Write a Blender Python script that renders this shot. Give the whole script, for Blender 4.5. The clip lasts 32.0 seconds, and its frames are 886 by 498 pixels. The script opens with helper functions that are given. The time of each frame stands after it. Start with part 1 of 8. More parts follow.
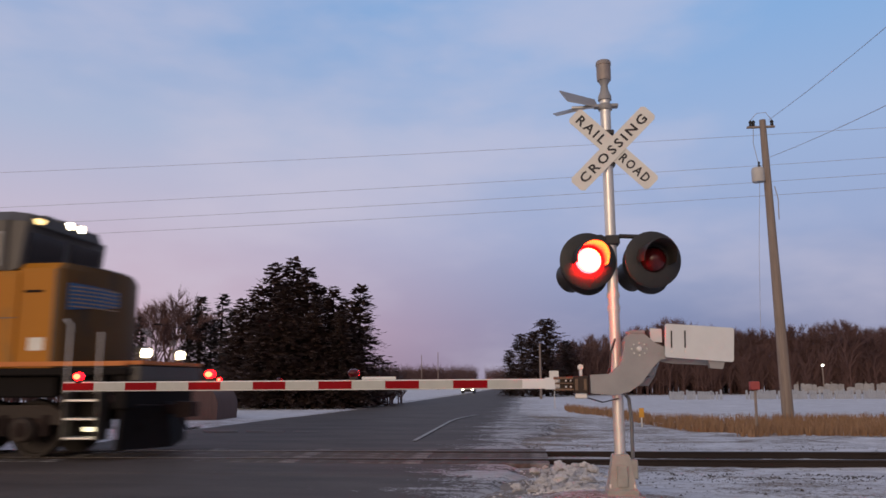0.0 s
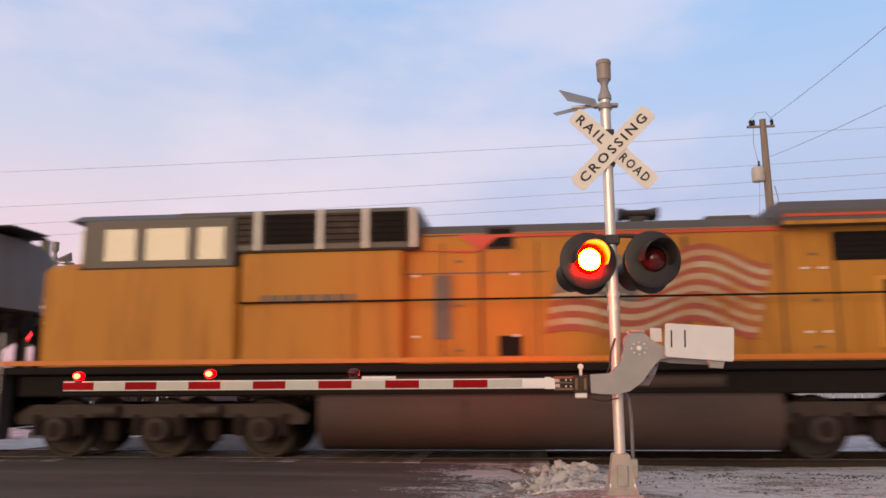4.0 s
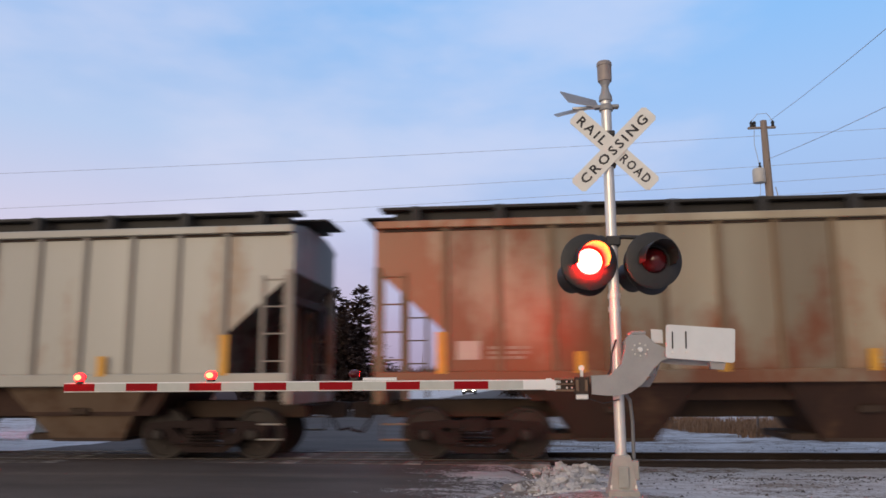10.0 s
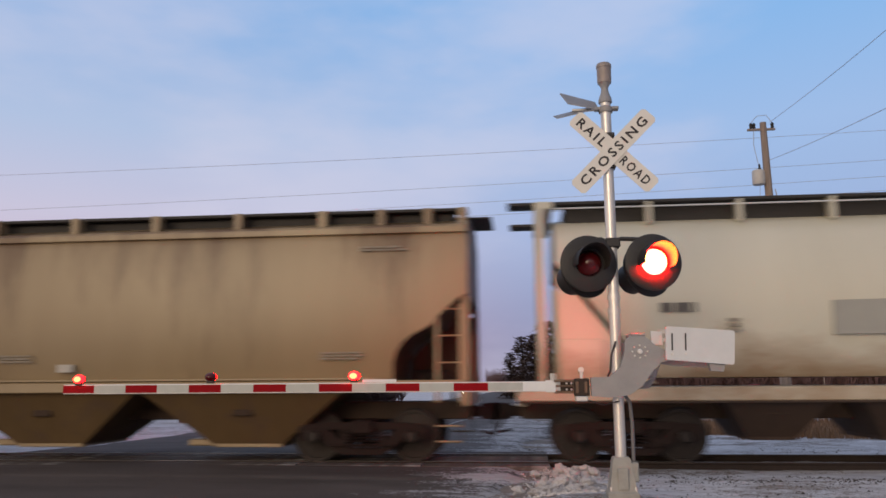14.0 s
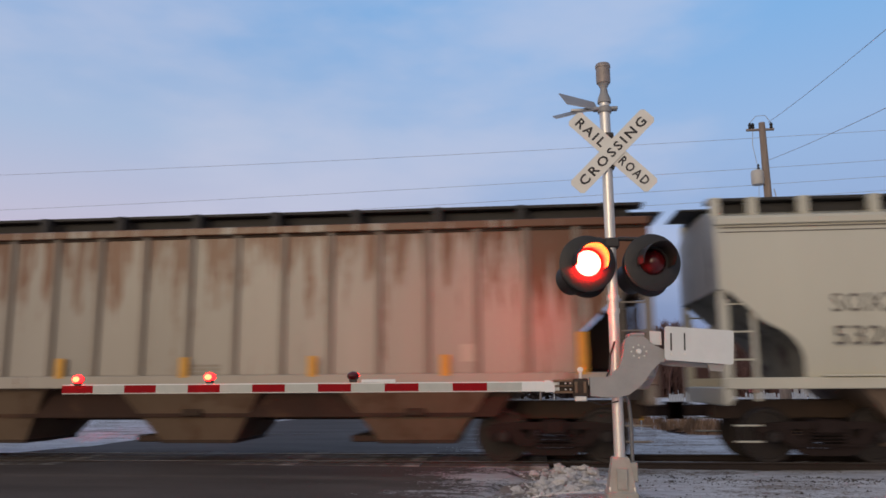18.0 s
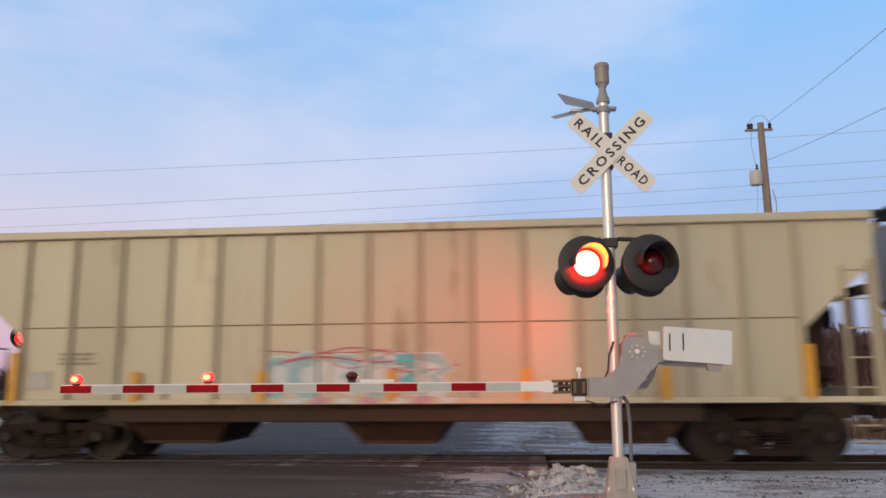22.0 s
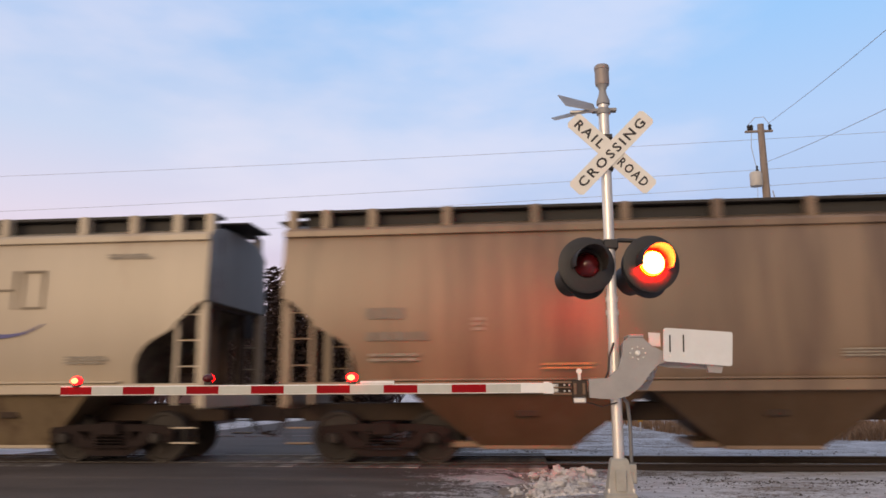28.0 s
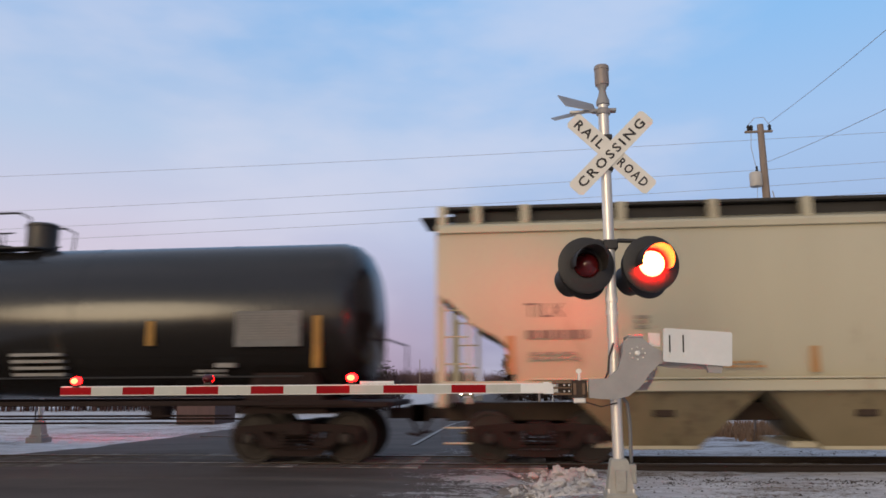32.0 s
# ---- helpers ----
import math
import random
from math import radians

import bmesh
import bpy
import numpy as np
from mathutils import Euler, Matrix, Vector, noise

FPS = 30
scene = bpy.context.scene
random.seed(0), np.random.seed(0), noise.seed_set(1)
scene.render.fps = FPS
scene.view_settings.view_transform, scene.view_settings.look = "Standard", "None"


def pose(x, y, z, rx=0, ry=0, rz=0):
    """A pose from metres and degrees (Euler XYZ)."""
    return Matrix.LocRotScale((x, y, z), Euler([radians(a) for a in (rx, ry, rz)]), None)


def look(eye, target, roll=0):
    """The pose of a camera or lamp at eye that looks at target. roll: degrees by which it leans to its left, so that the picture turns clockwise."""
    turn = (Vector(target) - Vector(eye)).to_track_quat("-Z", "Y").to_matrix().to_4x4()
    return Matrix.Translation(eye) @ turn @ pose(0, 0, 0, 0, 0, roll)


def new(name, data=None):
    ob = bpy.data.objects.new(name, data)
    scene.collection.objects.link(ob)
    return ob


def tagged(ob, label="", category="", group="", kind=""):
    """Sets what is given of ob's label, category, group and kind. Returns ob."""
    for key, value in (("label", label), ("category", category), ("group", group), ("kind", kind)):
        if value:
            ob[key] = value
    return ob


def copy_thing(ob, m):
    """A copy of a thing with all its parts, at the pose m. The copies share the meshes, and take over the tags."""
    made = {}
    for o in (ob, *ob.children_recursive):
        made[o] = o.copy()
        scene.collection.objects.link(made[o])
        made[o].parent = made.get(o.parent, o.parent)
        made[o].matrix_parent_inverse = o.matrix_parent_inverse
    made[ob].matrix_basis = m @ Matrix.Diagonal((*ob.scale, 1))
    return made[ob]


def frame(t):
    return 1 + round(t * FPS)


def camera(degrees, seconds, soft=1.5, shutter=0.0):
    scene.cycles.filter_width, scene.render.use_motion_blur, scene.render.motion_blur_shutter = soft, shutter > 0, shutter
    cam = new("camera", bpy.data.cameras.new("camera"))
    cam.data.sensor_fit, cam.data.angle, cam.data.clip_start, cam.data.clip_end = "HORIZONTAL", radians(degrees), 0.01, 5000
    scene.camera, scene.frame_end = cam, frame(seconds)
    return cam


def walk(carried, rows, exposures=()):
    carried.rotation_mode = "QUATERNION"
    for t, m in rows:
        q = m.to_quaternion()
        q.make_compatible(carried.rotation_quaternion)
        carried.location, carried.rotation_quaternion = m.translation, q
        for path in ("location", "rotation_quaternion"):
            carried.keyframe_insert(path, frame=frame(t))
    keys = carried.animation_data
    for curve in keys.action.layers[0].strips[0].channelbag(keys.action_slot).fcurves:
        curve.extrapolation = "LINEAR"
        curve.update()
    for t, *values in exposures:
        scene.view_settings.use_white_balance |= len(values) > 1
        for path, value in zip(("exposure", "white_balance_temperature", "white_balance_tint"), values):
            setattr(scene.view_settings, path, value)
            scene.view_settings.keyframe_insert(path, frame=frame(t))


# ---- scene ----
# ---- camera ----
F_PX = 1380.0
EYE = Vector((0.0, 0.0, 1.381))
TRACK_Y = 15.12
SIDE = 1.6


def aim(dx, dy):
    """The camera's pose, turned by a slight drift of the picture."""
    yaw = radians(-5.888) - dx / F_PX
    pitch = radians(9.578) + dy / F_PX
    way = Vector((math.sin(yaw) * math.cos(pitch), math.cos(yaw) * math.cos(pitch), math.sin(pitch)))
    return look(EYE, EYE + way * 10, -0.396)


cam = camera(59.2, 32.0, soft=1.6, shutter=0.5)
DRIFT = [(0, 0, 0), (0.5, 0, -1.2), (1, 0, 0), (3, 0.2, 0), (3.5, 0, -0.4), (5.5, 0.6, -1.4), (6.0, 1.1, 0), (6.5, 1.3, 1.5), (7, 2.0, 1.7),
         (8, 2.6, 3.0), (9, 1.5, 1.5), (10, 1.5, 1.5), (11, 1.3, 2.0), (12, 1.1, 2.3), (13, 0.6, 3.0), (14, 0.9, 4.6), (14.5, 0, 4.6),
         (16.5, -1.0, 7.6), (17, 0, 9.2), (17.5, -0.2, 9.0), (18, -0.8, 4.6), (19, -1.5, 3.2), (20, -1.4, 4.2), (21, -1.5, 4.7),
         (22, -3.0, 4.8), (24, -2.6, 4.8), (25, -2.8, 6.0), (28, -2.7, 7.2), (29, -3.1, 7.6), (32, -3.1, 7.6)]
EXPOSURES = [(0, -0.42, 6600, 14), (0.5, -0.44, 6700, 14), (1.0, -0.48, 6900, 17), (1.5, -0.12, 7200, 18), (2.0, 0.04, 7500, 18), (3.0, 0.08, 7700, 18), (6, 0.05, 6800, 12),
             (7, 0.06, 6600, 11), (8, 0.0, 6600, 11), (9, -0.08, 6350, 10), (10, -0.08, 6200, 7), (11, -0.04, 6450, 9), (12, 0.0, 6600, 9), (13, -0.07, 6750, 8), (14, -0.24, 6400, 9),
             (17, -0.12, 6600, 4), (18, -0.36, 6200, 6), (19, -0.10, 6650, 9), (20, 0.0, 6700, 10), (21, -0.02, 6400, 9), (22, -0.04, 6250, 5), (23, -0.06, 6200, 7), (24, -0.06, 6050, 6),
             (25, 0.03, 6350, 2), (28, 0.11, 6950, 10), (29, 0.08, 6850, 8), (30, -0.05, 6650, 8), (31, -0.06, 6500, 5), (32, -0.12, 6450, 5)]
walk(cam, [(t, aim(dx, dy)) for t, dx, dy in DRIFT], EXPOSURES)


# ---- sky and light ----
def sky_world():
    w = bpy.data.worlds.new("twilight_sky")
    scene.world = w
    w.use_nodes = True
    nt = w.node_tree
    nt.nodes.clear()
    N, L = nt.nodes.new, nt.links.new
    co = N("ShaderNodeTexCoord")
    sep = N("ShaderNodeSeparateXYZ")
    L(co.outputs["Generated"], sep.inputs[0])

    def ramp(src, stops):
        r = N("ShaderNodeValToRGB")
        while len(r.color_ramp.elements) < len(stops):
            r.color_ramp.elements.new(0.5)
        for e, (p, c) in zip(r.color_ramp.elements, stops):
            e.position, e.color = p, (*c, 1)
        L(src, r.inputs[0])
        return r.outputs[0]

    def rng(src, a, b):
        r = N("ShaderNodeMapRange")
        r.interpolation_type = "SMOOTHSTEP"
        r.inputs[1].default_value, r.inputs[2].default_value = a, b
        L(src, r.inputs[0])
        return r.outputs[0]

    def mix(fac, a, b):
        m = N("ShaderNodeMix")
        m.data_type = "RGBA"
        L(fac, m.inputs[0])
        L(a, m.inputs[6])
        L(b, m.inputs[7])
        return m.outputs[2]

    z, x, y = sep.outputs[2], sep.outputs[0], sep.outputs[1]
    pink = ramp(z, [(0.0, (0.56, 0.33, 0.42)), (0.06, (0.76, 0.50, 0.60)), (0.20, (0.70, 0.66, 0.83)), (0.30, (0.53, 0.64, 0.88)), (0.46, (0.25, 0.49, 0.88)), (0.72, (0.33, 0.42, 0.62)), (1.0, (0.38, 0.42, 0.53))])
    blue = ramp(z, [(0.0, (0.30, 0.32, 0.48)), (0.07, (0.30, 0.36, 0.58)), (0.18, (0.42, 0.54, 0.83)), (0.30, (0.42, 0.60, 0.93)), (0.46, (0.27, 0.55, 0.97)), (0.72, (0.33, 0.42, 0.62)), (1.0, (0.38, 0.42, 0.53))])
    dusk = ramp(z, [(0.0, (0.05, 0.055, 0.09)), (0.25, (0.065, 0.085, 0.15)), (0.6, (0.15, 0.19, 0.29)), (1.0, (0.38, 0.42, 0.53))])
    # dusk gathers low in the sky opposite the sunset
    fore = mix(rng(x, 0.41, 0.66), mix(rng(x, -0.54, 0.20), pink, blue), dusk)
    glow = ramp(z, [(0.0, (1.25, 0.74, 0.40)), (0.12, (1.35, 0.92, 0.60)), (0.35, (0.90, 0.80, 0.74)), (0.7, (0.42, 0.46, 0.60)), (1.0, (0.38, 0.42, 0.53))])
    west = N("ShaderNodeVectorMath")
    west.operation = "DOT_PRODUCT"
    west.inputs[1].default_value = (-0.50, -0.866, 0.0)
    L(co.outputs["Generated"], west.inputs[0])
    base = mix(rng(west.outputs["Value"], -0.05, 0.85), fore, glow)
    # thin high veils of cloud
    mp = N("ShaderNodeMapping")
    mp.inputs["Scale"].default_value = (1.6, 1.6, 4.2)
    mp.inputs["Rotation"].default_value = (0, radians(18), 0)
    L(co.outputs["Generated"], mp.inputs[0])
    nz = N("ShaderNodeTexNoise")
    nz.inputs["Scale"].default_value, nz.inputs["Detail"].default_value, nz.inputs["Roughness"].default_value = 1.5, 5, 0.5
    L(mp.outputs[0], nz.inputs["Vector"])
    veil = N("ShaderNodeMath")
    veil.operation = "MULTIPLY"
    veil.inputs[1].default_value = 0.5
    L(rng(nz.outputs[0], 0.42, 0.68), veil.inputs[0])
    pale = N("ShaderNodeRGB")
    pale.outputs[0].default_value = (0.80, 0.77, 0.92, 1)
    col = mix(veil.outputs[0], base, pale.outputs[0])
    bg = N("ShaderNodeBackground")
    bg.inputs[1].default_value = 1.0
    L(col, bg.inputs[0])
    out = N("ShaderNodeOutputWorld")
    L(bg.outputs[0], out.inputs[0])


sky_world()
sun_data = bpy.data.lights.new("low_sun_glow", "SUN")
sun_data.energy, sun_data.angle, sun_data.color = 1.1, radians(24), (1.0, 0.77, 0.52)
sun = new("low_sun_glow", sun_data)
sun.matrix_world = look((0, 0, 0), (0.34, 0.92, -0.2))


# ---- materials ----
MATS = {}


def nodes_of(name):
    m = bpy.data.materials.new(name)
    m.use_nodes = True
    nt = m.node_tree
    b = nt.nodes["Principled BSDF"]
    return m, nt, b


def surface(name, c1, c2=None, rough=0.6, metal=0.0, scale=3.0, amount=0.5, bump=0.15, fine=60.0, stretch=(1, 1, 1), spec=0.5, c3=None, amount3=0.4, scale3=1.0, stretch3=(1, 1, 1), coat=0.0, run=None, ends=None, vary=0.0, soft3=0.05):
    """A worn surface: two tones at a broad scale, an optional third (rust, dirt, snow) in patches or streaks, and fine grain in bump."""
    if name in MATS:
        return MATS[name]
    m, nt, b = nodes_of(name)
    N, L = nt.nodes.new, nt.links.new
    c2 = c2 or tuple(v * 0.72 for v in c1)
    co = N("ShaderNodeTexCoord")

    def noise_at(sc, st, detail=5, rgh=0.6):
        mp = N("ShaderNodeMapping")
        mp.inputs["Scale"].default_value = st
        L(co.outputs["Object"], mp.inputs[0])
        n = N("ShaderNodeTexNoise")
        n.inputs["Scale"].default_value, n.inputs["Detail"].default_value, n.inputs["Roughness"].default_value = sc, detail, rgh
        L(mp.outputs[0], n.inputs["Vector"])
        return n.outputs[0]

    def rng(src, a, bb):
        r = N("ShaderNodeMapRange")
        r.inputs[1].default_value, r.inputs[2].default_value = a, bb
        L(src, r.inputs[0])
        return r.outputs[0]

    def mix(fac, a, bcol):
        mx = N("ShaderNodeMix")
        mx.data_type = "RGBA"
        L(fac, mx.inputs[0])
        if isinstance(a, tuple):
            mx.inputs[6].default_value = (*a, 1)
        else:
            L(a, mx.inputs[6])
        mx.inputs[7].default_value = (*bcol, 1)
        return mx.outputs[2]

    col = mix(rng(noise_at(scale, stretch), 0.5 - 0.28 * (0.4 + amount), 0.5 + 0.55 * (1.3 - amount)), c1, c2)
    if c3:
        spread3 = noise_at(scale3, stretch3, 7, 0.66)
        if run:
            # stains gather toward one height, as rust that runs down from a seam does
            sep = N("ShaderNodeSeparateXYZ")
            L(co.outputs["Object"], sep.inputs[0])
            lift = N("ShaderNodeMapRange")
            for i, v in enumerate(run):
                lift.inputs[i + 1].default_value = v
            L(sep.outputs[2], lift.inputs[0])
            total = N("ShaderNodeMath")
            L(spread3, total.inputs[0])
            L(lift.outputs[0], total.inputs[1])
            spread3 = total.outputs[0]
        if ends:
            # and toward both ends of a car of this length
            length, reach, share = ends
            sep = N("ShaderNodeSeparateXYZ")
            L(co.outputs["Object"], sep.inputs[0])
            off = N("ShaderNodeMath")
            off.inputs[1].default_value = length / 2
            L(sep.outputs[0], off.inputs[0])
            far = N("ShaderNodeMath")
            far.operation = "ABSOLUTE"
            L(off.outputs[0], far.inputs[0])
            lift = N("ShaderNodeMapRange")
            for i, v in enumerate((length / 2 - reach, length / 2, 0.0, share)):
                lift.inputs[i + 1].default_value = v
            L(far.outputs[0], lift.inputs[0])
            total = N("ShaderNodeMath")
            L(spread3, total.inputs[0])
            L(lift.outputs[0], total.inputs[1])
            spread3 = total.outputs[0]
        col = mix(rng(spread3, 0.71 - soft3 - 0.32 * amount3, 0.71 + soft3 - 0.32 * amount3), col, c3)
    if vary:
        # each sheet of a side has weathered to its own tone
        info = N("ShaderNodeObjectInfo")
        r = N("ShaderNodeMapRange")
        r.inputs[3].default_value, r.inputs[4].default_value = 1.0 - vary, 1.0 + 0.5 * vary
        L(info.outputs["Random"], r.inputs[0])
        tone = N("ShaderNodeVectorMath")
        tone.operation = "SCALE"
        L(col, tone.inputs[0])
        L(r.outputs[0], tone.inputs["Scale"])
        col = tone.outputs[0]
    grain = noise_at(fine, (1, 1, 1), 3)
    L(col, b.inputs["Base Color"])
    r = N("ShaderNodeMapRange")
    r.inputs[3].default_value, r.inputs[4].default_value = max(0.05, rough - 0.12), min(1.0, rough + 0.14)
    L(grain, r.inputs[0])
    L(r.outputs[0], b.inputs["Roughness"])
    b.inputs["Metallic"].default_value = metal
    b.inputs["Specular IOR Level"].default_value = spec
    b.inputs["Coat Weight"].default_value = coat
    if bump:
        bp = N("ShaderNodeBump")
        bp.inputs["Strength"].default_value, bp.inputs["Distance"].default_value = bump, 0.02
        L(grain, bp.inputs["Height"])
        L(bp.outputs[0], b.inputs["Normal"])
    MATS[name] = m
    return m


def glowing(name, color, strength):
    if name not in MATS:
        m, nt, b = nodes_of(name)
        b.inputs["Base Color"].default_value = (*[min(1, c) * 0.4 for c in color], 1)
        b.inputs["Emission Color"].default_value = (*color, 1)
        b.inputs["Emission Strength"].default_value = strength
        MATS[name] = m
    return MATS[name]


def glassy(name, tint, rough=0.05):
    if name not in MATS:
        m, nt, b = nodes_of(name)
        b.inputs["Base Color"].default_value = (*tint, 1)
        b.inputs["Roughness"].default_value = rough
        b.inputs["Specular IOR Level"].default_value = 0.9
        MATS[name] = m
    return MATS[name]


STEEL = surface("galvanised_steel", (0.80, 0.78, 0.75), (0.66, 0.64, 0.62), 0.34, 0.5, 6, 0.5, 0.05)
BLADE = surface("weathered_blade_back", (0.34, 0.34, 0.36), (0.25, 0.25, 0.27), 0.5, 0.4, 6, 0.5, 0.05)
CAST = surface("grey_casting", (0.36, 0.35, 0.35), (0.27, 0.27, 0.27), 0.55, 0.2, 5, 0.5, 0.12)
BASEGREY = surface("grey_base_paint", (0.42, 0.41, 0.38), (0.27, 0.26, 0.23), 0.6, 0.1, 6, 0.5, 0.2)
BLACK = surface("black_paint", (0.022, 0.021, 0.022), (0.034, 0.031, 0.031), 0.55, 0, 8, 0.5, 0.05)
SIGNWHITE = surface("sign_white", (0.80, 0.78, 0.72), (0.68, 0.66, 0.60), 0.45, 0, 5, 0.3, 0.02)
PLATEWHITE = surface("plate_white", (0.70, 0.72, 0.72), (0.58, 0.60, 0.60), 0.5, 0, 4, 0.4, 0.05)
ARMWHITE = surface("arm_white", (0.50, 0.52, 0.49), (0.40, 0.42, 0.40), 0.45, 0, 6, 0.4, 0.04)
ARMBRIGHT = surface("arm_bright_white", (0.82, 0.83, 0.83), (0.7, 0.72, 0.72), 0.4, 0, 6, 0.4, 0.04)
ARMRED = surface("arm_red", (0.31, 0.004, 0.010), (0.24, 0.003, 0.008), 0.6, 0, 6, 0.4, 0.04, spec=0.1)
LETTER = surface("letter_black", (0.025, 0.022, 0.025), None, 0.6, 0, 8, 0.3, 0.0)
LENS_ON = glowing("lit_red_lens", (1.0, 0.0022, 0.0016), 700.0)
LENS_CORE = glowing("lit_lens_core", (1.0, 0.33, 0.04), 44.0)
BEAM = glowing("lit_red_beam_lens", (1.0, 0.004, 0.003), 900.0)
FARLENS = glowing("lit_far_red_lens", (1.0, 0.010, 0.012), 26.0)
LENS_OFF = surface("unlit_red_lens", (0.09, 0.006, 0.008), (0.06, 0.004, 0.006), 0.2, 0, 10, 0.3, 0.0)
TIP_ON = glowing("lit_gate_lamp", (1.0, 0.002, 0.003), 26.0)
TIP_CORE = glowing("lit_gate_lamp_core", (1.0, 0.16, 0.06), 7.0)
HOODINSIDE = surface("hood_inner_paint", (0.05, 0.045, 0.042), (0.035, 0.032, 0.03), 0.5, 0, 8, 0.5, 0.05)
HEADLIGHT = glowing("headlight_glow", (1.0, 0.86, 0.55), 22.0)
BOARDGLOW = glowing("number_board_glow", (1.0, 0.72, 0.30), 3.0)
DIMLIGHT = glowing("step_light_glow", (1.0, 0.9, 0.6), 2.2)
YARDLIGHT = glowing("yard_light_glow", (1.0, 0.95, 0.85), 14.0)
CLUMP = surface("dirty_snow_clump", (0.80, 0.77, 0.76), (0.58, 0.53, 0.50), 0.8, 0, 5, 0.5, 0.8, 25, (1, 1, 1), 0.3, (0.30, 0.25, 0.21), 0.26, 6)
RAILSTEEL = surface("rusted_rail", (0.036, 0.024, 0.020), (0.022, 0.016, 0.014), 0.75, 0.3, 4, 0.5, 0.3)
RAILHEAD = surface("worn_rail_head", (0.20, 0.19, 0.19), (0.13, 0.12, 0.12), 0.42, 0.7, 4, 0.4, 0.05)
TIE = surface("creosoted_timber", (0.075, 0.058, 0.045), (0.04, 0.032, 0.027), 0.85, 0, 4, 0.5, 0.5, 40, (0.4, 6, 1))
WOODPOLE = surface("weathered_pole_wood", (0.33, 0.265, 0.225), (0.15, 0.118, 0.10), 0.85, 0, 3, 0.5, 0.5, 30, (6, 6, 0.3))
WIRE = surface("cable_grey", (0.40, 0.40, 0.44), None, 0.6, 0, 3, 0.3, 0.0)
DRYGRASS = surface("dry_grass", (0.37, 0.22, 0.12), (0.24, 0.135, 0.075), 0.9, 0, 2.5, 0.5, 0.2)
NEEDLE = surface("conifer_needles", (0.105, 0.066, 0.055), (0.056, 0.038, 0.034), 0.85, 0, 1.2, 0.5, 0.2)
NEEDLE2 = surface("frosted_needles", (0.065, 0.056, 0.052), (0.035, 0.03, 0.028), 0.85, 0, 1.2, 0.5, 0.2)
BARK = surface("dark_bark", (0.05, 0.038, 0.032), (0.03, 0.024, 0.02), 0.9, 0, 5, 0.5, 0.4)
TWIG = surface("bare_twigs", (0.150, 0.083, 0.076), (0.098, 0.056, 0.053), 0.9, 0, 0.7, 0.5, 0.2)
YELLOWSTRIPE = surface("yellow_reflective", (0.72, 0.36, 0.03), (0.5, 0.24, 0.03), 0.5, 0, 6, 0.5, 0.05)
DARKSTEEL = surface("grimy_truck_steel", (0.020, 0.0125, 0.0115), (0.034, 0.022, 0.020), 0.75, 0.1, 5, 0.5, 0.3, 40, (1, 1, 1), 0.2, (0.050, 0.032, 0.027), 0.24, 3)
WHEEL = surface("wheel_steel", (0.024, 0.017, 0.0155), (0.012, 0.009, 0.0085), 0.6, 0.2, 6, 0.5, 0.2)
BOARD = surface("running_board_steel", (0.045, 0.042, 0.04), (0.028, 0.026, 0.025), 0.7, 0.2, 5, 0.5, 0.2)


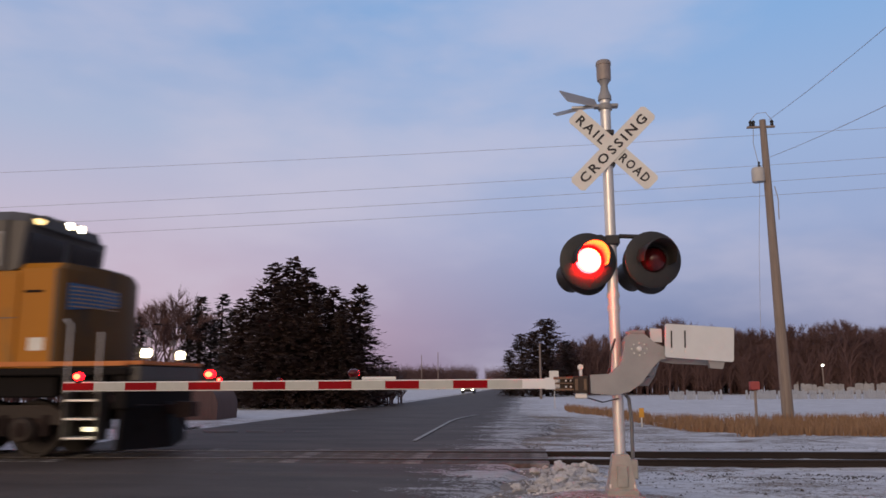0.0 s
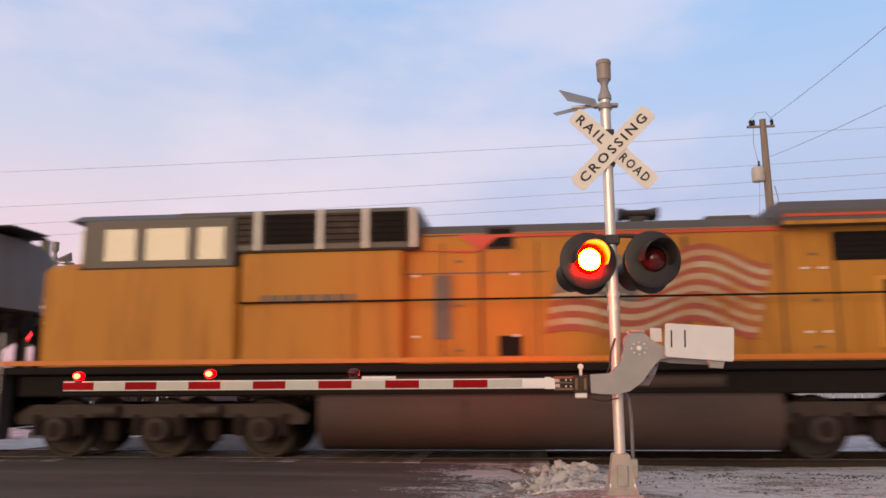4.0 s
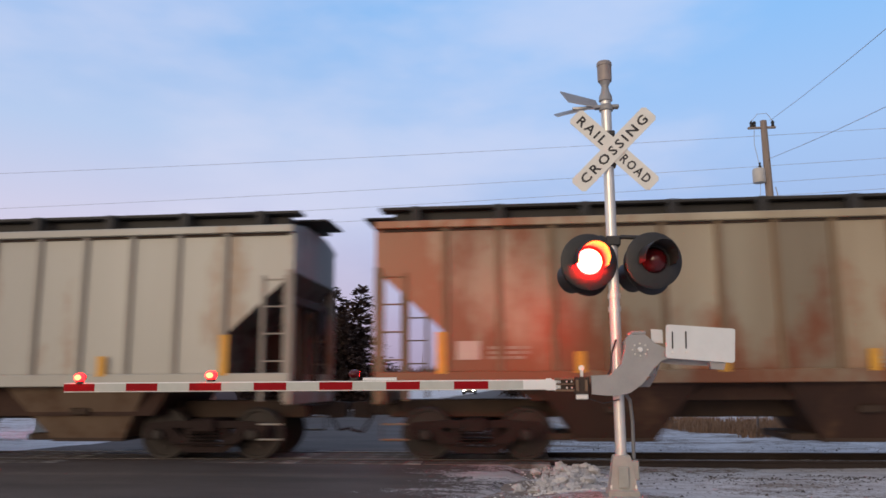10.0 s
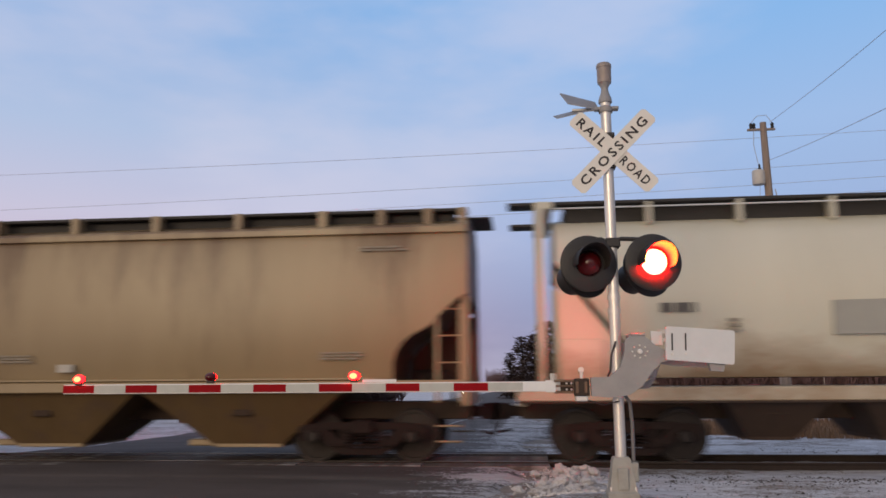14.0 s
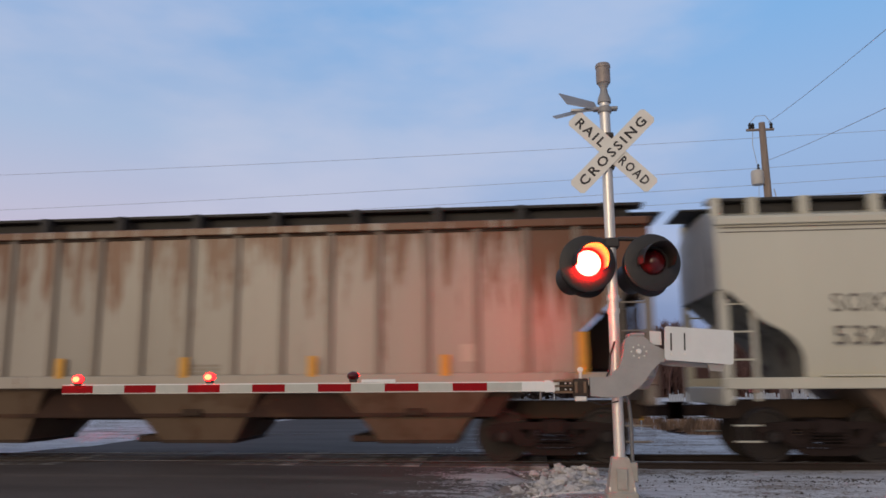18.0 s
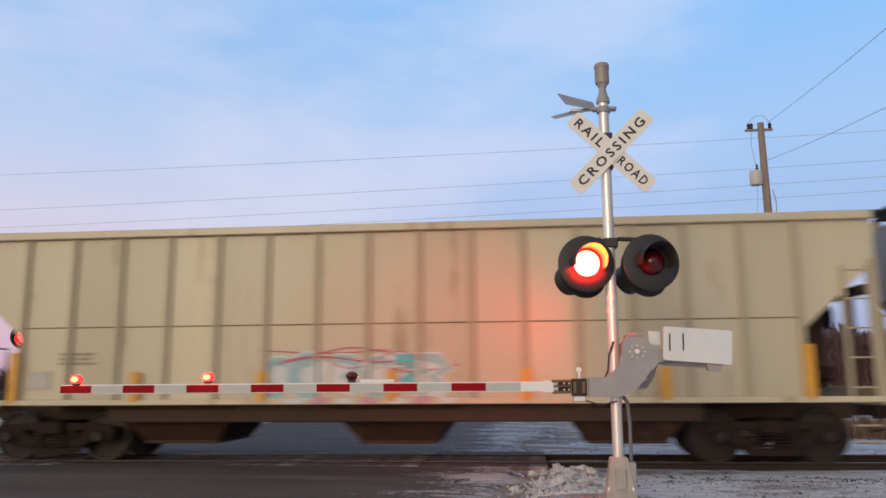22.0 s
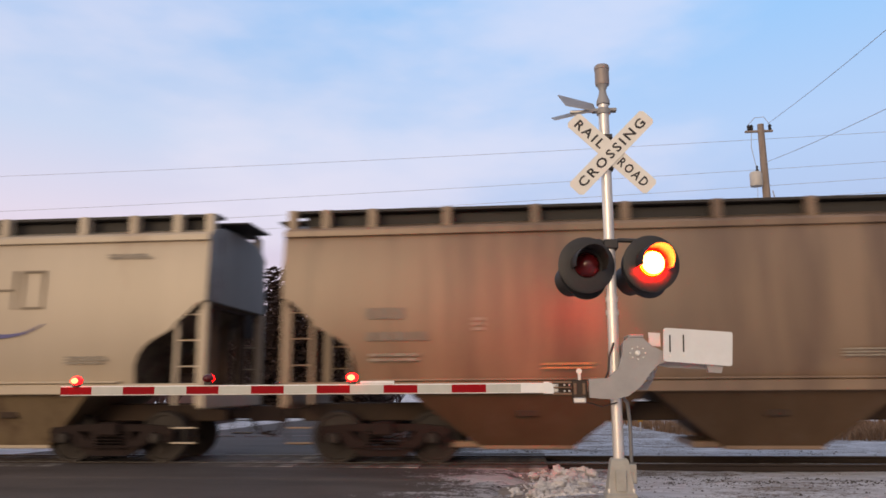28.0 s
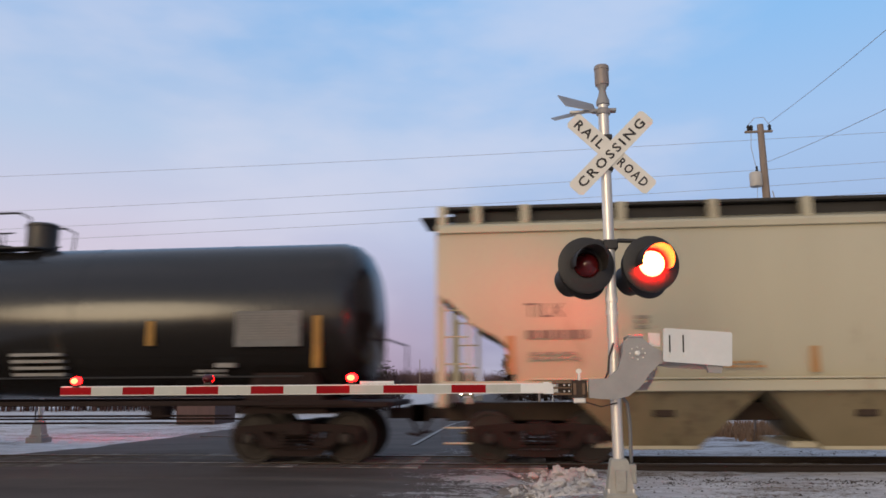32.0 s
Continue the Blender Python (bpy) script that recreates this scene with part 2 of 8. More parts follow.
def laid(name, base, drift, rules, rough, bump, fine, spec=0.06):
    """A ground of two tones with a second cover drifted over it in patches. rules: lo and hi of x or y between which the cover thickens, with its share."""
    m, nt, b = nodes_of(name)
    N, L = nt.nodes.new, nt.links.new
    co = N("ShaderNodeTexCoord")
    sep = N("ShaderNodeSeparateXYZ")
    L(co.outputs["Object"], sep.inputs[0])

    def noise_at(sc, st, detail=6, rgh=0.62):
        mp = N("ShaderNodeMapping")
        mp.inputs["Scale"].default_value = st
        L(co.outputs["Object"], mp.inputs[0])
        n = N("ShaderNodeTexNoise")
        n.inputs["Scale"].default_value, n.inputs["Detail"].default_value, n.inputs["Roughness"].default_value = sc, detail, rgh
        L(mp.outputs[0], n.inputs["Vector"])
        return n.outputs[0]

    def rng(src, a, c, lo=0.0, hi=1.0):
        r = N("ShaderNodeMapRange")
        for i, v in enumerate((a, c, lo, hi)):
            r.inputs[i + 1].default_value = v
        L(src, r.inputs[0])
        return r.outputs[0]

    def add(p, q, op="ADD"):
        k = N("ShaderNodeMath")
        k.operation = op
        L(p, k.inputs[0])
        if isinstance(q, float):
            k.inputs[1].default_value = q
        else:
            L(q, k.inputs[1])
        return k.outputs[0]

    def mix(fac, p, q):
        mx = N("ShaderNodeMix")
        mx.data_type = "RGBA"
        L(fac, mx.inputs[0])
        for i, v in ((6, p), (7, q)):
            if isinstance(v, tuple):
                mx.inputs[i].default_value = (*v, 1)
            else:
                L(v, mx.inputs[i])
        return mx.outputs[2]

    under = mix(rng(noise_at(0.7, (0.5, 1.5, 1)), 0.35, 0.68), base[0], base[1])
    over = mix(rng(noise_at(2.0, (0.5, 1.5, 1), 8, 0.72), 0.36, 0.64), drift[0], drift[1])
    cover = None
    for axis, a, c, lo, hi in rules:
        r = rng(sep.outputs[axis], a, c, lo, hi)
        cover = r if cover is None else add(cover, r)
    broad = rng(noise_at(0.9, (0.45, 1.4, 1)), 0.3, 0.7, -0.5, 0.5)
    speck = rng(noise_at(5.0, (0.9, 1.1, 1), 8, 0.75), 0.3, 0.7, -0.45, 0.45)
    fleck = rng(noise_at(20.0, (0.9, 1.1, 1), 5, 0.7), 0.3, 0.7, -0.36, 0.36)
    total = add(add(add(cover, broad), speck), fleck)
    col = mix(rng(total, 0.40, 0.62), under, over)
    L(col, b.inputs["Base Color"])
    grain = noise_at(fine, (1, 1, 1), 4)
    b.inputs["Roughness"].default_value = rough
    b.inputs["Specular IOR Level"].default_value = spec
    bp = N("ShaderNodeBump")
    bp.inputs["Strength"].default_value, bp.inputs["Distance"].default_value = bump, 0.025
    L(add(add(grain, 0.5, "MULTIPLY"), rng(total, 0.35, 0.65)), bp.inputs["Height"])
    L(bp.outputs[0], b.inputs["Normal"])
    return m


# snow thins out on the asphalt toward the shoulder, and gravel shows through the snow beside the road
ASPHALT = laid("worn_asphalt", ((0.118, 0.097, 0.086), (0.074, 0.061, 0.054)), ((0.58, 0.565, 0.58), (0.38, 0.355, 0.34)), [(0, -2.5, -0.6, -0.5, 0.60), (1, 13.3, 14.3, 0.10, 0.0)], 0.68, 0.4, 45, 0.14)
SNOW = laid("packed_snow", ((0.33, 0.275, 0.235), (0.21, 0.172, 0.145)), ((0.78, 0.775, 0.80), (0.50, 0.485, 0.50)), [(0, -0.6, 2.2, 0.22, 0.84), (0, -9.6, -10.3, 0.0, 0.75), (1, 17.0, 22.0, 0.0, -0.22), (1, 31.0, 38.0, 0.0, 0.6)], 0.8, 0.7, 14)


# ---- mesh building ----
class Shape:
    """Collects vertices and faces for one mesh."""

    def __init__(self):
        self.v, self.f, self.mi, self.cur = [], [], [], 0

    def add(self, vs, fs):
        n = len(self.v)
        self.v += [tuple(p) for p in vs]
        self.f += [tuple(i + n for i in q) for q in fs]
        self.mi += [self.cur] * len(fs)
        return self

    def box(self, x0, x1, y0, y1, z0, z1, m=None):
        vs = [(x, y, z) for x in (x0, x1) for y in (y0, y1) for z in (z0, z1)]
        if m is not None:
            vs = [m @ Vector(p) for p in vs]
        return self.add(vs, [(0, 1, 3, 2), (4, 6, 7, 5), (0, 4, 5, 1), (2, 3, 7, 6), (0, 2, 6, 4), (1, 5, 7, 3)])

    def rbox(self, x0, x1, y0, y1, z0, z1, b=0.01, m=None):
        """A box with its edges bevelled off by b."""
        vs, fs = [], []
        r = [(x0, x1), (y0, y1), (z0, z1)]
        idx = {}
        for sx in (0, 1):
            for sy in (0, 1):
                for sz in (0, 1):
                    s = (sx, sy, sz)
                    for ax in range(3):
                        p = [r[k][s[k]] + (b if s[k] == 0 else -b) for k in range(3)]
                        p[ax] = r[ax][s[ax]]
                        idx[(s, ax)] = len(vs)
                        vs.append(tuple(p))
        for ax in range(3):
            o1, o2 = (ax + 1) % 3, (ax + 2) % 3
            for side in (0, 1):
                q = []
                for a, c in ((0, 0), (1, 0), (1, 1), (0, 1)):
                    s = [0, 0, 0]
                    s[ax], s[o1], s[o2] = side, a, c
                    q.append(idx[(tuple(s), ax)])
                fs.append(tuple(q if side else q[::-1]))
            for a in (0, 1):
                for c in (0, 1):
                    q = []
                    for e in (0, 1):
                        s = [0, 0, 0]
                        s[ax], s[o1], s[o2] = e, a, c
                        q.append((idx[(tuple(s), o1)], idx[(tuple(s), o2)]))
                    quad = (q[0][0], q[1][0], q[1][1], q[0][1])
                    fs.append(quad if (a == c) else quad[::-1])
        for s in [(a, c, e) for a in (0, 1) for c in (0, 1) for e in (0, 1)]:
            t = (idx[(s, 0)], idx[(s, 1)], idx[(s, 2)])
            fs.append(t if sum(s) % 2 else t[::-1])
        if m is not None:
            vs = [m @ Vector(p) for p in vs]
        return self.add(vs, fs)

    def loft(self, rings, caps=True, closed=True):
        n = len(rings[0])
        vs = [p for r in rings for p in r]
        fs = []
        for k in range(len(rings) - 1):
            for i in range(n if closed else n - 1):
                j = (i + 1) % n
                fs.append((k * n + i, k * n + j, (k + 1) * n + j, (k + 1) * n + i))
        if caps and closed:
            fs.append(tuple(range(n - 1, -1, -1)))
            fs.append(tuple(range((len(rings) - 1) * n, len(rings) * n)))
        return self.add(vs, fs)

    def prism(self, poly, y0, y1, m=None):
        """A polygon in x and z, carried from y0 to y1."""
        a, b = [(x, y0, z) for x, z in poly], [(x, y1, z) for x, z in poly]
        if m is not None:
            a, b = [m @ Vector(p) for p in a], [m @ Vector(p) for p in b]
        return self.loft([a, b])

    def rod(self, p0, p1, r0, r1=None, n=10, caps=True):
        p0, p1 = Vector(p0), Vector(p1)
        r1 = r0 if r1 is None else r1
        w = (p1 - p0).normalized()
        u = w.orthogonal().normalized()
        t = w.cross(u)
        rings = [[p + (u * math.cos(2 * math.pi * i / n) + t * math.sin(2 * math.pi * i / n)) * r for i in range(n)] for p, r in ((p0, r0), (p1, r1))]
        return self.loft(rings, caps)

    def pipe(self, pts, r, n=8):
        pts = [Vector(p) for p in pts]
        u, rings = None, []
        for i, p in enumerate(pts):
            w = (pts[min(i + 1, len(pts) - 1)] - pts[max(i - 1, 0)]).normalized()
            u = w.orthogonal().normalized() if u is None else (u - w * u.dot(w)).normalized()
            t = w.cross(u)
            rings.append([p + (u * math.cos(2 * math.pi * k / n) + t * math.sin(2 * math.pi * k / n)) * r for k in range(n)])
        return self.loft(rings)

    def lathe(self, prof, origin=(0, 0, 0), axis="z", n=24, m=None):
        """Turns a profile of (radius, height) about an axis."""
        rings = []
        for r, h in prof:
            ring = []
            for i in range(n):
                c, s = math.cos(2 * math.pi * i / n) * r, math.sin(2 * math.pi * i / n) * r
                p = Vector((c, s, h)) if axis == "z" else (Vector((h, c, s)) if axis == "x" else Vector((s, h, c)))
                p += Vector(origin)
                ring.append(m @ p if m is not None else p)
            rings.append(ring)
        return self.loft(rings, True)


def part(name, s, material, parent=None, label="", smooth=None, m=None):
    """Links a shape as one mesh object under a thing or under a part."""
    me = bpy.data.meshes.new(name)
    me.from_pydata(s.v, [], s.f)
    for mt in (material if isinstance(material, (list, tuple)) else [material]):
        me.materials.append(mt)
    if isinstance(material, (list, tuple)):
        me.polygons.foreach_set("material_index", s.mi)
    me.update()
    b = bmesh.new()
    b.from_mesh(me)
    bmesh.ops.recalc_face_normals(b, faces=b.faces)
    b.to_mesh(me)
    b.free()
    if smooth:
        me.polygons.foreach_set("use_smooth", [True] * len(me.polygons))
        me.set_sharp_from_angle(angle=radians(smooth))
    ob = new(name, me)
    ob.parent = parent
    if m is not None:
        ob.matrix_basis = m
    if label:
        ob["label"] = label
    return ob


def same(name, ob, parent, m=None):
    """Another object on the mesh of ob."""
    o = new(name, ob.data)
    o.parent = parent
    if m is not None:
        o.matrix_basis = m
    return o


def thing(name, m, label, category, group="", kind=""):
    ob = new(name)
    ob.empty_display_size = 0.2
    ob.matrix_basis = m
    return tagged(ob, label, category, group, kind)


def letters(name, text, height, material, parent, m, depth=0.004, width=None, spacing=1.0, bold=0.0):
    """Writing in the built-in font as a flat mesh, centred on m, in the plane of x and y."""
    cu = bpy.data.curves.new(name, "FONT")
    cu.body, cu.align_x, cu.align_y, cu.extrude, cu.resolution_u, cu.space_character, cu.offset = text, "CENTER", "CENTER", depth, 2, spacing, bold
    tmp = bpy.data.objects.new(name, cu)
    scene.collection.objects.link(tmp)
    bpy.context.view_layer.update()
    me = bpy.data.meshes.new_from_object(tmp.evaluated_get(bpy.context.evaluated_depsgraph_get()))
    bpy.data.objects.remove(tmp)
    co = np.array([v.co[:] for v in me.vertices])
    lo, hi = co.min(0), co.max(0)
    k = height / (hi[1] - lo[1])
    kx = k if width is None else width / (hi[0] - lo[0])
    for v in me.vertices:
        v.co = ((v.co.x - (lo[0] + hi[0]) / 2) * kx, (v.co.y - (lo[1] + hi[1]) / 2) * k, v.co.z)
    me.materials.clear()
    me.materials.append(material)
    ob = new(name, me)
    ob.parent, ob.matrix_basis = parent, m
    return ob


# a side face that looks toward the camera: x to the right, y up, normal to -y
def facing(x, y, z, roll=0.0):
    return Matrix.Translation((x, y, z)) @ Euler((radians(90), 0, 0)).to_matrix().to_4x4() @ pose(0, 0, 0, 0, 0, roll)


# ---- ground, road and track ----
ROAD_R = -0.55


def drop(y):
    """The land falls away slightly beyond the track."""
    return -min(0.8, 0.005 * max(0.0, y - 32.0))


def ground_z(x, y):
    z = -0.10 + drop(y)
    bed = max(0.0, 1.0 - abs(y - TRACK_Y) / 3.2)
    off = min(1.0, max(0.0, max(x - 1.2, -15.2 - x) / 1.5))
    z -= 0.035 * min(1.0, bed * 2.0) * off
    near = max(0.0, 1 - abs(y - 20) / 60)
    z += 0.05 * noise.noise(Vector((x * 0.5, y * 0.5, 0))) * off * near
    z += 0.03 * noise.noise(Vector((x * 2.1, y * 2.1, 4))) * off * near
    ditch = max(0.0, 1 - abs(y - 27) / 6) * min(1.0, max(0.0, (x - 2) / 3))
    z -= 0.12 * ditch
    mound = math.exp(-((x - 0.9) ** 2 / 1.2 + (y - 9.6) ** 2 / 1.6))
    return z + 0.17 * mound


def axis_steps(pts):
    out = []
    for (a, b, n) in pts:
        out += [a + (b - a) * i / n for i in range(n)]
    return out + [pts[-1][1]]


def build_ground():
    xs = axis_steps([(-2500, -300, 6), (-300, -60, 10), (-60, -14, 20), (-14, -10, 8), (-10, -2, 8), (-2, 14, 64), (14, 60, 26), (60, 300, 10), (300, 2500, 6)])
    ys = axis_steps([(-600, -40, 8), (-40, 4, 8), (4, 24, 80), (24, 60, 44), (60, 200, 16), (200, 4000, 12)])
    s = Shape()
    s.add([(x, y, ground_z(x, y)) for y in ys for x in xs], [])
    n = len(xs)
    fs = [(j * n + i, j * n + i + 1, (j + 1) * n + i + 1, (j + 1) * n + i) for j in range(len(ys) - 1) for i in range(n - 1)]
    s.add([], [])
    s.f, s.mi = fs, [0] * len(fs)
    ob = part("ground", s, SNOW, smooth=60)
    tagged(ob, "snow-covered ground with patches of frozen dirt and gravel", "ground", kind="structure")


build_ground()


def build_road():
    ys = axis_steps([(-120, 0, 6), (0, 8, 12), (8, 32, 160), (32, 120, 30), (120, 420, 10)])
    s = Shape()
    ring = []
    for y in ys:
        dz = drop(y)
        jag = 0.55 * noise.noise(Vector((y * 0.55, 3.3, 0))) + 0.20 * noise.noise(Vector((y * 1.9, 1.3, 0))) + 0.07 * noise.noise(Vector((y * 5.3, 2.3, 0)))
        left = float(np.interp(y, (0, 14.6, 16.4, 19, 23, 28, 34, 52, 90), (-12.8, -12.4, -11.0, -10.4, -10.2, -9.9, -9.2, -8.7, -8.3))) + 0.18 * noise.noise(Vector((y * 0.8, 9.3, 0)))
        wide = 1.3 * math.exp(-((y - 27) / 7.0) ** 2)
        hi = -0.018 if abs(y - TRACK_Y) < 3 else -0.035
        ring.append([(left, y, -0.30 + dz), (left, y, hi - 0.02 + dz), (-6.2, y, hi + 0.012 + dz), (ROAD_R + jag + wide, y, hi - 0.02 + dz), (ROAD_R + jag + wide + 0.9, y, -0.30 + dz)])
    s.loft(ring, caps=False)
    road = part("road", s, ASPHALT)
    tagged(road, "worn grey asphalt road with thin drifted snow", "road", kind="structure")
    paint = surface("worn_road_paint", (0.42, 0.41, 0.39), (0.20, 0.19, 0.185), 0.7, 0, 1.6, 0.6, 0.2, 40)
    faint = surface("nearly_worn_off_paint", (0.24, 0.225, 0.21), (0.13, 0.11, 0.10), 0.8, 0, 2.5, 0.6, 0.2, 40)
    # the edge line bends away toward the side road
    q = Shape()
    strip = []
    for y in axis_steps([(18.9, 33.0, 28)]):
        x = -2.66 + 0.62 * max(0.0, (y - 27.2) / 5.6) ** 2
        strip.append([(x - 0.05, y, -0.024 + drop(y)), (x - 0.05, y, -0.018 + drop(y)), (x + 0.05, y, -0.018 + drop(y)), (x + 0.05, y, -0.024 + drop(y))])
    q.loft(strip)
    part("edge_line", q, paint, road, "worn white edge line")
    for x0, x1 in ((-9.3, -8.3), (-8.0, -6.9), (-6.6, -5.9)):
        part("stop_line", Shape().box(x0, x1, 22.2, 22.36, -0.035, -0.014), faint, road, "nearly worn-off stop line")
    # crossing boards between and beside the rails
    board = surface("crossing_timber", (0.115, 0.098, 0.088), (0.070, 0.060, 0.054), 0.85, 0, 2.5, 0.5, 0.5, 35, (0.6, 2, 1), 0.2, (0.30, 0.285, 0.28), 0.30, 1.6, soft3=0.1)
    q = Shape().rbox(-1.1, 1.1, -0.115, 0.115, -0.12, 0.0, 0.012)
    first = None
    for y in (-1.24, -0.99, -0.52, -0.27, -0.02, 0.23, 0.48, 0.99, 1.24):
        for k in range(5):
            m = pose(-9.6 + 2.22 * k, TRACK_Y + y, -0.006 - 0.006 * ((k * 7 + int(y * 9)) % 3))
            if first is None:
                first = part("crossing_board", q, board, road, m=m)
            else:
                same("crossing_board", first, road, m)
    return road


ROAD = build_road()


def build_track():
    tr = thing("railway_track", pose(0, TRACK_Y, 0), "rusty steel rails on timber sleepers in snow", "railway track", kind="structure")
    prof = [(-0.07, -0.172), (0.07, -0.172), (0.07, -0.155), (0.012, -0.135), (0.012, -0.045), (0.036, -0.03), (0.036, 0.0), (-0.036, 0.0), (-0.036, -0.03), (-0.012, -0.045), (-0.012, -0.135), (-0.07, -0.155)]
    for y in (-0.753, 0.753):
        s = Shape()
        s.loft([[(x, y + a, b) for a, b in prof] for x in (-600, 600)])
        part("rail", s, RAILSTEEL, tr, "rust-brown steel rail")
        h = Shape().box(-600, 600, y - 0.03, y + 0.03, 0.0, 0.003)
        part("rail_head", h, RAILHEAD, tr, "polished running surface")
    q = Shape().rbox(-0.11, 0.11, -1.3, 1.3, -0.30, -0.155, 0.012)
    first = None
    for i in range(70):
        x = 1.3 + 0.52 * i + random.uniform(-0.03, 0.03)
        m = pose(x, random.uniform(-0.04, 0.04), random.uniform(-0.02, 0.006), 0, 0, random.uniform(-1.5, 1.5))
        if first is None:
            first = part("sleeper", q, TIE, tr, "dark timber sleeper", m=m)
        else:
            same("sleeper", first, tr, m)


build_track()


def clump_shape(seed, r=1.0):
    rnd = random.Random(seed)
    s = Shape()
    n, k = 9, 6
    rings = []
    ph = rnd.random() * 50
    for j in range(k):
        th = math.pi * (j + 0.35) / (k - 0.3)
        ring = []
        for i in range(n):
            a = 2 * math.pi * i / n
            d = Vector((math.sin(th) * math.cos(a), math.sin(th) * math.sin(a), math.cos(th)))
            q = r * (0.8 + 0.42 * noise.noise(d * 1.7 + Vector((ph, 0, 0))) + 0.2 * noise.noise(d * 4 + Vector((0, ph, 0))))
            ring.append((d.x * q * 1.25, d.y * q, d.z * q * 0.6))
        rings.append(ring)
    s.loft(rings)
    return s


def build_clumps():
    meshes = [part("snow_clump", clump_shape(k), CLUMP) for k in range(4)]
    spots = [(1.05, 13.15, 0.13), (0.45, 11.6, 0.14)]
    rnd = random.Random(5)
    for i in range(230):
        u = rnd.random()
        x = 0.42 + 0.22 * rnd.gauss(0, 1) + 0.25 * u
        y = 10.3 + 3.7 * u
        spots.append((x, y, rnd.uniform(0.018, 0.055) * (2.1 if rnd.random() < 0.14 else 0.9)))
    for i in range(50):
        spots.append((rnd.uniform(-0.1, 1.4), rnd.uniform(10.2, 13.4), rnd.uniform(0.010, 0.028)))
    for i, (x, y, r) in enumerate(spots):
        m = Matrix.LocRotScale((x, y, ground_z(x, y) + r * 0.45), Euler((rnd.uniform(-0.5, 0.5), rnd.uniform(-0.5, 0.5), rnd.random() * 6)), (r, r, r))
        ob = meshes[i] if i < 4 else new("snow_clump", meshes[i % 4].data)
        ob.matrix_basis = m
        tagged(ob, "frozen clump of dirty ploughed snow beside the road", "snow clump", "ploughed snow beside the signal")


build_clumps()


def build_rubble():
    """Broken bits of ploughed snow heaped round the larger clumps."""
    rnd = random.Random(23)
    s = Shape()
    for i in range(1100):
        u = rnd.random()
        x = 0.42 + 0.27 * rnd.gauss(0, 1) + 0.25 * u
        y = 10.0 + 4.0 * u
        if x > 0.85 and y < 10.2:
            continue
        r = rnd.uniform(0.007, 0.022) * (1.7 if rnd.random() < 0.12 else 1.0)
        z = ground_z(x, y) + r * 0.2
        a = rnd.random() * 6.28
        n = len(s.v)
        for rr, zz in ((1.0, 0.0), (0.75, 0.7)):
            s.v += [(x + math.cos(a + k * 1.2566) * r * rr * rnd.uniform(0.75, 1.3), y + math.sin(a + k * 1.2566) * r * rr * rnd.uniform(0.7, 1.2), z + r * zz * rnd.uniform(0.7, 1.2)) for k in range(5)]
        s.f += [(n + k, n + (k + 1) % 5, n + 5 + (k + 1) % 5, n + 5 + k) for k in range(5)] + [(n + 5, n + 6, n + 7, n + 8, n + 9)]
    me = bpy.data.meshes.new("snow_rubble")
    me.from_pydata(s.v, [], s.f)
    me.materials.append(CLUMP)
    tagged(new("snow_rubble", me), "broken bits of dirty ploughed snow beside the road", "snow", kind="stuff")


build_rubble()


def build_debris():
    """Loose ballast and frozen dirt scattered over the snow beside the track."""
    rnd = random.Random(14)
    s = Shape()
    for i in range(5200):
        if i < 3000:
            x, y = rnd.uniform(1.3, 15), 13.45 - abs(rnd.gauss(0, 0.75))
        elif i < 3900:
            x, y = rnd.uniform(1.3, 15), rnd.uniform(9.5, 13.5)
        elif i < 4500:
            x, y = rnd.uniform(1.3, 18), 16.6 + abs(rnd.gauss(0, 0.9))
        else:
            x, y = rnd.gauss(0.2, 0.8), rnd.uniform(17, 34)
        if noise.noise(Vector((x * 0.9, y * 2.2, 2))) < rnd.uniform(-0.35, 0.25):
            continue
        r = rnd.uniform(0.006, 0.021) * (1.5 if rnd.random() < 0.12 else 1)
        z = max(ground_z(x, y), -0.075 if x < 0.3 else -9) + r * 0.25
        a = rnd.random() * 6.28
        ring = [(x + math.cos(a + k * 1.2566) * r * rnd.uniform(0.8, 1.7), y + math.sin(a + k * 1.2566) * r * rnd.uniform(0.7, 1.2)) for k in range(5)]
        n = len(s.v)
        s.v += [(p, q, z - r * 0.5) for p, q in ring] + [(x, y, z + r * rnd.uniform(0.3, 0.8))]
        s.f += [(n + k, n + (k + 1) % 5, n + 5) for k in range(5)]
    me = bpy.data.meshes.new("ballast_debris")
    me.from_pydata(s.v, [], s.f)
    me.materials.append(surface("scattered_ballast", (0.10, 0.085, 0.075), (0.05, 0.043, 0.04), 0.9, 0, 3, 0.5, 0.3))
    tagged(new("ballast_debris", me), "dark ballast stones scattered over the snow", "gravel", kind="stuff")


build_debris()


# ---- the crossing signal and its gate ----
LENSES = {"a": [], "b": []}


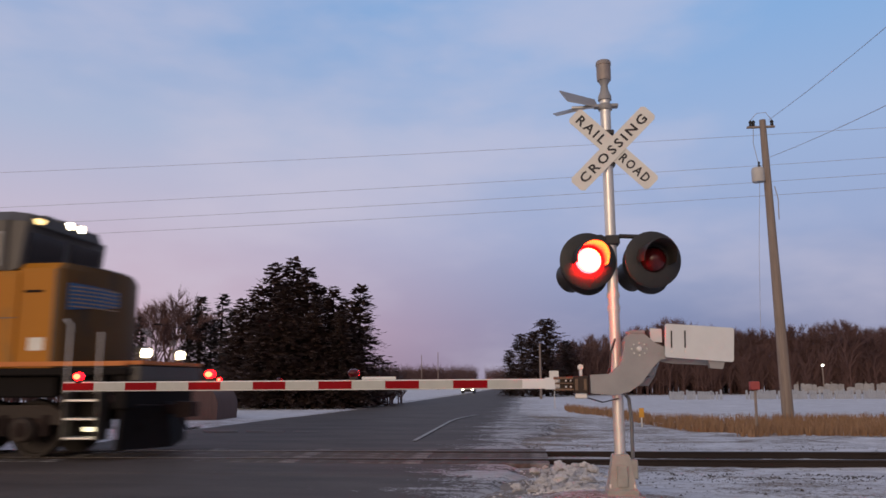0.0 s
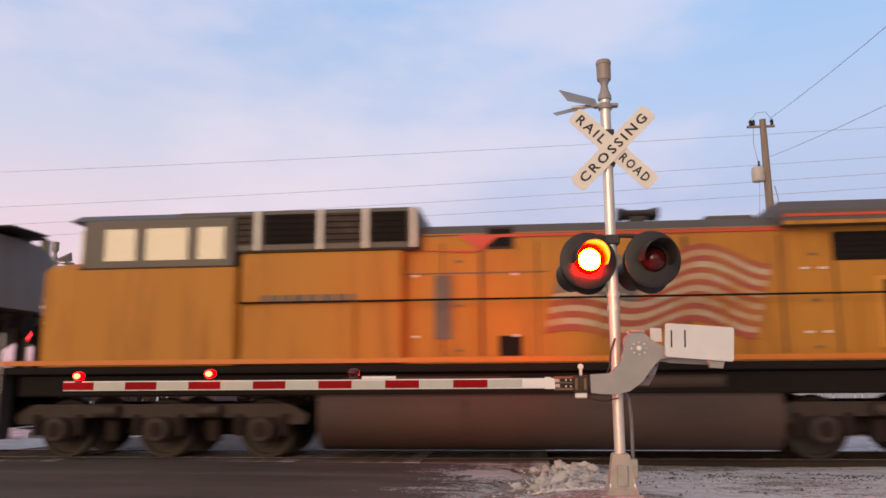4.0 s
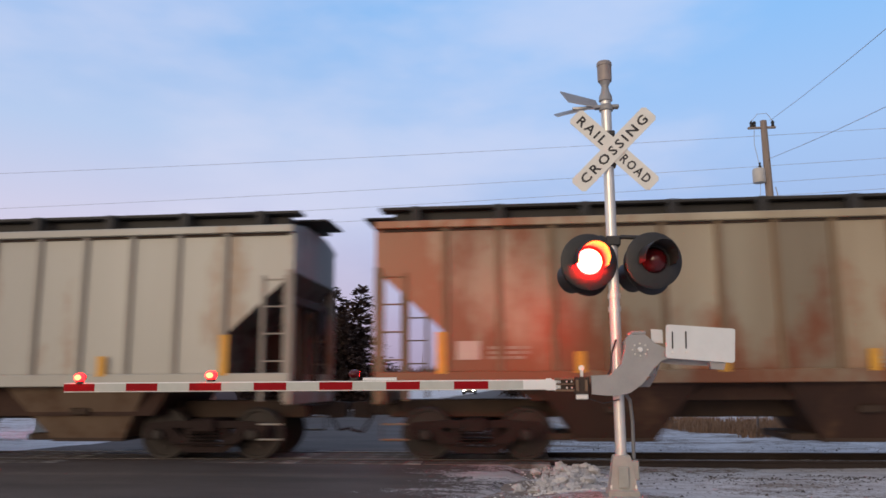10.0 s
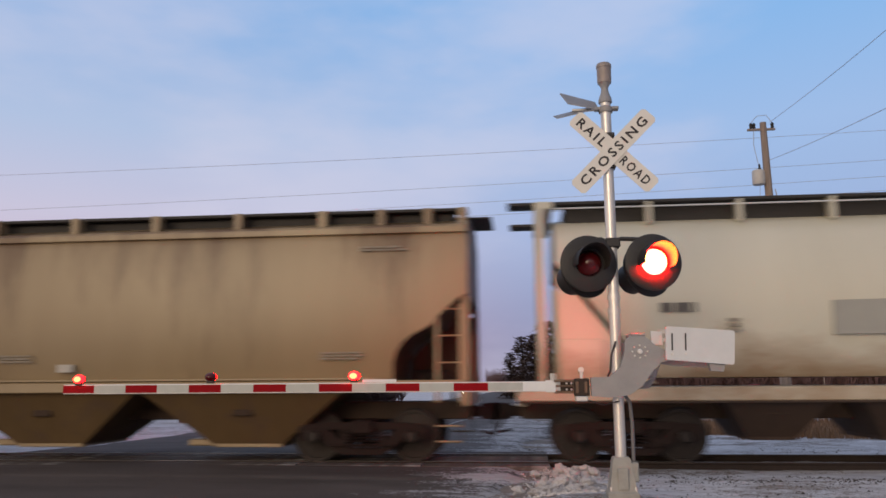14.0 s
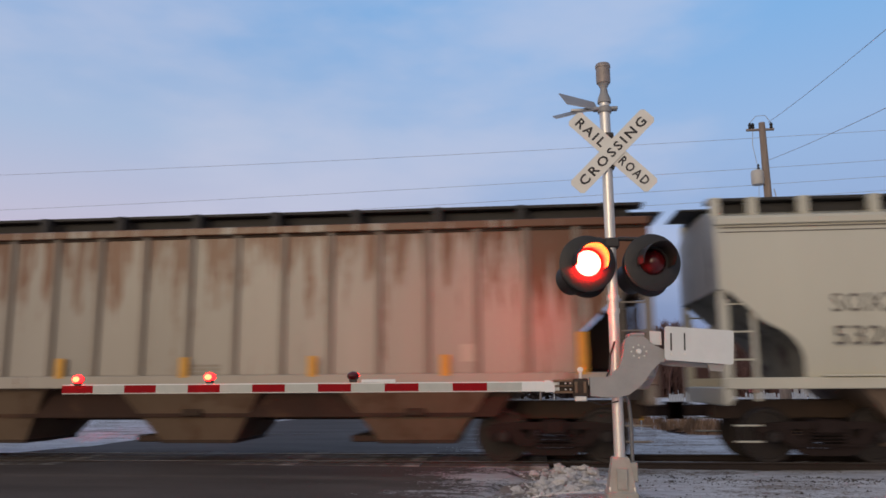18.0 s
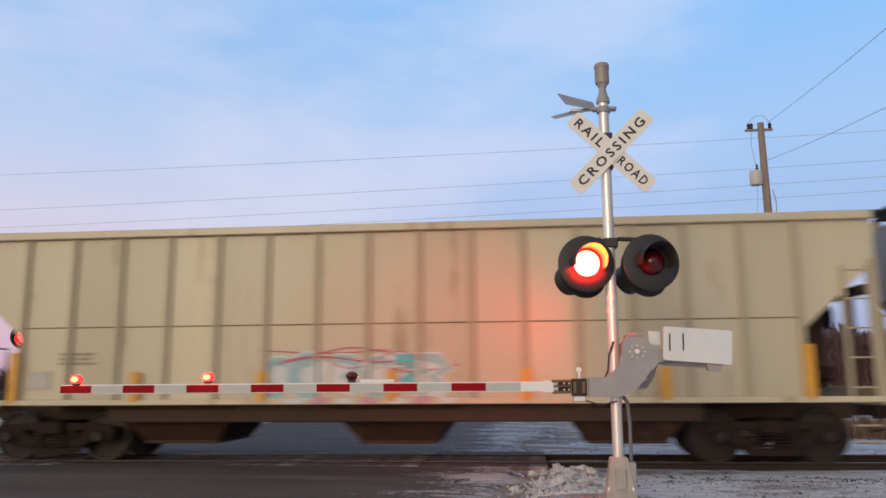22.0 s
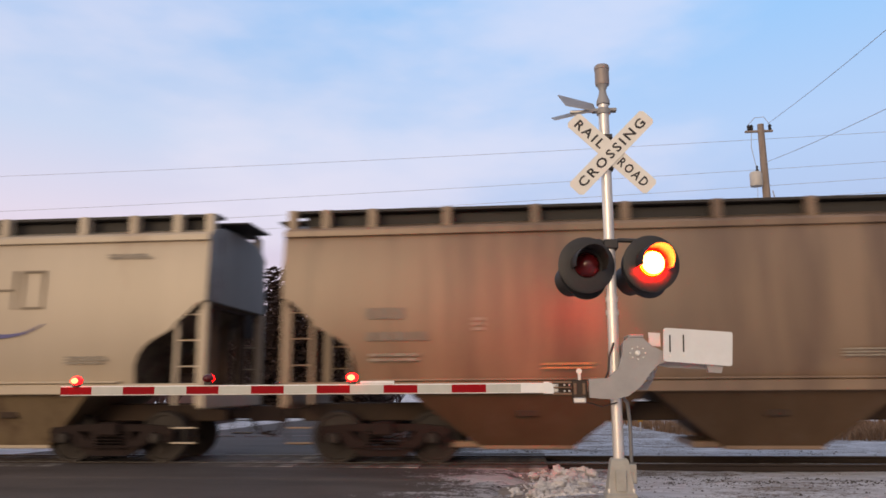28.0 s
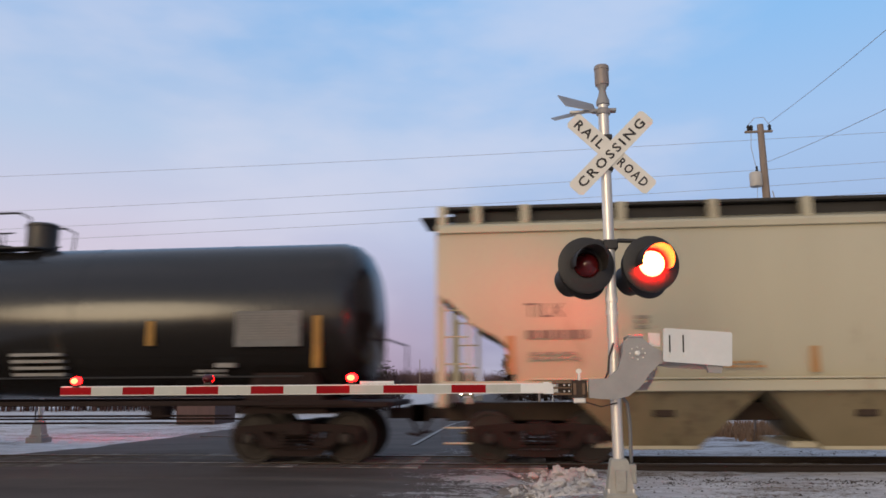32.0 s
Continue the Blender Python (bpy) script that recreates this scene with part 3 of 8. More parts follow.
def lens_ball(parent, x, y, z, turn, phase, r=0.16, lit=None, core=6):
    """A ball lens, one half lit and the other dark, that turns about its upright axis."""
    s = Shape()
    n, k = 20, 16
    rings = []
    for j in range(k + 1):
        th = math.pi * (0.02 + 0.96 * j / k)
        rings.append([(math.sin(th) * math.cos(2 * math.pi * i / n) * r, -math.cos(th) * r, math.sin(th) * math.sin(2 * math.pi * i / n) * r) for i in range(n)])
    s.loft(rings)
    s.mi = [0 if i < n * core else (1 if i < n * 7 else 2) for i in range(n * k)] + [0, 2]
    ob = part("lens", s, lit or [LENS_CORE, LENS_ON, LENS_OFF], parent, "red signal lens", smooth=60)
    ob.matrix_basis = pose(x, y, z, 0, 0, turn)
    LENSES[phase].append((ob, (x, y, z), turn))
    return ob


def signal_head(sig, x, y, z, sgn, phase, yaw, back):
    """One flashing head: background disc, hood, housing and lens. sgn -1 faces local -y."""
    base = pose(x, y, z, 0 if sgn < 0 else 11, 0, yaw + (0 if sgn < 0 else 180))
    s = Shape().lathe([(0.161, -0.012), (0.325, -0.012), (0.345, 0.0), (0.345, 0.02), (0.161, 0.02)], axis="y", n=40, m=base)
    s.f = [q for q in s.f if len(q) == 4]
    s.mi = [0] * len(s.f)
    disc = part("background_disc", s, BLACK, sig, "round black background disc", smooth=40)
    s = Shape()
    arc = [radians(a) for a in (range(-22, 203, 9) if sgn < 0 else range(-90, 271, 9))]
    outer = []
    for rr, y0, y1 in ((0.198, -0.30, -0.02), (0.190, -0.02, -0.30)):
        for yy in (y0, y1):
            outer.append([(math.cos(a) * rr, yy - (0.10 * math.sin(a) if yy < -0.1 and sgn < 0 else (0.06 if yy < -0.1 else 0)), math.sin(a) * rr) for a in arc])
    outer.append(outer[0])
    s.loft([[base @ Vector(p) for p in r] for r in outer], closed=False)
    hood = part("hood", s, BLACK, disc, "black tunnel hood", smooth=40)
    s = Shape()
    if sgn < 0:
        s.loft([[base @ Vector((math.cos(a) * 0.188, yy - (0.10 * math.sin(a) if yy < -0.1 else 0), math.sin(a) * 0.188)) for a in arc] for yy in (-0.014, -0.29)], closed=False)
        part("hood_lining", s, HOODINSIDE, hood, "worn inside of the hood", smooth=40)
    s = Shape().lathe([(0.184, 0.021), (0.195, 0.03), (0.18, 0.13), (0.09, 0.19), (0.01, 0.2)], axis="y", n=24, m=base)
    if sgn > 0:
        s = Shape().lathe([(0.163, 0.021), (0.195, 0.03), (0.195, 0.18), (0.12, 0.27), (0.01, 0.28)], axis="y", n=24, m=base)
        s.f = [q for q in s.f if len(q) == 4]
        s.mi = [0] * len(s.f)
    part("housing", s, BLACK, disc, smooth=40)
    p = base @ Vector((0, 0.014 if sgn < 0 or not back else 0.10, 0))
    lens_ball(sig, p.x, p.y, p.z, yaw + (0 if sgn < 0 else 180), phase, lit=None if sgn < 0 else [BEAM if back else FARLENS, FARLENS, LENS_OFF], core=5 if sgn < 0 else (3 if back else 6))


def gate_lamp(sig, x, y, z, phase):
    """A small ball lamp on the arm; it stays lit, or turns its dark half forward in its phase."""
    holder = part("lamp_holder", Shape().rbox(-0.045, 0.045, -0.03, 0.03, -0.075, -0.03, 0.008), BLACK, sig, m=pose(x, y, z))
    b = Shape()
    n, k, r = 16, 10, 0.074
    b.loft([[(math.sin(math.pi * (0.03 + 0.94 * j / k)) * math.cos(2 * math.pi * i / n) * r, -math.cos(math.pi * (0.03 + 0.94 * j / k)) * r, math.sin(math.pi * (0.03 + 0.94 * j / k)) * math.sin(2 * math.pi * i / n) * r * 0.74) for i in range(n)] for j in range(k + 1)])
    b.mi = [0 if i < n * 2 else (1 if i < n * 5 else 2) for i in range(n * k)] + [0, 2]
    ob = part("lamp_lens", b, [TIP_CORE, TIP_ON, LENS_OFF], sig, "red gate lamp", smooth=60)
    ob.matrix_basis = pose(x, y, z)
    if phase is not None:
        LENSES[phase].append((ob, (x, y, z), 0))


def crossing_signal(m, label, phases=("a", "b"), back=True):
    sig = thing("crossing_signal", m, label, "crossing signal", "signals at the level crossing")
    # base casting and foot
    s = Shape()
    s.loft([[(-w, -w, z), (w, -w, z), (w, w, z), (-w, w, z)] for w, z in ((0.175, -0.12), (0.175, 0.12), (0.155, 0.14), (0.10, 0.50), (0.085, 0.52))])
    base = part("base_casting", s, BASEGREY, sig, "weathered grey junction base", smooth=20)
    part("foundation", Shape().rbox(-0.24, 0.24, -0.24, 0.24, -0.3, 0.07, 0.02), surface("concrete", (0.36, 0.35, 0.33), (0.26, 0.25, 0.24), 0.85, 0, 5, 0.5, 0.4), sig)
    part("base_cover", Shape().rbox(-0.06, 0.06, -0.172, -0.15, 0.16, 0.40, 0.006), BASEGREY, base)
    for a in (-0.14, 0.14):
        for b in (-0.14, 0.14):
            part("bolt", Shape().rod((a, b, 0.10), (a, b, 0.19), 0.016, n=6), STEEL, base)
    part("side_box", Shape().rbox(0.10, 0.19, -0.10, 0.06, 0.24, 0.46, 0.012), BASEGREY, base)
    part("conduit", Shape().pipe([(0.145, 0.0, 0.44), (0.15, 0.0, 0.9), (0.13, 0.0, 1.15), (0.06, 0, 1.25)], 0.022), surface("grey_conduit", (0.2, 0.2, 0.21), None, 0.6, 0.2, 6), sig)
    # mast
    part("mast", Shape().rod((0, 0, 0.5), (0, 0, 4.87), 0.066, n=24), STEEL, sig, "galvanised steel mast", smooth=40)
    part("band", Shape().lathe([(0.067, 2.2), (0.078, 2.2), (0.078, 2.26), (0.067, 2.26)]), STEEL, sig)
    part("band", Shape().lathe([(0.067, 2.36), (0.078, 2.36), (0.078, 2.42), (0.067, 2.42)]), STEEL, sig)
    part("collar", Shape().lathe([(0.067, 4.74), (0.085, 4.74), (0.09, 4.76), (0.09, 4.80), (0.067, 4.82)]), CAST, sig, smooth=40)
    part("bracket", Shape().rbox(-0.14, 0.16, -0.05, 0.05, 4.77, 4.81, 0.008), CAST, sig)
    # bell
    part("bell_neck", Shape().lathe([(0.06, 4.86), (0.085, 4.87), (0.082, 4.92), (0.055, 4.99), (0.042, 5.06), (0.06, 5.10), (0.075, 5.13)]), CAST, sig, smooth=50)
    bell = surface("bell_paint", (0.34, 0.29, 0.27), (0.25, 0.22, 0.20), 0.5, 0.2, 6, 0.4, 0.1)
    part("bell", Shape().lathe([(0.03, 5.125), (0.085, 5.13), (0.09, 5.16), (0.09, 5.33), (0.096, 5.335), (0.096, 5.37), (0.085, 5.39), (0.02, 5.395)]), bell, sig, "brown-grey cylindrical bell", smooth=30)
    # crossbuck
    for roll, zz in ((-45, -0.085), (45, -0.102)):
        pl = Shape()
        hw, hl, c = 0.1145, 0.66, 0.035
        out = [(-hl + c, -hw), (hl - c, -hw), (hl, -hw + c), (hl, hw - c), (hl - c, hw), (-hl + c, hw), (-hl, hw - c), (-hl, -hw + c)]
        pl.loft([[(a, b, d) for a, b in out] for d in (-0.003, 0.003)])
        f = facing(0.065, zz, 4.205, roll)
        blade = part("crossbuck_blade", pl, SIGNWHITE, sig, "white crossbuck blade with black letters", m=f)
        words = [("RAIL", -0.36), ("ROAD", 0.36)] if roll < 0 else [("CROSSING", 0.0)]
        for wd, off in words:
            letters("lettering", wd, 0.122, LETTER, blade, pose(off, 0, 0.0045), 0.001, 0.44 if len(wd) == 4 else 1.13, 1.35, 0.022)
    part("crossbuck_clamp", Shape().rbox(-0.05, 0.09, -0.08, 0.07, 4.0, 4.06, 0.01), BLACK, sig)
    part("crossbuck_clamp", Shape().rbox(-0.05, 0.09, -0.08, 0.07, 4.40, 4.46, 0.01), BLACK, sig)
    # blades of the side-facing crossbuck, seen nearly edge-on
    for q0, q1, q2, q3 in (((-0.477, -0.10, 4.84), (-0.10, -0.05, 4.765), (-0.13, 0.05, 4.895), (-0.565, 0.10, 5.055)), ((-0.615, -0.12, 4.645), (-0.13, -0.06, 4.765), (-0.19, 0.05, 4.835), (-0.655, 0.10, 4.75))):
        w = Shape()
        up = Vector((0.01, 0.0, 0.012))
        a = [Vector(q) for q in (q0, q1, q2, q3)]
        w.loft([a, [p + up for p in a]])
        part("side_blade", w, BLADE, sig, "thin metal blade seen from its edge")
    part("side_blade_bracket", Shape().rbox(-0.42, -0.06, -0.02, 0.03, 4.775, 4.805, 0.006), STEEL, sig)
    # lamp arms and heads
    part("cross_arm", Shape().pipe([(-0.34, 0.02, 3.10), (-0.12, 0.02, 3.12), (0, 0.02, 3.06), (0.12, 0.02, 3.12), (0.46, 0.02, 3.10)], 0.028), BLACK, sig, smooth=50)
    part("arm_clamp", Shape().rbox(-0.08, 0.10, -0.09, 0.10, 3.0, 3.12, 0.015), BLACK, sig)
    for x, ph in ((-0.295, phases[0]), (0.475, phases[1])):
        part("drop_pipe", Shape().rod((x, 0.02, 3.11), (x, 0.02, 2.95), 0.024), BLACK, sig)
        signal_head(sig, x, -0.12, 2.80, -1, ph, 9, back)
        signal_head(sig, x - 0.02, 0.34, 2.76, 1, ph, 28, back)
        part("head_bracket", Shape().rbox(x - 0.05, x + 0.05, -0.02, 0.24, 2.70, 2.86, 0.015), BLACK, sig)
    # gate mechanism: rounded casting that sweeps from the arm up and out to the counterweight
    yg = -0.30
    casting = Shape()
    top = [(-0.34, 1.435), (-0.12, 1.445), (0.0, 1.55), (0.055, 1.72), (0.07, 1.86), (0.14, 1.92), (0.28, 1.91), (0.40, 1.80), (0.50, 1.75), (0.62, 1.745)]
    low = [(0.62, 1.63), (0.46, 1.60), (0.36, 1.50), (0.24, 1.34), (0.10, 1.24), (-0.05, 1.205), (-0.20, 1.21), (-0.34, 1.225)]
    casting.prism(top + low, yg - 0.07, yg + 0.05)
    part("gate_casting", casting, CAST, sig, "grey curved gate support casting", smooth=25)
    part("mechanism_box", Shape().rbox(0.08, 0.42, yg + 0.06, 0.16, 1.42, 1.86, 0.03), CAST, sig, "grey gate mechanism housing")
    part("mechanism_cap", Shape().rbox(0.13, 0.30, yg - 0.08, 0.1, 1.90, 1.94, 0.01), CAST, sig)
    hub = part("hub", Shape().lathe([(0.02, yg - 0.10), (0.03, yg - 0.095), (0.032, yg - 0.07)], (0.225, 0, 1.725), "y", 12), STEEL, sig)
    for i in range(8):
        a = i * math.pi / 4
        part("bolt", Shape().lathe([(0.008, yg - 0.085), (0.011, yg - 0.08), (0.011, yg - 0.068)], (0.225 + 0.085 * math.cos(a), 0, 1.725 + 0.07 * math.sin(a)), "y", 8), STEEL, sig)
    part("rear_casting", Shape().prism([(0.20, 1.30), (0.42, 1.42), (0.52, 1.58), (0.46, 1.42), (0.38, 1.30)], 0.08, 0.16), CAST, sig)
    part("counterweight_arm", Shape().prism([(0.42, 1.60), (0.6, 1.63), (1.12, 1.585), (1.14, 1.53), (0.6, 1.56)], yg + 0.07, yg + 0.13), CAST, sig)
    cw = Shape().prism([(0.519, 1.985), (0.526, 2.0), (0.545, 2.006), (1.255, 1.948), (1.272, 1.94), (1.277, 1.92), (1.253, 1.59), (1.245, 1.572), (1.225, 1.566), (0.525, 1.626), (0.508, 1.634), (0.500, 1.65)], yg - 0.15, yg - 0.11)
    plate = part("counterweight_plate", cw, PLATEWHITE, sig, "white counterweight plate with two slots")
    for x in (0.575, 0.725):
        part("slot", Shape().prism([(x, 1.925), (x + 0.016, 1.924), (x + 0.009, 1.73), (x - 0.007, 1.731)], yg - 0.154, yg - 0.149), LETTER, plate)
        part("slot_bolt", Shape().lathe([(0.012, yg - 0.16), (0.014, yg - 0.15)], (x, 0, 1.69), "y", 8), STEEL, plate)
    part("counterweight_plate", Shape().prism([(0.37, 1.965), (0.50, 1.955), (0.50, 1.80), (0.37, 1.81)], yg + 0.0, yg + 0.03), PLATEWHITE, sig)
    part("counterweight_block", Shape().prism([(0.98, 1.60), (1.17, 1.585), (1.14, 1.49), (1.0, 1.50)], yg - 0.10, yg - 0.02), CAST, sig)
    # bracket between casting and arm
    br = surface("brass_bracket", (0.20, 0.13, 0.09), (0.12, 0.08, 0.06), 0.5, 0.6, 8, 0.5, 0.2)
    dark = surface("dark_oily_bracket", (0.05, 0.032, 0.024), (0.028, 0.019, 0.015), 0.6, 0.3, 8, 0.5, 0.2)
    part("arm_bracket", Shape().rbox(-0.535, -0.36, yg - 0.06, yg + 0.04, 1.225, 1.425, 0.01), dark, sig, "dark brown metal shear bracket")
    for z0, z1 in ((1.385, 1.415), (1.33, 1.35), (1.255, 1.285)):
        part("bracket_bar", Shape().rbox(-0.76, -0.53, yg - 0.045, yg + 0.03, z0, z1, 0.005), br, sig, "brown bracket strap")
    part("bracket_web", Shape().rbox(-0.75, -0.54, yg - 0.01, yg + 0.025, 1.285, 1.385, 0.004), dark, sig)
    for x in (-0.72, -0.62, -0.565):
        for z in (1.30, 1.37):
            part("bracket_stud", Shape().lathe([(0.006, yg - 0.075), (0.012, yg - 0.07), (0.012, yg - 0.02)], (x, 0, z), "y", 6), STEEL, sig)
    for x in (-0.50, -0.40):
        part("bracket_lug", Shape().rbox(x - 0.018, x + 0.018, yg - 0.075, yg - 0.055, 1.26, 1.39, 0.004), br, sig)
    part("bracket_bolt", Shape().rbox(-0.462, -0.428, yg - 0.06, yg + 0.03, 1.42, 1.51, 0.008), STEEL, sig)
    part("bracket_ring", Shape().lathe([(0.016, yg - 0.02), (0.033, yg - 0.02), (0.033, yg + 0.02), (0.016, yg + 0.02)], (-0.445, 0, 1.525), "y", 14), STEEL, sig)
    part("bracket_foot", Shape().rbox(-0.52, -0.38, yg - 0.07, yg + 0.05, 1.165, 1.225, 0.01), STEEL, sig)
    part("bracket_cable", Shape().pipe([(-0.46, yg, 1.20), (-0.2, yg + 0.05, 1.12), (0.0, yg + 0.2, 1.16)], 0.008, 6), BLACK, sig)
    part("mast_cable", Shape().pipe([(-0.01, -0.09, 1.86), (-0.07, -0.11, 1.7), (-0.09, -0.12, 1.52), (-0.13, -0.16, 1.44)], 0.012, 6), BLACK, sig)
    # the arm in sixteen-inch stripes
    x0, w = -6.80, 0.4055
    arm = part("gate_arm", Shape().rbox(x0, x0 + 15 * w + 0.03, yg - 0.012, yg + 0.02, 1.278, 1.395, 0.004), ARMBRIGHT, sig, "white gate arm")
    for i in range(15):
        xa = x0 + i * w
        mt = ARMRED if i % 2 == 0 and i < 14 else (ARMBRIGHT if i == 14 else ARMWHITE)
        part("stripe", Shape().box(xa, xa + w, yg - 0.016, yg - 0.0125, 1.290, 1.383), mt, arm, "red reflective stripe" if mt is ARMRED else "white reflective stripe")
    part("arm_end_plate", Shape().prism([(-0.86, 1.272), (-0.745, 1.272), (-0.745, 1.36), (-0.80, 1.408), (-0.86, 1.408)], yg - 0.05, yg - 0.02), ARMBRIGHT, sig)
    part("lamp_wire_box", Shape().rbox(-3.03, -2.62, yg - 0.01, yg + 0.02, 1.397, 1.432, 0.004), ARMBRIGHT, sig)
    gate_lamp(sig, -6.60, yg, 1.46, None)
    gate_lamp(sig, -4.91, yg, 1.475, phases[0])
    gate_lamp(sig, -3.13, yg, 1.475, phases[1])
    return sig


crossing_signal(pose(1.085, 9.6, 0), "steel crossing signal with lowered red and white gate arm")
crossing_signal(pose(-13.32, 20.8, -0.02, 0, 0, 180), "matching crossing signal with lowered gate beyond the track", ("b", "a"), False)


# ---- utility pole and wires ----
def utility_pole():
    p = thing("utility_pole", pose(9.51, 30.25, -0.2), "tall brown wooden utility pole with a transformer", "utility pole")
    s = Shape()
    s.loft([[(math.cos(2 * math.pi * i / 14) * r - 0.09 * z / 11, math.sin(2 * math.pi * i / 14) * r, z) for i in range(14)] for r, z in ((0.215, -0.3), (0.20, 2), (0.165, 6), (0.13, 10.5), (0.12, 11.5))])
    part("pole_shaft", s, WOODPOLE, p, "weathered brown wooden shaft", smooth=40)
    tr = part("transformer", Shape().lathe([(0.05, 8.98), (0.22, 9.0), (0.235, 9.05), (0.235, 9.50), (0.2, 9.56), (0.06, 9.60)], (-0.44, -0.1, 0), n=20), surface("transformer_grey", (0.55, 0.53, 0.50), (0.42, 0.4, 0.38), 0.5, 0, 4), p, "pale grey transformer can", smooth=40)
    part("bushing", Shape().lathe([(0.05, 9.6), (0.06, 9.65), (0.03, 9.7), (0.05, 9.76), (0.02, 9.82)], (-0.38, -0.1, 0), n=10), BLACK, tr)
    part("transformer_bracket", Shape().rbox(-0.3, -0.1, -0.08, 0.04, 9.2, 9.5, 0.01), STEEL, p)
    part("cross_bar", Shape().rbox(-0.7, 0.35, -0.05, 0.05, 11.18, 11.26, 0.01), WOODPOLE, p)
    for x in (-0.55, -0.44, 0.25):
        part("insulator", Shape().lathe([(0.02, 11.26), (0.07, 11.30), (0.05, 11.36), (0.075, 11.42), (0.03, 11.5)], (x, 0, 0), n=10), BLACK, p)
    part("jumper_wire", Shape().pipe([(-0.55, 0, 11.5), (-0.3, 0, 11.78), (0.05, 0, 11.8), (0.25, 0, 11.5)], 0.012, 5), WIRE, p)
    part("drop_wire", Shape().pipe([(-0.44, 0, 11.4), (-0.5, 0, 10.6), (-0.38, 0, 9.85)], 0.012, 5), WIRE, p)
    part("ground_wire", Shape().pipe([(-0.40, -0.1, 9.0), (-0.62, -0.1, 6.2), (-0.78, -0.1, 3.2)], 0.008, 5), WIRE, p)
    part("conduit_run", Shape().pipe([(0.12, -0.16, 8.8), (0.2, -0.2, 8.3), (0.17, -0.21, 7.5)], 0.02, 5), WIRE, p)
    return p


utility_pole()


def span(name, a, b, sag, r, label):
    a, b = Vector(a), Vector(b)
    pts = [a.lerp(b, i / 24) - Vector((0, 0, sag * 4 * (i / 24) * (1 - i / 24))) for i in range(25)]
    tagged(part(name, Shape().pipe(pts, r, 5), WIRE), label, "wire", "overhead wires")


for z0, z1 in ((10.38, 11.18), (8.66, 10.12), (7.82, 9.52), (7.28, 8.97)):
    span("overhead_wire", (-38.8, 30.42, z0), (24.9, 30.42, z1), 0.32, 0.0075, "thin dark overhead wire against the twilight sky")
span("service_wire", (9.66, 30.25, 11.3), (8.9, 10.0, 9.4), 0.2, 0.009, "thin dark service wire from the pole")
span("service_wire", (9.45, 30.25, 9.75), (9.0, 9.0, 6.9), 0.2, 0.009, "thin dark service wire from the pole")


# ---- far side: marker, signs, grass, fence ----
def marker_post():
    p = thing("marker_post", pose(6.2, 22.4, -0.2), "red box on a thin post in dry grass", "marker post")
    part("post", Shape().rod((0, 0, -0.1), (0.03, 0, 1.35), 0.035, n=8), WOODPOLE, p)
    red = surface("faded_red_box", (0.40, 0.07, 0.06), (0.28, 0.05, 0.05), 0.6, 0, 5)
    part("box", Shape().rbox(-0.11, 0.14, -0.1, 0.1, 1.27, 1.50, 0.02), red, p, "faded red metal box")


marker_post()


def small_sign(x, y, w, h, z, col, label, kind="sign"):
    p = thing("small_sign", pose(x, y, ground_z(x, y)), label, "sign")
    part("post", Shape().rod((0, 0, -0.2), (0, 0, z + h / 2), 0.025, n=8), STEEL, p)
    part("panel", Shape().rbox(-w / 2, w / 2, -0.035, -0.027, z - h / 2, z + h / 2, 0.003), col, p)


small_sign(1.55, 43.4, 0.5, 0.62, 1.72, SIGNWHITE, "small white sign on a thin post by the road")
small_sign(3.75, 26.6, 0.16, 0.3, 0.45, YELLOWSTRIPE, "small yellow marker in the grass")
small_sign(-9.3 - 2.2, 60, 0.3, 0.35, 1.2, SIGNWHITE, "small pale sign beside the far road")


def blades(name, spots, h, mat, label, cat):
    rnd = random.Random(3)
    s = Shape()
    for x, y in spots:
        z = ground_z(x, y) - 0.03
        for k in range(3):
            a = rnd.random() * 6.28
            w, l = rnd.uniform(0.008, 0.02), h * rnd.uniform(0.5, 1.15)
            bx, by = math.cos(a), math.sin(a)
            lean = rnd.uniform(0.1, 0.55) * l
            px, py = x + rnd.gauss(0, 0.05), y + rnd.gauss(0, 0.05)
            s.add([(px - by * w, py + bx * w, z), (px + by * w, py - bx * w, z), (px + bx * lean * 0.4 + by * w * 0.7, py + by * lean * 0.4 - bx * w * 0.7, z + l * 0.6), (px + bx * lean * 0.4 - by * w * 0.7, py + by * lean * 0.4 + bx * w * 0.7, z + l * 0.6), (px + bx * lean, py + by * lean, z + l)], [(0, 1, 2, 3), (3, 2, 4)])
    ob = new(name, bpy.data.meshes.new(name))
    ob.data.from_pydata(s.v, [], s.f)
    ob.data.materials.append(mat)
    tagged(ob, label, cat, kind="stuff")


def grass_spots():
    rnd = random.Random(8)
    out = []
    while len(out) < 9000:
        x, y = rnd.uniform(2.0, 26), rnd.uniform(21.2, 42)
        lo = 21.6 if x > 5.6 else 21.6 + (5.6 - x) * 4.5
        hi = 30.5 if x > 5.0 else 30.5 + (5 - x) * 4
        if lo < y < hi and noise.noise(Vector((x * 0.5, y * 0.5, 7))) > -0.42 and rnd.random() < 1.25 - (y - lo) / 14:
            out.append((x, y))
    return out


blades("dry_grass", grass_spots(), 0.36, DRYGRASS, "dry tan winter grass along the ditch", "grass")


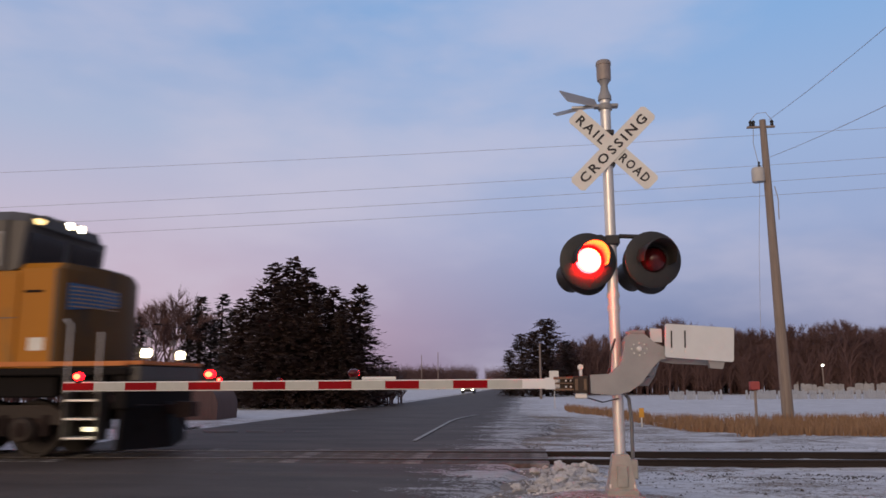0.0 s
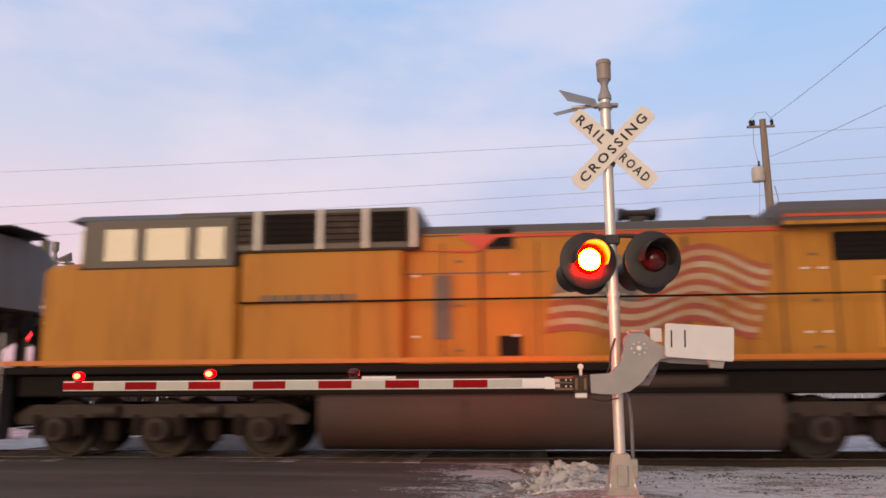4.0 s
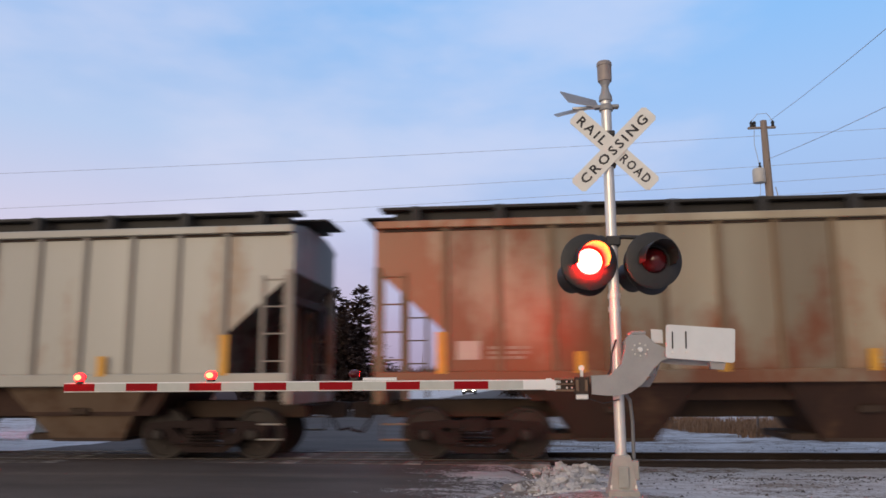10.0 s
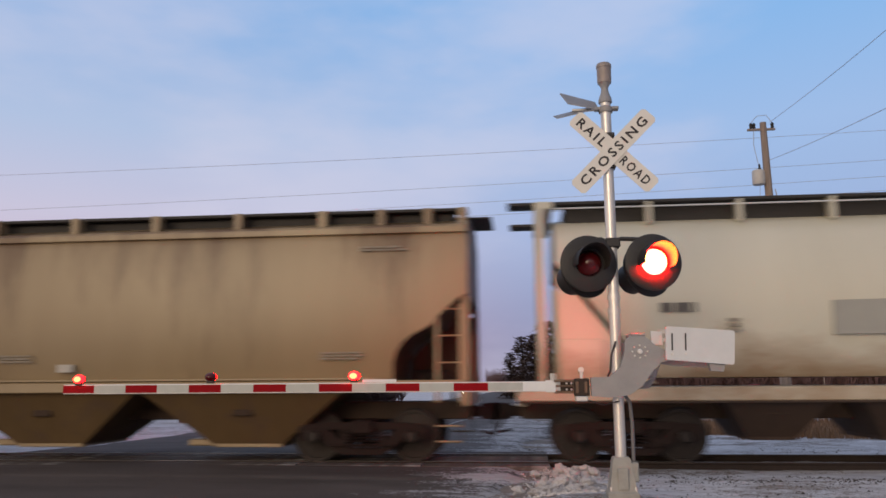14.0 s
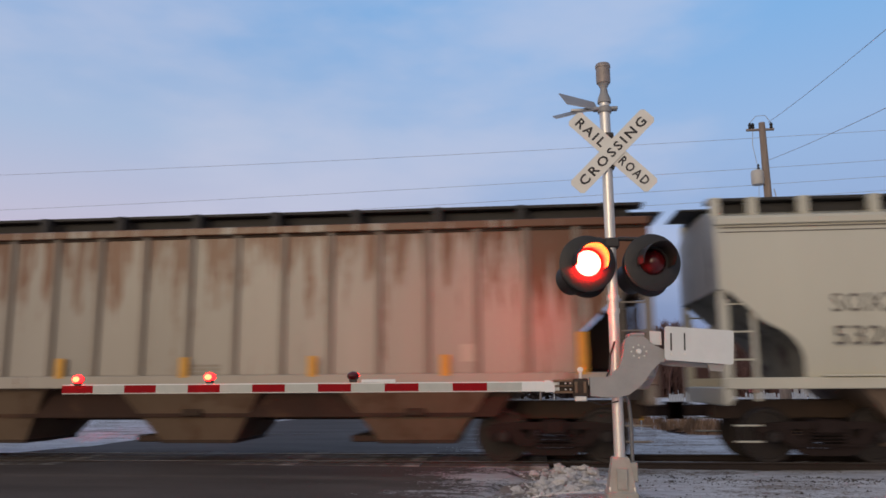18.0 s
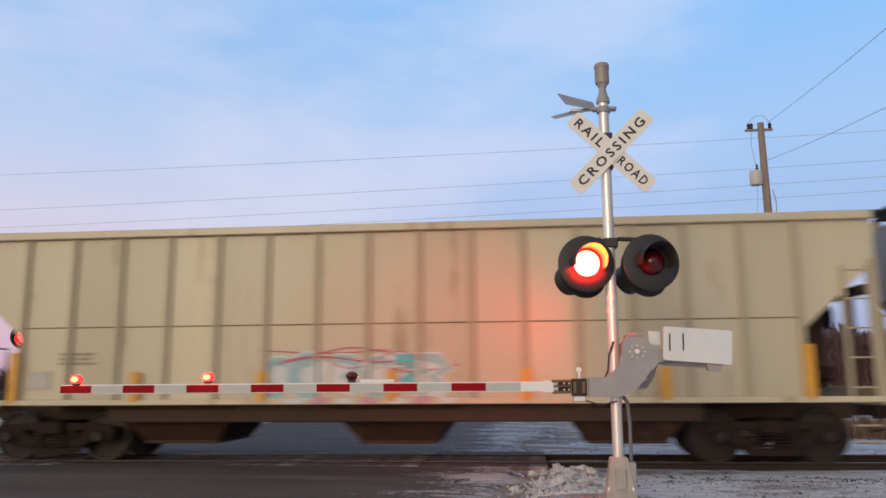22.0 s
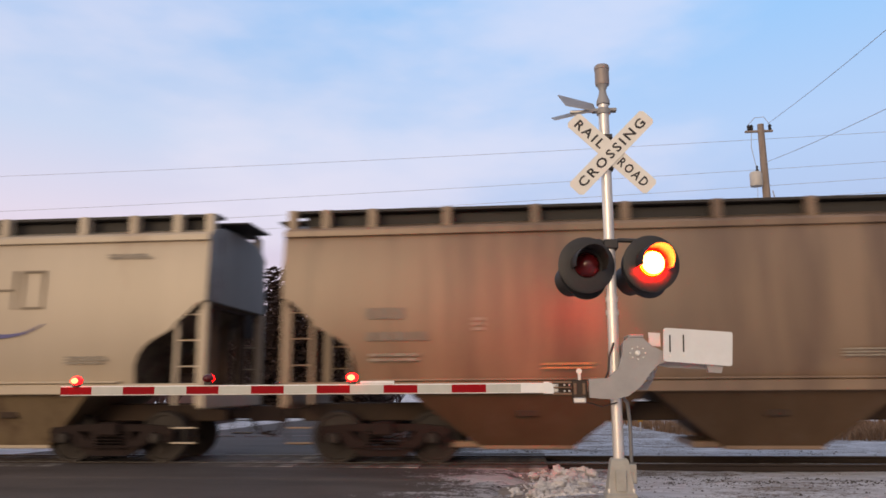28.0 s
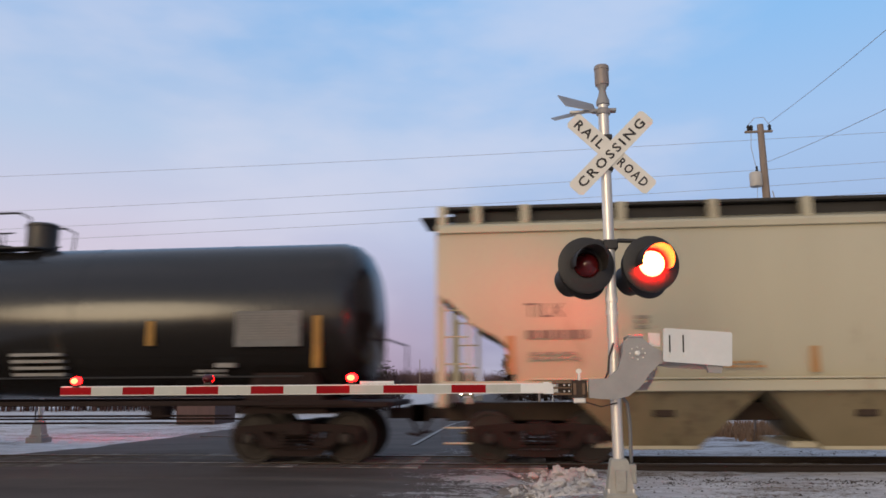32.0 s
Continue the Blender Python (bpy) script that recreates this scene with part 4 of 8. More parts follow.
def fence():
    f = thing("board_fence", pose(0, 76, ground_z(30, 76)), "weathered white board fence beyond the snow field", "fence", kind="")
    white = surface("peeling_white", (0.42, 0.41, 0.40), (0.17, 0.16, 0.155), 0.8, 0, 1.5)
    rnd = random.Random(4)
    x = 24.6
    while x < 40:
        w = rnd.uniform(0.3, 0.75)
        h = rnd.uniform(1.05, 1.2) if rnd.random() < 0.8 else rnd.uniform(0.7, 0.95)
        part("fence_board", Shape().prism([(x, 0.35), (x + w, 0.35), (x + w, h), (x + w * 0.4, h + 0.05), (x, h - 0.04)], -0.03, 0.03), white, f)
        x += w + (0.22 if rnd.random() < 0.18 else 0.02)
    for px in range(25, 41, 3):
        part("fence_post", Shape().rbox(px - 0.06, px + 0.06, 0.04, 0.16, -0.2, 1.35, 0.01), WOODPOLE, f)


fence()


def snow_fence():
    """Low slatted fence half buried in drifted snow along the far edge of the field."""
    f = thing("snow_fence", pose(0, 66, ground_z(22, 66)), "pale slatted snow fence along the field", "fence")
    slat = surface("frosted_slat", (0.40, 0.43, 0.48), (0.27, 0.29, 0.33), 0.8, 0, 2.0)
    rnd = random.Random(9)
    for xa, xb in ((11.6, 15.6), (17.6, 28.6)):
        x = xa
        while x < xb:
            w, h = rnd.uniform(0.10, 0.22), rnd.uniform(0.62, 0.78)
            part("slat", Shape().box(x, x + w, -0.02, 0.02, -0.12, h), slat, f)
            x += w + (0.16 if rnd.random() < 0.12 else 0.025)
        part("fence_wire", Shape().rod((xa, 0.03, 0.55), (xb, 0.03, 0.55), 0.012, n=5), WIRE, f)


snow_fence()


def farmhouse():
    h = thing("farmhouse", Matrix.LocRotScale((25.6, 119, ground_z(25, 119)), None, (0.72, 0.72, 0.72)), "dark farmhouse half hidden by bare trees", "house")
    wall = surface("dark_siding", (0.075, 0.06, 0.06), (0.05, 0.042, 0.042), 0.8, 0, 1.5)
    part("wall", Shape().prism([(-3.2, -0.3), (3.2, -0.3), (3.2, 3.0), (0, 5.0), (-3.2, 3.0)], -3, 3), wall, h)
    roof = surface("snowy_roof", (0.3, 0.3, 0.34), (0.12, 0.11, 0.12), 0.8, 0, 1.2)
    part("roof", Shape().prism([(-3.6, 2.75), (-3.6, 2.95), (0, 5.25), (3.6, 2.95), (3.6, 2.75), (0, 5.05)], -3.3, 3.3), roof, h)
    for x in (-1.6, 1.5):
        fr = part("window", Shape().rbox(x - 0.45, x + 0.45, -3.05, -2.99, 1.0, 2.2, 0.02), SIGNWHITE, h, "small window with pale frame")
        part("pane", Shape().box(x - 0.37, x + 0.37, -3.06, -3.052, 1.08, 2.12), glassy("dark_pane", (0.03, 0.03, 0.035)), fr)


farmhouse()


def yard_lamp():
    p = thing("yard_lamp", pose(32.3, 90, ground_z(32, 90)), "lit yard lamp on a thin pole", "lamp")
    part("pole_shaft", Shape().rod((0, 0, -0.2), (0, 0, 3.0), 0.06, n=8), WOODPOLE, p)
    part("lantern", Shape().lathe([(0.03, 3.24), (0.11, 3.21), (0.11, 3.1), (0.05, 3.04)], (0, -0.1, 0), n=12), YARDLIGHT, p, "glowing white lantern")


yard_lamp()
for px, py, ph in ((1.35, 71, 4.9), (-21, 190, 9), (-27, 205, 9), (33.5, 70, 4.6)):
    q = thing("distant_pole", pose(px, py, ground_z(px, py)), "distant bare wooden pole", "utility pole", "distant poles")
    part("pole_shaft", Shape().rod((0, 0, -0.3), (0, 0, ph), 0.11, 0.08, n=8), WOODPOLE, q)


def hay_shed():
    h = thing("brown_shed", pose(-13.0, 31.5, ground_z(-13, 31.5)), "low brown arched shed in the snow", "shed")
    brown = surface("brown_cladding", (0.15, 0.095, 0.085), (0.095, 0.062, 0.056), 0.85, 0, 2.5, 0.5, 0.3, 30, (4, 4, 0.4))
    pts = [(0.80 * math.cos(math.pi * i / 14), 0.55 + 0.82 * math.sin(math.pi * i / 14)) for i in range(15)] + [(-0.78, -0.1), (0.78, -0.1)]
    part("shell", Shape().prism(pts, -1.0, 1.2), brown, h, smooth=30)


hay_shed()


def waiting_car():
    c = thing("waiting_car", pose(-7.75, 106, drop(106) - 0.02, 0, 0, 0), "dark car with lit headlamps waiting on the road", "car")
    paint = surface("dark_car_paint", (0.05, 0.05, 0.055), (0.035, 0.035, 0.04), 0.35, 0.3, 3, 0.3, 0.02, coat=0.5)
    prof = [(0.0, 0.25), (-0.02, 0.62), (0.15, 0.78), (1.2, 0.95), (1.9, 1.42), (3.3, 1.45), (4.1, 1.0), (4.4, 0.9), (4.45, 0.3)]
    rot = Euler((0, 0, radians(90))).to_matrix().to_4x4()
    part("body", Shape().prism(prof, -0.88, 0.88, rot), paint, c, smooth=30)
    part("windscreen", Shape().loft([[(-0.72, 1.27, 1.0), (0.72, 1.27, 1.0), (0.62, 1.86, 1.40), (-0.62, 1.86, 1.40)], [(-0.72, 1.24, 1.01), (0.72, 1.24, 1.01), (0.62, 1.83, 1.41), (-0.62, 1.83, 1.41)]]), glassy("dark_pane", (0.03, 0.03, 0.035)), c)
    for x in (-0.62, 0.62):
        part("headlamp", Shape().lathe([(0.02, -0.05), (0.21, -0.035), (0.22, 0.03)], (x, 0.0, 0.68), "y", 12), HEADLIGHT, c, "lit headlamp")
        for y in (0.85, 3.5):
            part("wheel", Shape().lathe([(0.1, -0.1), (0.31, -0.1), (0.32, 0.0), (0.31, 0.1), (0.1, 0.1)], (x * 1.25, y, 0.32), "x", 16), BLACK, c)


waiting_car()


# ---- trees ----
def conifer(seed, h, spread, mat, full=1.0, taper=0.72):
    rnd = random.Random(seed)
    t = new("conifer")
    part("trunk", Shape().rod((0, 0, -0.4), (0, 0, h * 0.93), 0.03 * h ** 0.9 + 0.03, 0.02, 8), BARK, t)
    s = Shape()
    lev = int(h * 5.0)
    for i in range(lev):
        f = i / lev
        z = h * (0.05 + 0.93 * f)
        reach = spread * (1 - f) ** taper * rnd.uniform(0.72, 1.12) + 0.10
        for b in range(int(rnd.randint(6, 9) * full)):
            a = rnd.random() * 6.283
            rb = reach * rnd.uniform(0.6, 1.18)
            if rnd.random() < 0.05:
                rb *= 1.2
            d = Vector((math.cos(a), math.sin(a), 0))
            side = Vector((-d.y, d.x, 0))
            rise = rnd.uniform(-0.36, 0.30)
            for k in range(max(3, int(rb * 5.4 * full))):
                u = (k + rnd.random()) / max(3, int(rb * 5.4 * full))
                c = d * (rb * u) + Vector((0, 0, z + rise * rb * u - 0.10 * rb * u * u))
                l, w = min(full, 1.15) * rnd.uniform(0.22, 0.46) * (1.1 - 0.4 * u), min(full, 1.15) * rnd.uniform(0.05, 0.12) * (1.35 if u < 0.75 else 0.8)
                dd = (d + side * rnd.uniform(-0.9, 0.9) + Vector((0, 0, rnd.uniform(-0.35, 0.5)))).normalized()
                e = dd.cross(Vector((rnd.uniform(-0.4, 0.4), rnd.uniform(-0.4, 0.4), 1))).normalized() * w
                s.add([c - e, c + e * 0.8, c + dd * l * 0.6 + e, c + dd * l, c + dd * l * 0.5 - e * 1.1], [(0, 1, 2, 3, 4)])
    me = bpy.data.meshes.new("crown")
    me.from_pydata(s.v, [], s.f)
    me.materials.append(mat)
    cr = new("crown", me)
    cr.parent = t
    return t


def bare_tree(seed, h, levels=5):
    rnd = random.Random(seed)
    t = new("bare_tree")
    s, tr = Shape(), Shape()

    def grow(p, d, l, r, n):
        q = p + d * l
        tgt = tr if n >= levels - 1 else s
        tgt.rod(p, q, r, r * 0.7, 5 if n >= levels - 1 else 3, False)
        if n == 1:
            # a spray of fine twigs
            for k in range(15):
                b = p + d * l * rnd.uniform(0.1, 1.0)
                nd = (d + Vector((rnd.gauss(0, 0.55), rnd.gauss(0, 0.55), rnd.gauss(0.15, 0.5)))).normalized()
                e = nd.orthogonal().normalized() * 0.011
                s.add([b - e, b + e, b + nd * l * rnd.uniform(0.5, 1.0)], [(0, 1, 2)])
            return
        for k in range(rnd.choice((3, 3, 4))):
            ax = d.orthogonal().normalized()
            ax.rotate(Matrix.Rotation(rnd.random() * 6.283, 3, d))
            nd = (d + ax * rnd.uniform(0.25, 0.8) + Vector((0, 0, 0.12))).normalized()
            grow(p + d * l * rnd.uniform(0.55, 1.0), nd, l * rnd.uniform(0.55, 0.8), max(r * 0.6, 0.008), n - 1)

    grow(Vector((0, 0, -0.3)), Vector((rnd.uniform(-0.08, 0.08), 0, 1)).normalized(), h * 0.34, 0.0105 * h, levels)
    part("trunk", tr, TWIG, t)
    me = bpy.data.meshes.new("crown")
    me.from_pydata(s.v, [], s.f)
    me.materials.append(TWIG)
    cr = new("crown", me)
    cr.parent = t
    return t


def plant(proto, used, x, y, h, turn, label, category, group):
    """Sets a tree of height h at its place."""
    top = max(v.co.z for c in proto.children for v in c.data.vertices)
    k = h / top
    m = Matrix.LocRotScale((x, y, ground_z(x, y)), Euler((0, 0, turn)), (k, k, k))
    if proto in used:
        ob = copy_thing(proto, m)
        ob.matrix_basis = m
    else:
        used.add(proto)
        ob = proto
        ob.matrix_basis = m
    tagged(ob, label, category, group)
    return ob


def build_trees():
    rnd = random.Random(11)
    used = set()
    dark = [conifer(1, 9.0, 3.4, NEEDLE, 1.25), conifer(2, 8.5, 3.1, NEEDLE, 1.3), conifer(3, 7.8, 2.8, NEEDLE, 1.25)]
    frost = [conifer(6, 8.0, 2.3, NEEDLE2, 1.05), conifer(7, 7.6, 2.0, NEEDLE2, 1.05)]
    pine = [conifer(8, 8.4, 3.3, NEEDLE, 1.15, 0.34), conifer(9, 7.0, 2.6, NEEDLE, 1.15, 0.5)]
    # slope of the line of sight, distance, height
    for k, (sl, y, h) in enumerate([(-0.303, 50, 9.75), (-0.327, 49, 9.2), (-0.284, 49, 8.9), (-0.350, 48, 7.6), (-0.371, 47, 6.7), (-0.266, 51, 7.9), (-0.248, 49, 7.7),
                                    (-0.232, 50, 6.9), (-0.2125, 48, 7.6), (-0.315, 45, 7.4), (-0.272, 45, 6.4), (-0.238, 45, 5.6), (-0.345, 45, 5.6), (-0.222, 46, 4.6)]):
        plant(dark[k % 3], used, sl * y, y, h, rnd.random() * 6, "tall dark spruce beside the road", "conifer", "dark spruces beyond the crossing")
    for k, (sl, y, h) in enumerate([(-0.428, 60, 8.5), (-0.3985, 61, 8.8), (-0.412, 64, 6.8), (-0.445, 63, 7.2), (-0.383, 60, 7.4), (-0.51, 63, 7.2), (-0.53, 60, 6.9), (-0.56, 62, 7.4)]):
        plant(frost[k % 2], used, sl * y, y, h, rnd.random() * 6, "lightly frosted slender spruce tree", "conifer", "frosted spruces")
    for k, (sl, y, h) in enumerate([(0.027, 86, 8.4), (0.012, 84, 6.9), (-0.004, 88, 6.9), (-0.019, 90, 5.2), (0.052, 92, 6.3)]):
        plant(pine[0 if k == 0 else 1], used, sl * y, y, h, rnd.random() * 6, "dark pine near the bend of the road", "conifer", "pines beyond the field")
    bare = [bare_tree(21, 8.0), bare_tree(22, 8.0), bare_tree(23, 7.0), bare_tree(24, 6.5), bare_tree(25, 7.5), bare_tree(26, 7.0)]
    for sl, y, h in [(-0.474, 60, 9.6), (-0.458, 66, 9.0), (-0.487, 66, 9.2), (-0.505, 64, 8.2), (-0.466, 62, 8.4), (-0.440, 68, 8.0), (-0.495, 58, 7.0)]:
        plant(rnd.choice(bare), used, sl * y, y, h, rnd.random() * 6, "bare deciduous tree against the sky", "tree", "bare trees")
    # the wood's crown line along the line of sight
    crown = ((0.04, 0.052, 0.13, 0.165, 0.20, 0.225, 0.26, 0.31, 0.365, 0.43, 0.52), (5.0, 5.1, 6.8, 7.2, 8.3, 6.6, 6.3, 6.7, 7.5, 6.5, 6.4))
    for i in range(150):
        sl = 0.045 + 0.46 * (i + rnd.random()) / 150
        y = rnd.uniform(92, 112)
        h = 1.8 + float(np.interp(sl, *crown)) * y / 100 * (1.0 if i % 4 == 0 else rnd.uniform(0.72, 0.97))
        plant(bare[i % 6], used, sl * y, y, h, rnd.random() * 6, "bare reddish-brown tree in the wood behind the field", "tree", "bare wood behind the field")


build_trees()


def far_wood(name, x0, x1, y0, y1, h, n, label, seed):
    rnd = random.Random(seed)
    s = Shape()
    for i in range(n):
        x, y = rnd.uniform(x0, x1), rnd.uniform(y0, y1)
        z = ground_z(x, y)
        hh = h * rnd.uniform(0.75, 1.05)
        s.rod((x, y, z - 0.3), (x, y, z + hh * 0.6), 0.06, 0.03, 3, False)
        for k in range(22):
            a = rnd.random() * 6.28
            st = z + hh * rnd.uniform(0.1, 0.65)
            s.rod((x, y, st), (x + math.cos(a) * hh * 0.2, y + math.sin(a) * hh * 0.2, st + hh * rnd.uniform(0.15, 0.4)), 0.04, 0.01, 3, False)
    me = bpy.data.meshes.new(name)
    me.from_pydata(s.v, [], s.f)
    me.materials.append(TWIG)
    tagged(new(name, me), label, "woodland", kind="stuff")


far_wood("far_wood", -75, -16, 235, 275, 7.6, 900, "distant bare winter wood on the horizon", 31)
far_wood("far_wood", -16, 90, 300, 345, 8.0, 900, "distant bare winter wood on the horizon", 32)
far_wood("far_wood", 4, 62, 92, 115, 6.2, 1900, "bare undergrowth of the wood behind the field", 33)
far_wood("far_wood", -150, -60, 150, 190, 8.0, 700, "distant bare winter wood on the horizon", 34)
far_wood("far_wood", -40, -8.5, 50, 56, 3.0, 420, "bare undergrowth below the spruces", 35)


# ---- train: shared parts ----
SPEED = [(0, 10.296), (4, 9.889), (8, 10.428), (12, 9.875), (16, 10.125), (20, 10.288), (24, 10.101), (28, 10.359), (32, 10.179)]


# slack runs in and out along the train
SURGE = [(0, -0.08), (1, 0.18), (2, 0), (17, 0.02), (18, 0.33), (19, 0.03), (20, 0.08), (21, 0.02), (22, 0.02), (23, 0.09), (24, 0.02), (25, 0.21), (28, 0), (30, 0), (31, 0.10), (32, 0)]


def travelled(t):
    """Metres that the train has moved since the start."""
    s = 0.0
    for (a, va), (b, vb) in zip(SPEED, SPEED[1:]):
        if t <= a:
            break
        e = min(t, b)
        ve = va + (vb - va) * (e - a) / (b - a)
        s += (va + ve) / 2 * (e - a)
    return s + float(np.interp(t, *zip(*SURGE)))


CARS, WHEELS, STOCK = [], [], {}


def railcar(name, front, label, category):
    """A thing at the front edge of its side; x runs forward, so the body lies at negative x."""
    c = thing(name, pose(front, TRACK_Y, 0), label, category, "cars of the freight train")
    CARS.append((c, front))
    return c


def stock(key, make, material, smooth=None):
    """A mesh that several parts share."""
    if key not in STOCK:
        ob = part(key, make(), material, smooth=smooth)
        STOCK[key] = ob.data
        bpy.data.objects.remove(ob)
    return STOCK[key]


def put(name, key, parent, m, make=None, material=None, smooth=None, label=""):
    o = new(name, stock(key, make, material, smooth))
    o.parent, o.matrix_basis = parent, m
    if label:
        o["label"] = label
    return o


def wheel_shape(r):
    s = Shape()
    for sg in (-1, 1):
        k = sg * 0.72
        s.lathe([(0.10, k + sg * 0.075), (0.13, k + sg * 0.07), (0.30 * r / 0.457, k + sg * 0.02), (r * 0.86, k + sg * 0.02), (r * 0.88, k + sg * 0.07), (r, k + sg * 0.07), (r + 0.004, k - sg * 0.03), (r + 0.028, k - sg * 0.045), (r + 0.028, k - sg * 0.07), (0.1, k - sg * 0.07)], axis="y", n=28)
        s.rod((0, k + sg * 0.05, 0), (0, sg * 1.0, 0), 0.075, n=8)
        for i in range(6):
            a = i * math.pi / 3
            s.rod((math.cos(a) * r * 0.55, k + sg * 0.03, math.sin(a) * r * 0.55), (math.cos(a) * r * 0.55, k + sg * 0.045, math.sin(a) * r * 0.55), 0.045, n=6)
    s.rod((0, -0.72, 0), (0, 0.72, 0), 0.085, n=10)
    return s


def frame_shape():
    """A cast side frame: top member, sloping tension member, two columns, and a jaw over each axle."""
    s = Shape()
    s.prism([(-1.20, 0.56), (-1.12, 0.66), (-0.62, 0.70), (0.62, 0.70), (1.12, 0.66), (1.20, 0.56), (1.12, 0.52), (0.60, 0.575), (-0.60, 0.575), (-1.12, 0.52)], -0.07, 0.05)
    for sg in (-1, 1):
        s.prism([(sg * 0.74, 0.57), (sg * 0.60, 0.57), (sg * 0.30, 0.27), (sg * 0.30, 0.16), (sg * 0.44, 0.16), (sg * 0.80, 0.46)], -0.06, 0.05)
        s.prism([(sg * 0.30, 0.18), (sg * 0.42, 0.18), (sg * 0.40, 0.60), (sg * 0.29, 0.60)], -0.05, 0.05)
        s.prism([(sg * 0.66, 0.62), (sg * 1.16, 0.62), (sg * 1.14, 0.40), (sg * 1.05, 0.36), (sg * 1.03, 0.52), (sg * 0.75, 0.52), (sg * 0.73, 0.36), (sg * 0.66, 0.40)], -0.09, 0.06)
    s.prism([(-0.36, 0.14), (0.36, 0.14), (0.34, 0.25), (-0.34, 0.25)], -0.09, 0.05)
    s.rbox(-0.16, 0.16, -0.16, 0.0, 0.56, 0.74, 0.02)
    s.rod((-0.62, -0.10, 0.30), (0.62, -0.10, 0.30), 0.02, n=6)
    return s


def spring_shape():
    s = Shape()
    for x in (-0.2, 0.0, 0.2):
        for k in range(6):
            z = 0.27 + k * 0.055
            s.lathe([(0.055, z - 0.016), (0.082, z - 0.012), (0.082, z + 0.012), (0.055, z + 0.016)], (x, -0.08, 0), n=10)
    return s


def truck(car, x):
    for sg, rz in ((-1, 0), (1, 180)):
        fr = put("truck_frame", "truck_frame", car, pose(x, sg * 1.0, 0, 0, 0, rz), frame_shape, DARKSTEEL, 25, "grimy cast truck frame")
        put("spring_nest", "spring_nest", fr, Matrix.Identity(4), spring_shape, DARKSTEEL, 40)
        for k in (-0.889, 0.889):
            put("bearing_cap", "bearing_cap", fr, pose(k, 0, 0), lambda: Shape().lathe([(0.02, -0.17), (0.09, -0.165), (0.11, -0.13), (0.11, -0.08)], (0, 0, 0.457), "y", 14), WHEEL, 40)
    put("bolster", "bolster", car, pose(x, 0, 0), lambda: Shape().rbox(-0.2, 0.2, -1.2, 1.2, 0.50, 0.74, 0.03), DARKSTEEL)
    for k in (-0.889, 0.889):
        w = put("wheelset", "wheelset", car, pose(x + k, 0, 0.457), lambda: wheel_shape(0.457), WHEEL, 40, "grimy steel wheelset")
        WHEELS.append((w, car, x + k, 0.457))


def coupler(car, x, sg):
    def make():
        s = Shape().rbox(-0.1, 0.42, -0.09, 0.09, 0.76, 0.96, 0.02)
        s.prism([(0.36, 0.70), (0.70, 0.72), (0.70, 1.0), (0.36, 1.02)], -0.15, 0.15)
        s.rod((0.15, -0.3, 0.95), (0.15, -1.3, 0.98), 0.016, n=6)
        s.pipe([(0.2, 0.3, 0.85), (0.45, 0.32, 0.45), (0.68, 0.3, 0.5)], 0.028, 6)
        return s
    put("coupler", "coupler", car, pose(x, 0, 0, 0, 0, 0 if sg > 0 else 180), make, DARKSTEEL, 25, "steel coupler and air hose")


def ladder(car, x, y, z0, z1, mat, w=0.42, sg=1):
    s = Shape()
    for k in (0, -sg * w):
        s.rbox(x + k - 0.035, x + k + 0.035, y - 0.035, y + 0.035, z0, z1, 0.006)
    lad = part("ladder", s, mat, car)
    n = int((z1 - z0) / 0.42)
    for i in range(n):
        z = z0 + 0.22 + i * (z1 - z0 - 0.3) / max(1, n - 1)
        part("rung", Shape().rod((x, y, z), (x - sg * w, y, z), 0.016, n=6), mat, lad)


def bars(car, x, z, w, h, rows, mat, y=-SIDE - 0.035):
    """Small writing that cannot be read, as bars; alternate lengths."""
    rnd = random.Random(int(abs(x * 100)))
    if h < 0.06 and mat is MARK:
        mat = SMALLMARK
    for r in range(rows):
        zz = z - r * h * 1.7
        xx = x
        while xx < x + w * rnd.uniform(0.8, 1.0):
            l = rnd.uniform(0.10, 0.26)
            part("stencil", Shape().box(xx, min(xx + l, x + w), y - 0.002, y + 0.01, zz - h / 2, zz + h / 2), mat, car)
            xx += l + 0.05


def blob(car, cx, cz, w, h, y, mat, seed, name="graffiti", pts=18):
    rnd = random.Random(seed)
    ph = rnd.random() * 40
    out = []
    for i in range(pts):
        a = 2 * math.pi * i / pts
        k = 0.8 + 0.4 * noise.noise(Vector((math.cos(a) * 1.4 + ph, math.sin(a) * 1.4, 0)))
        ca, sa = math.cos(a), math.sin(a)
        ca, sa = math.copysign(abs(ca) ** 0.6, ca), math.copysign(abs(sa) ** 0.6, sa)
        out.append((cx + w / 2 * ca * k, cz + h / 2 * sa * k))
    part(name, Shape().prism(out, y - 0.003, y + 0.02), mat, car)


def stroke(car, pts, w, y, mat, name="graffiti"):
    """A painted ribbon along points in x and z."""
    s = Shape()
    p = [Vector((a, 0, b)) for a, b in pts]
    rows = []
    for i, q in enumerate(p):
        d = (p[min(i + 1, len(p) - 1)] - p[max(i - 1, 0)]).normalized()
        e = Vector((-d.z, 0, d.x)) * (w / 2 * (0.75 if i in (0, len(p) - 1) else 1.0))
        a, b = q + e, q - e
        rows.append([(a.x, y - 0.002, a.z), (b.x, y - 0.002, b.z), (b.x, y + 0.015, b.z), (a.x, y + 0.015, a.z)])
    s.loft(rows)
    part(name, s, mat, car)


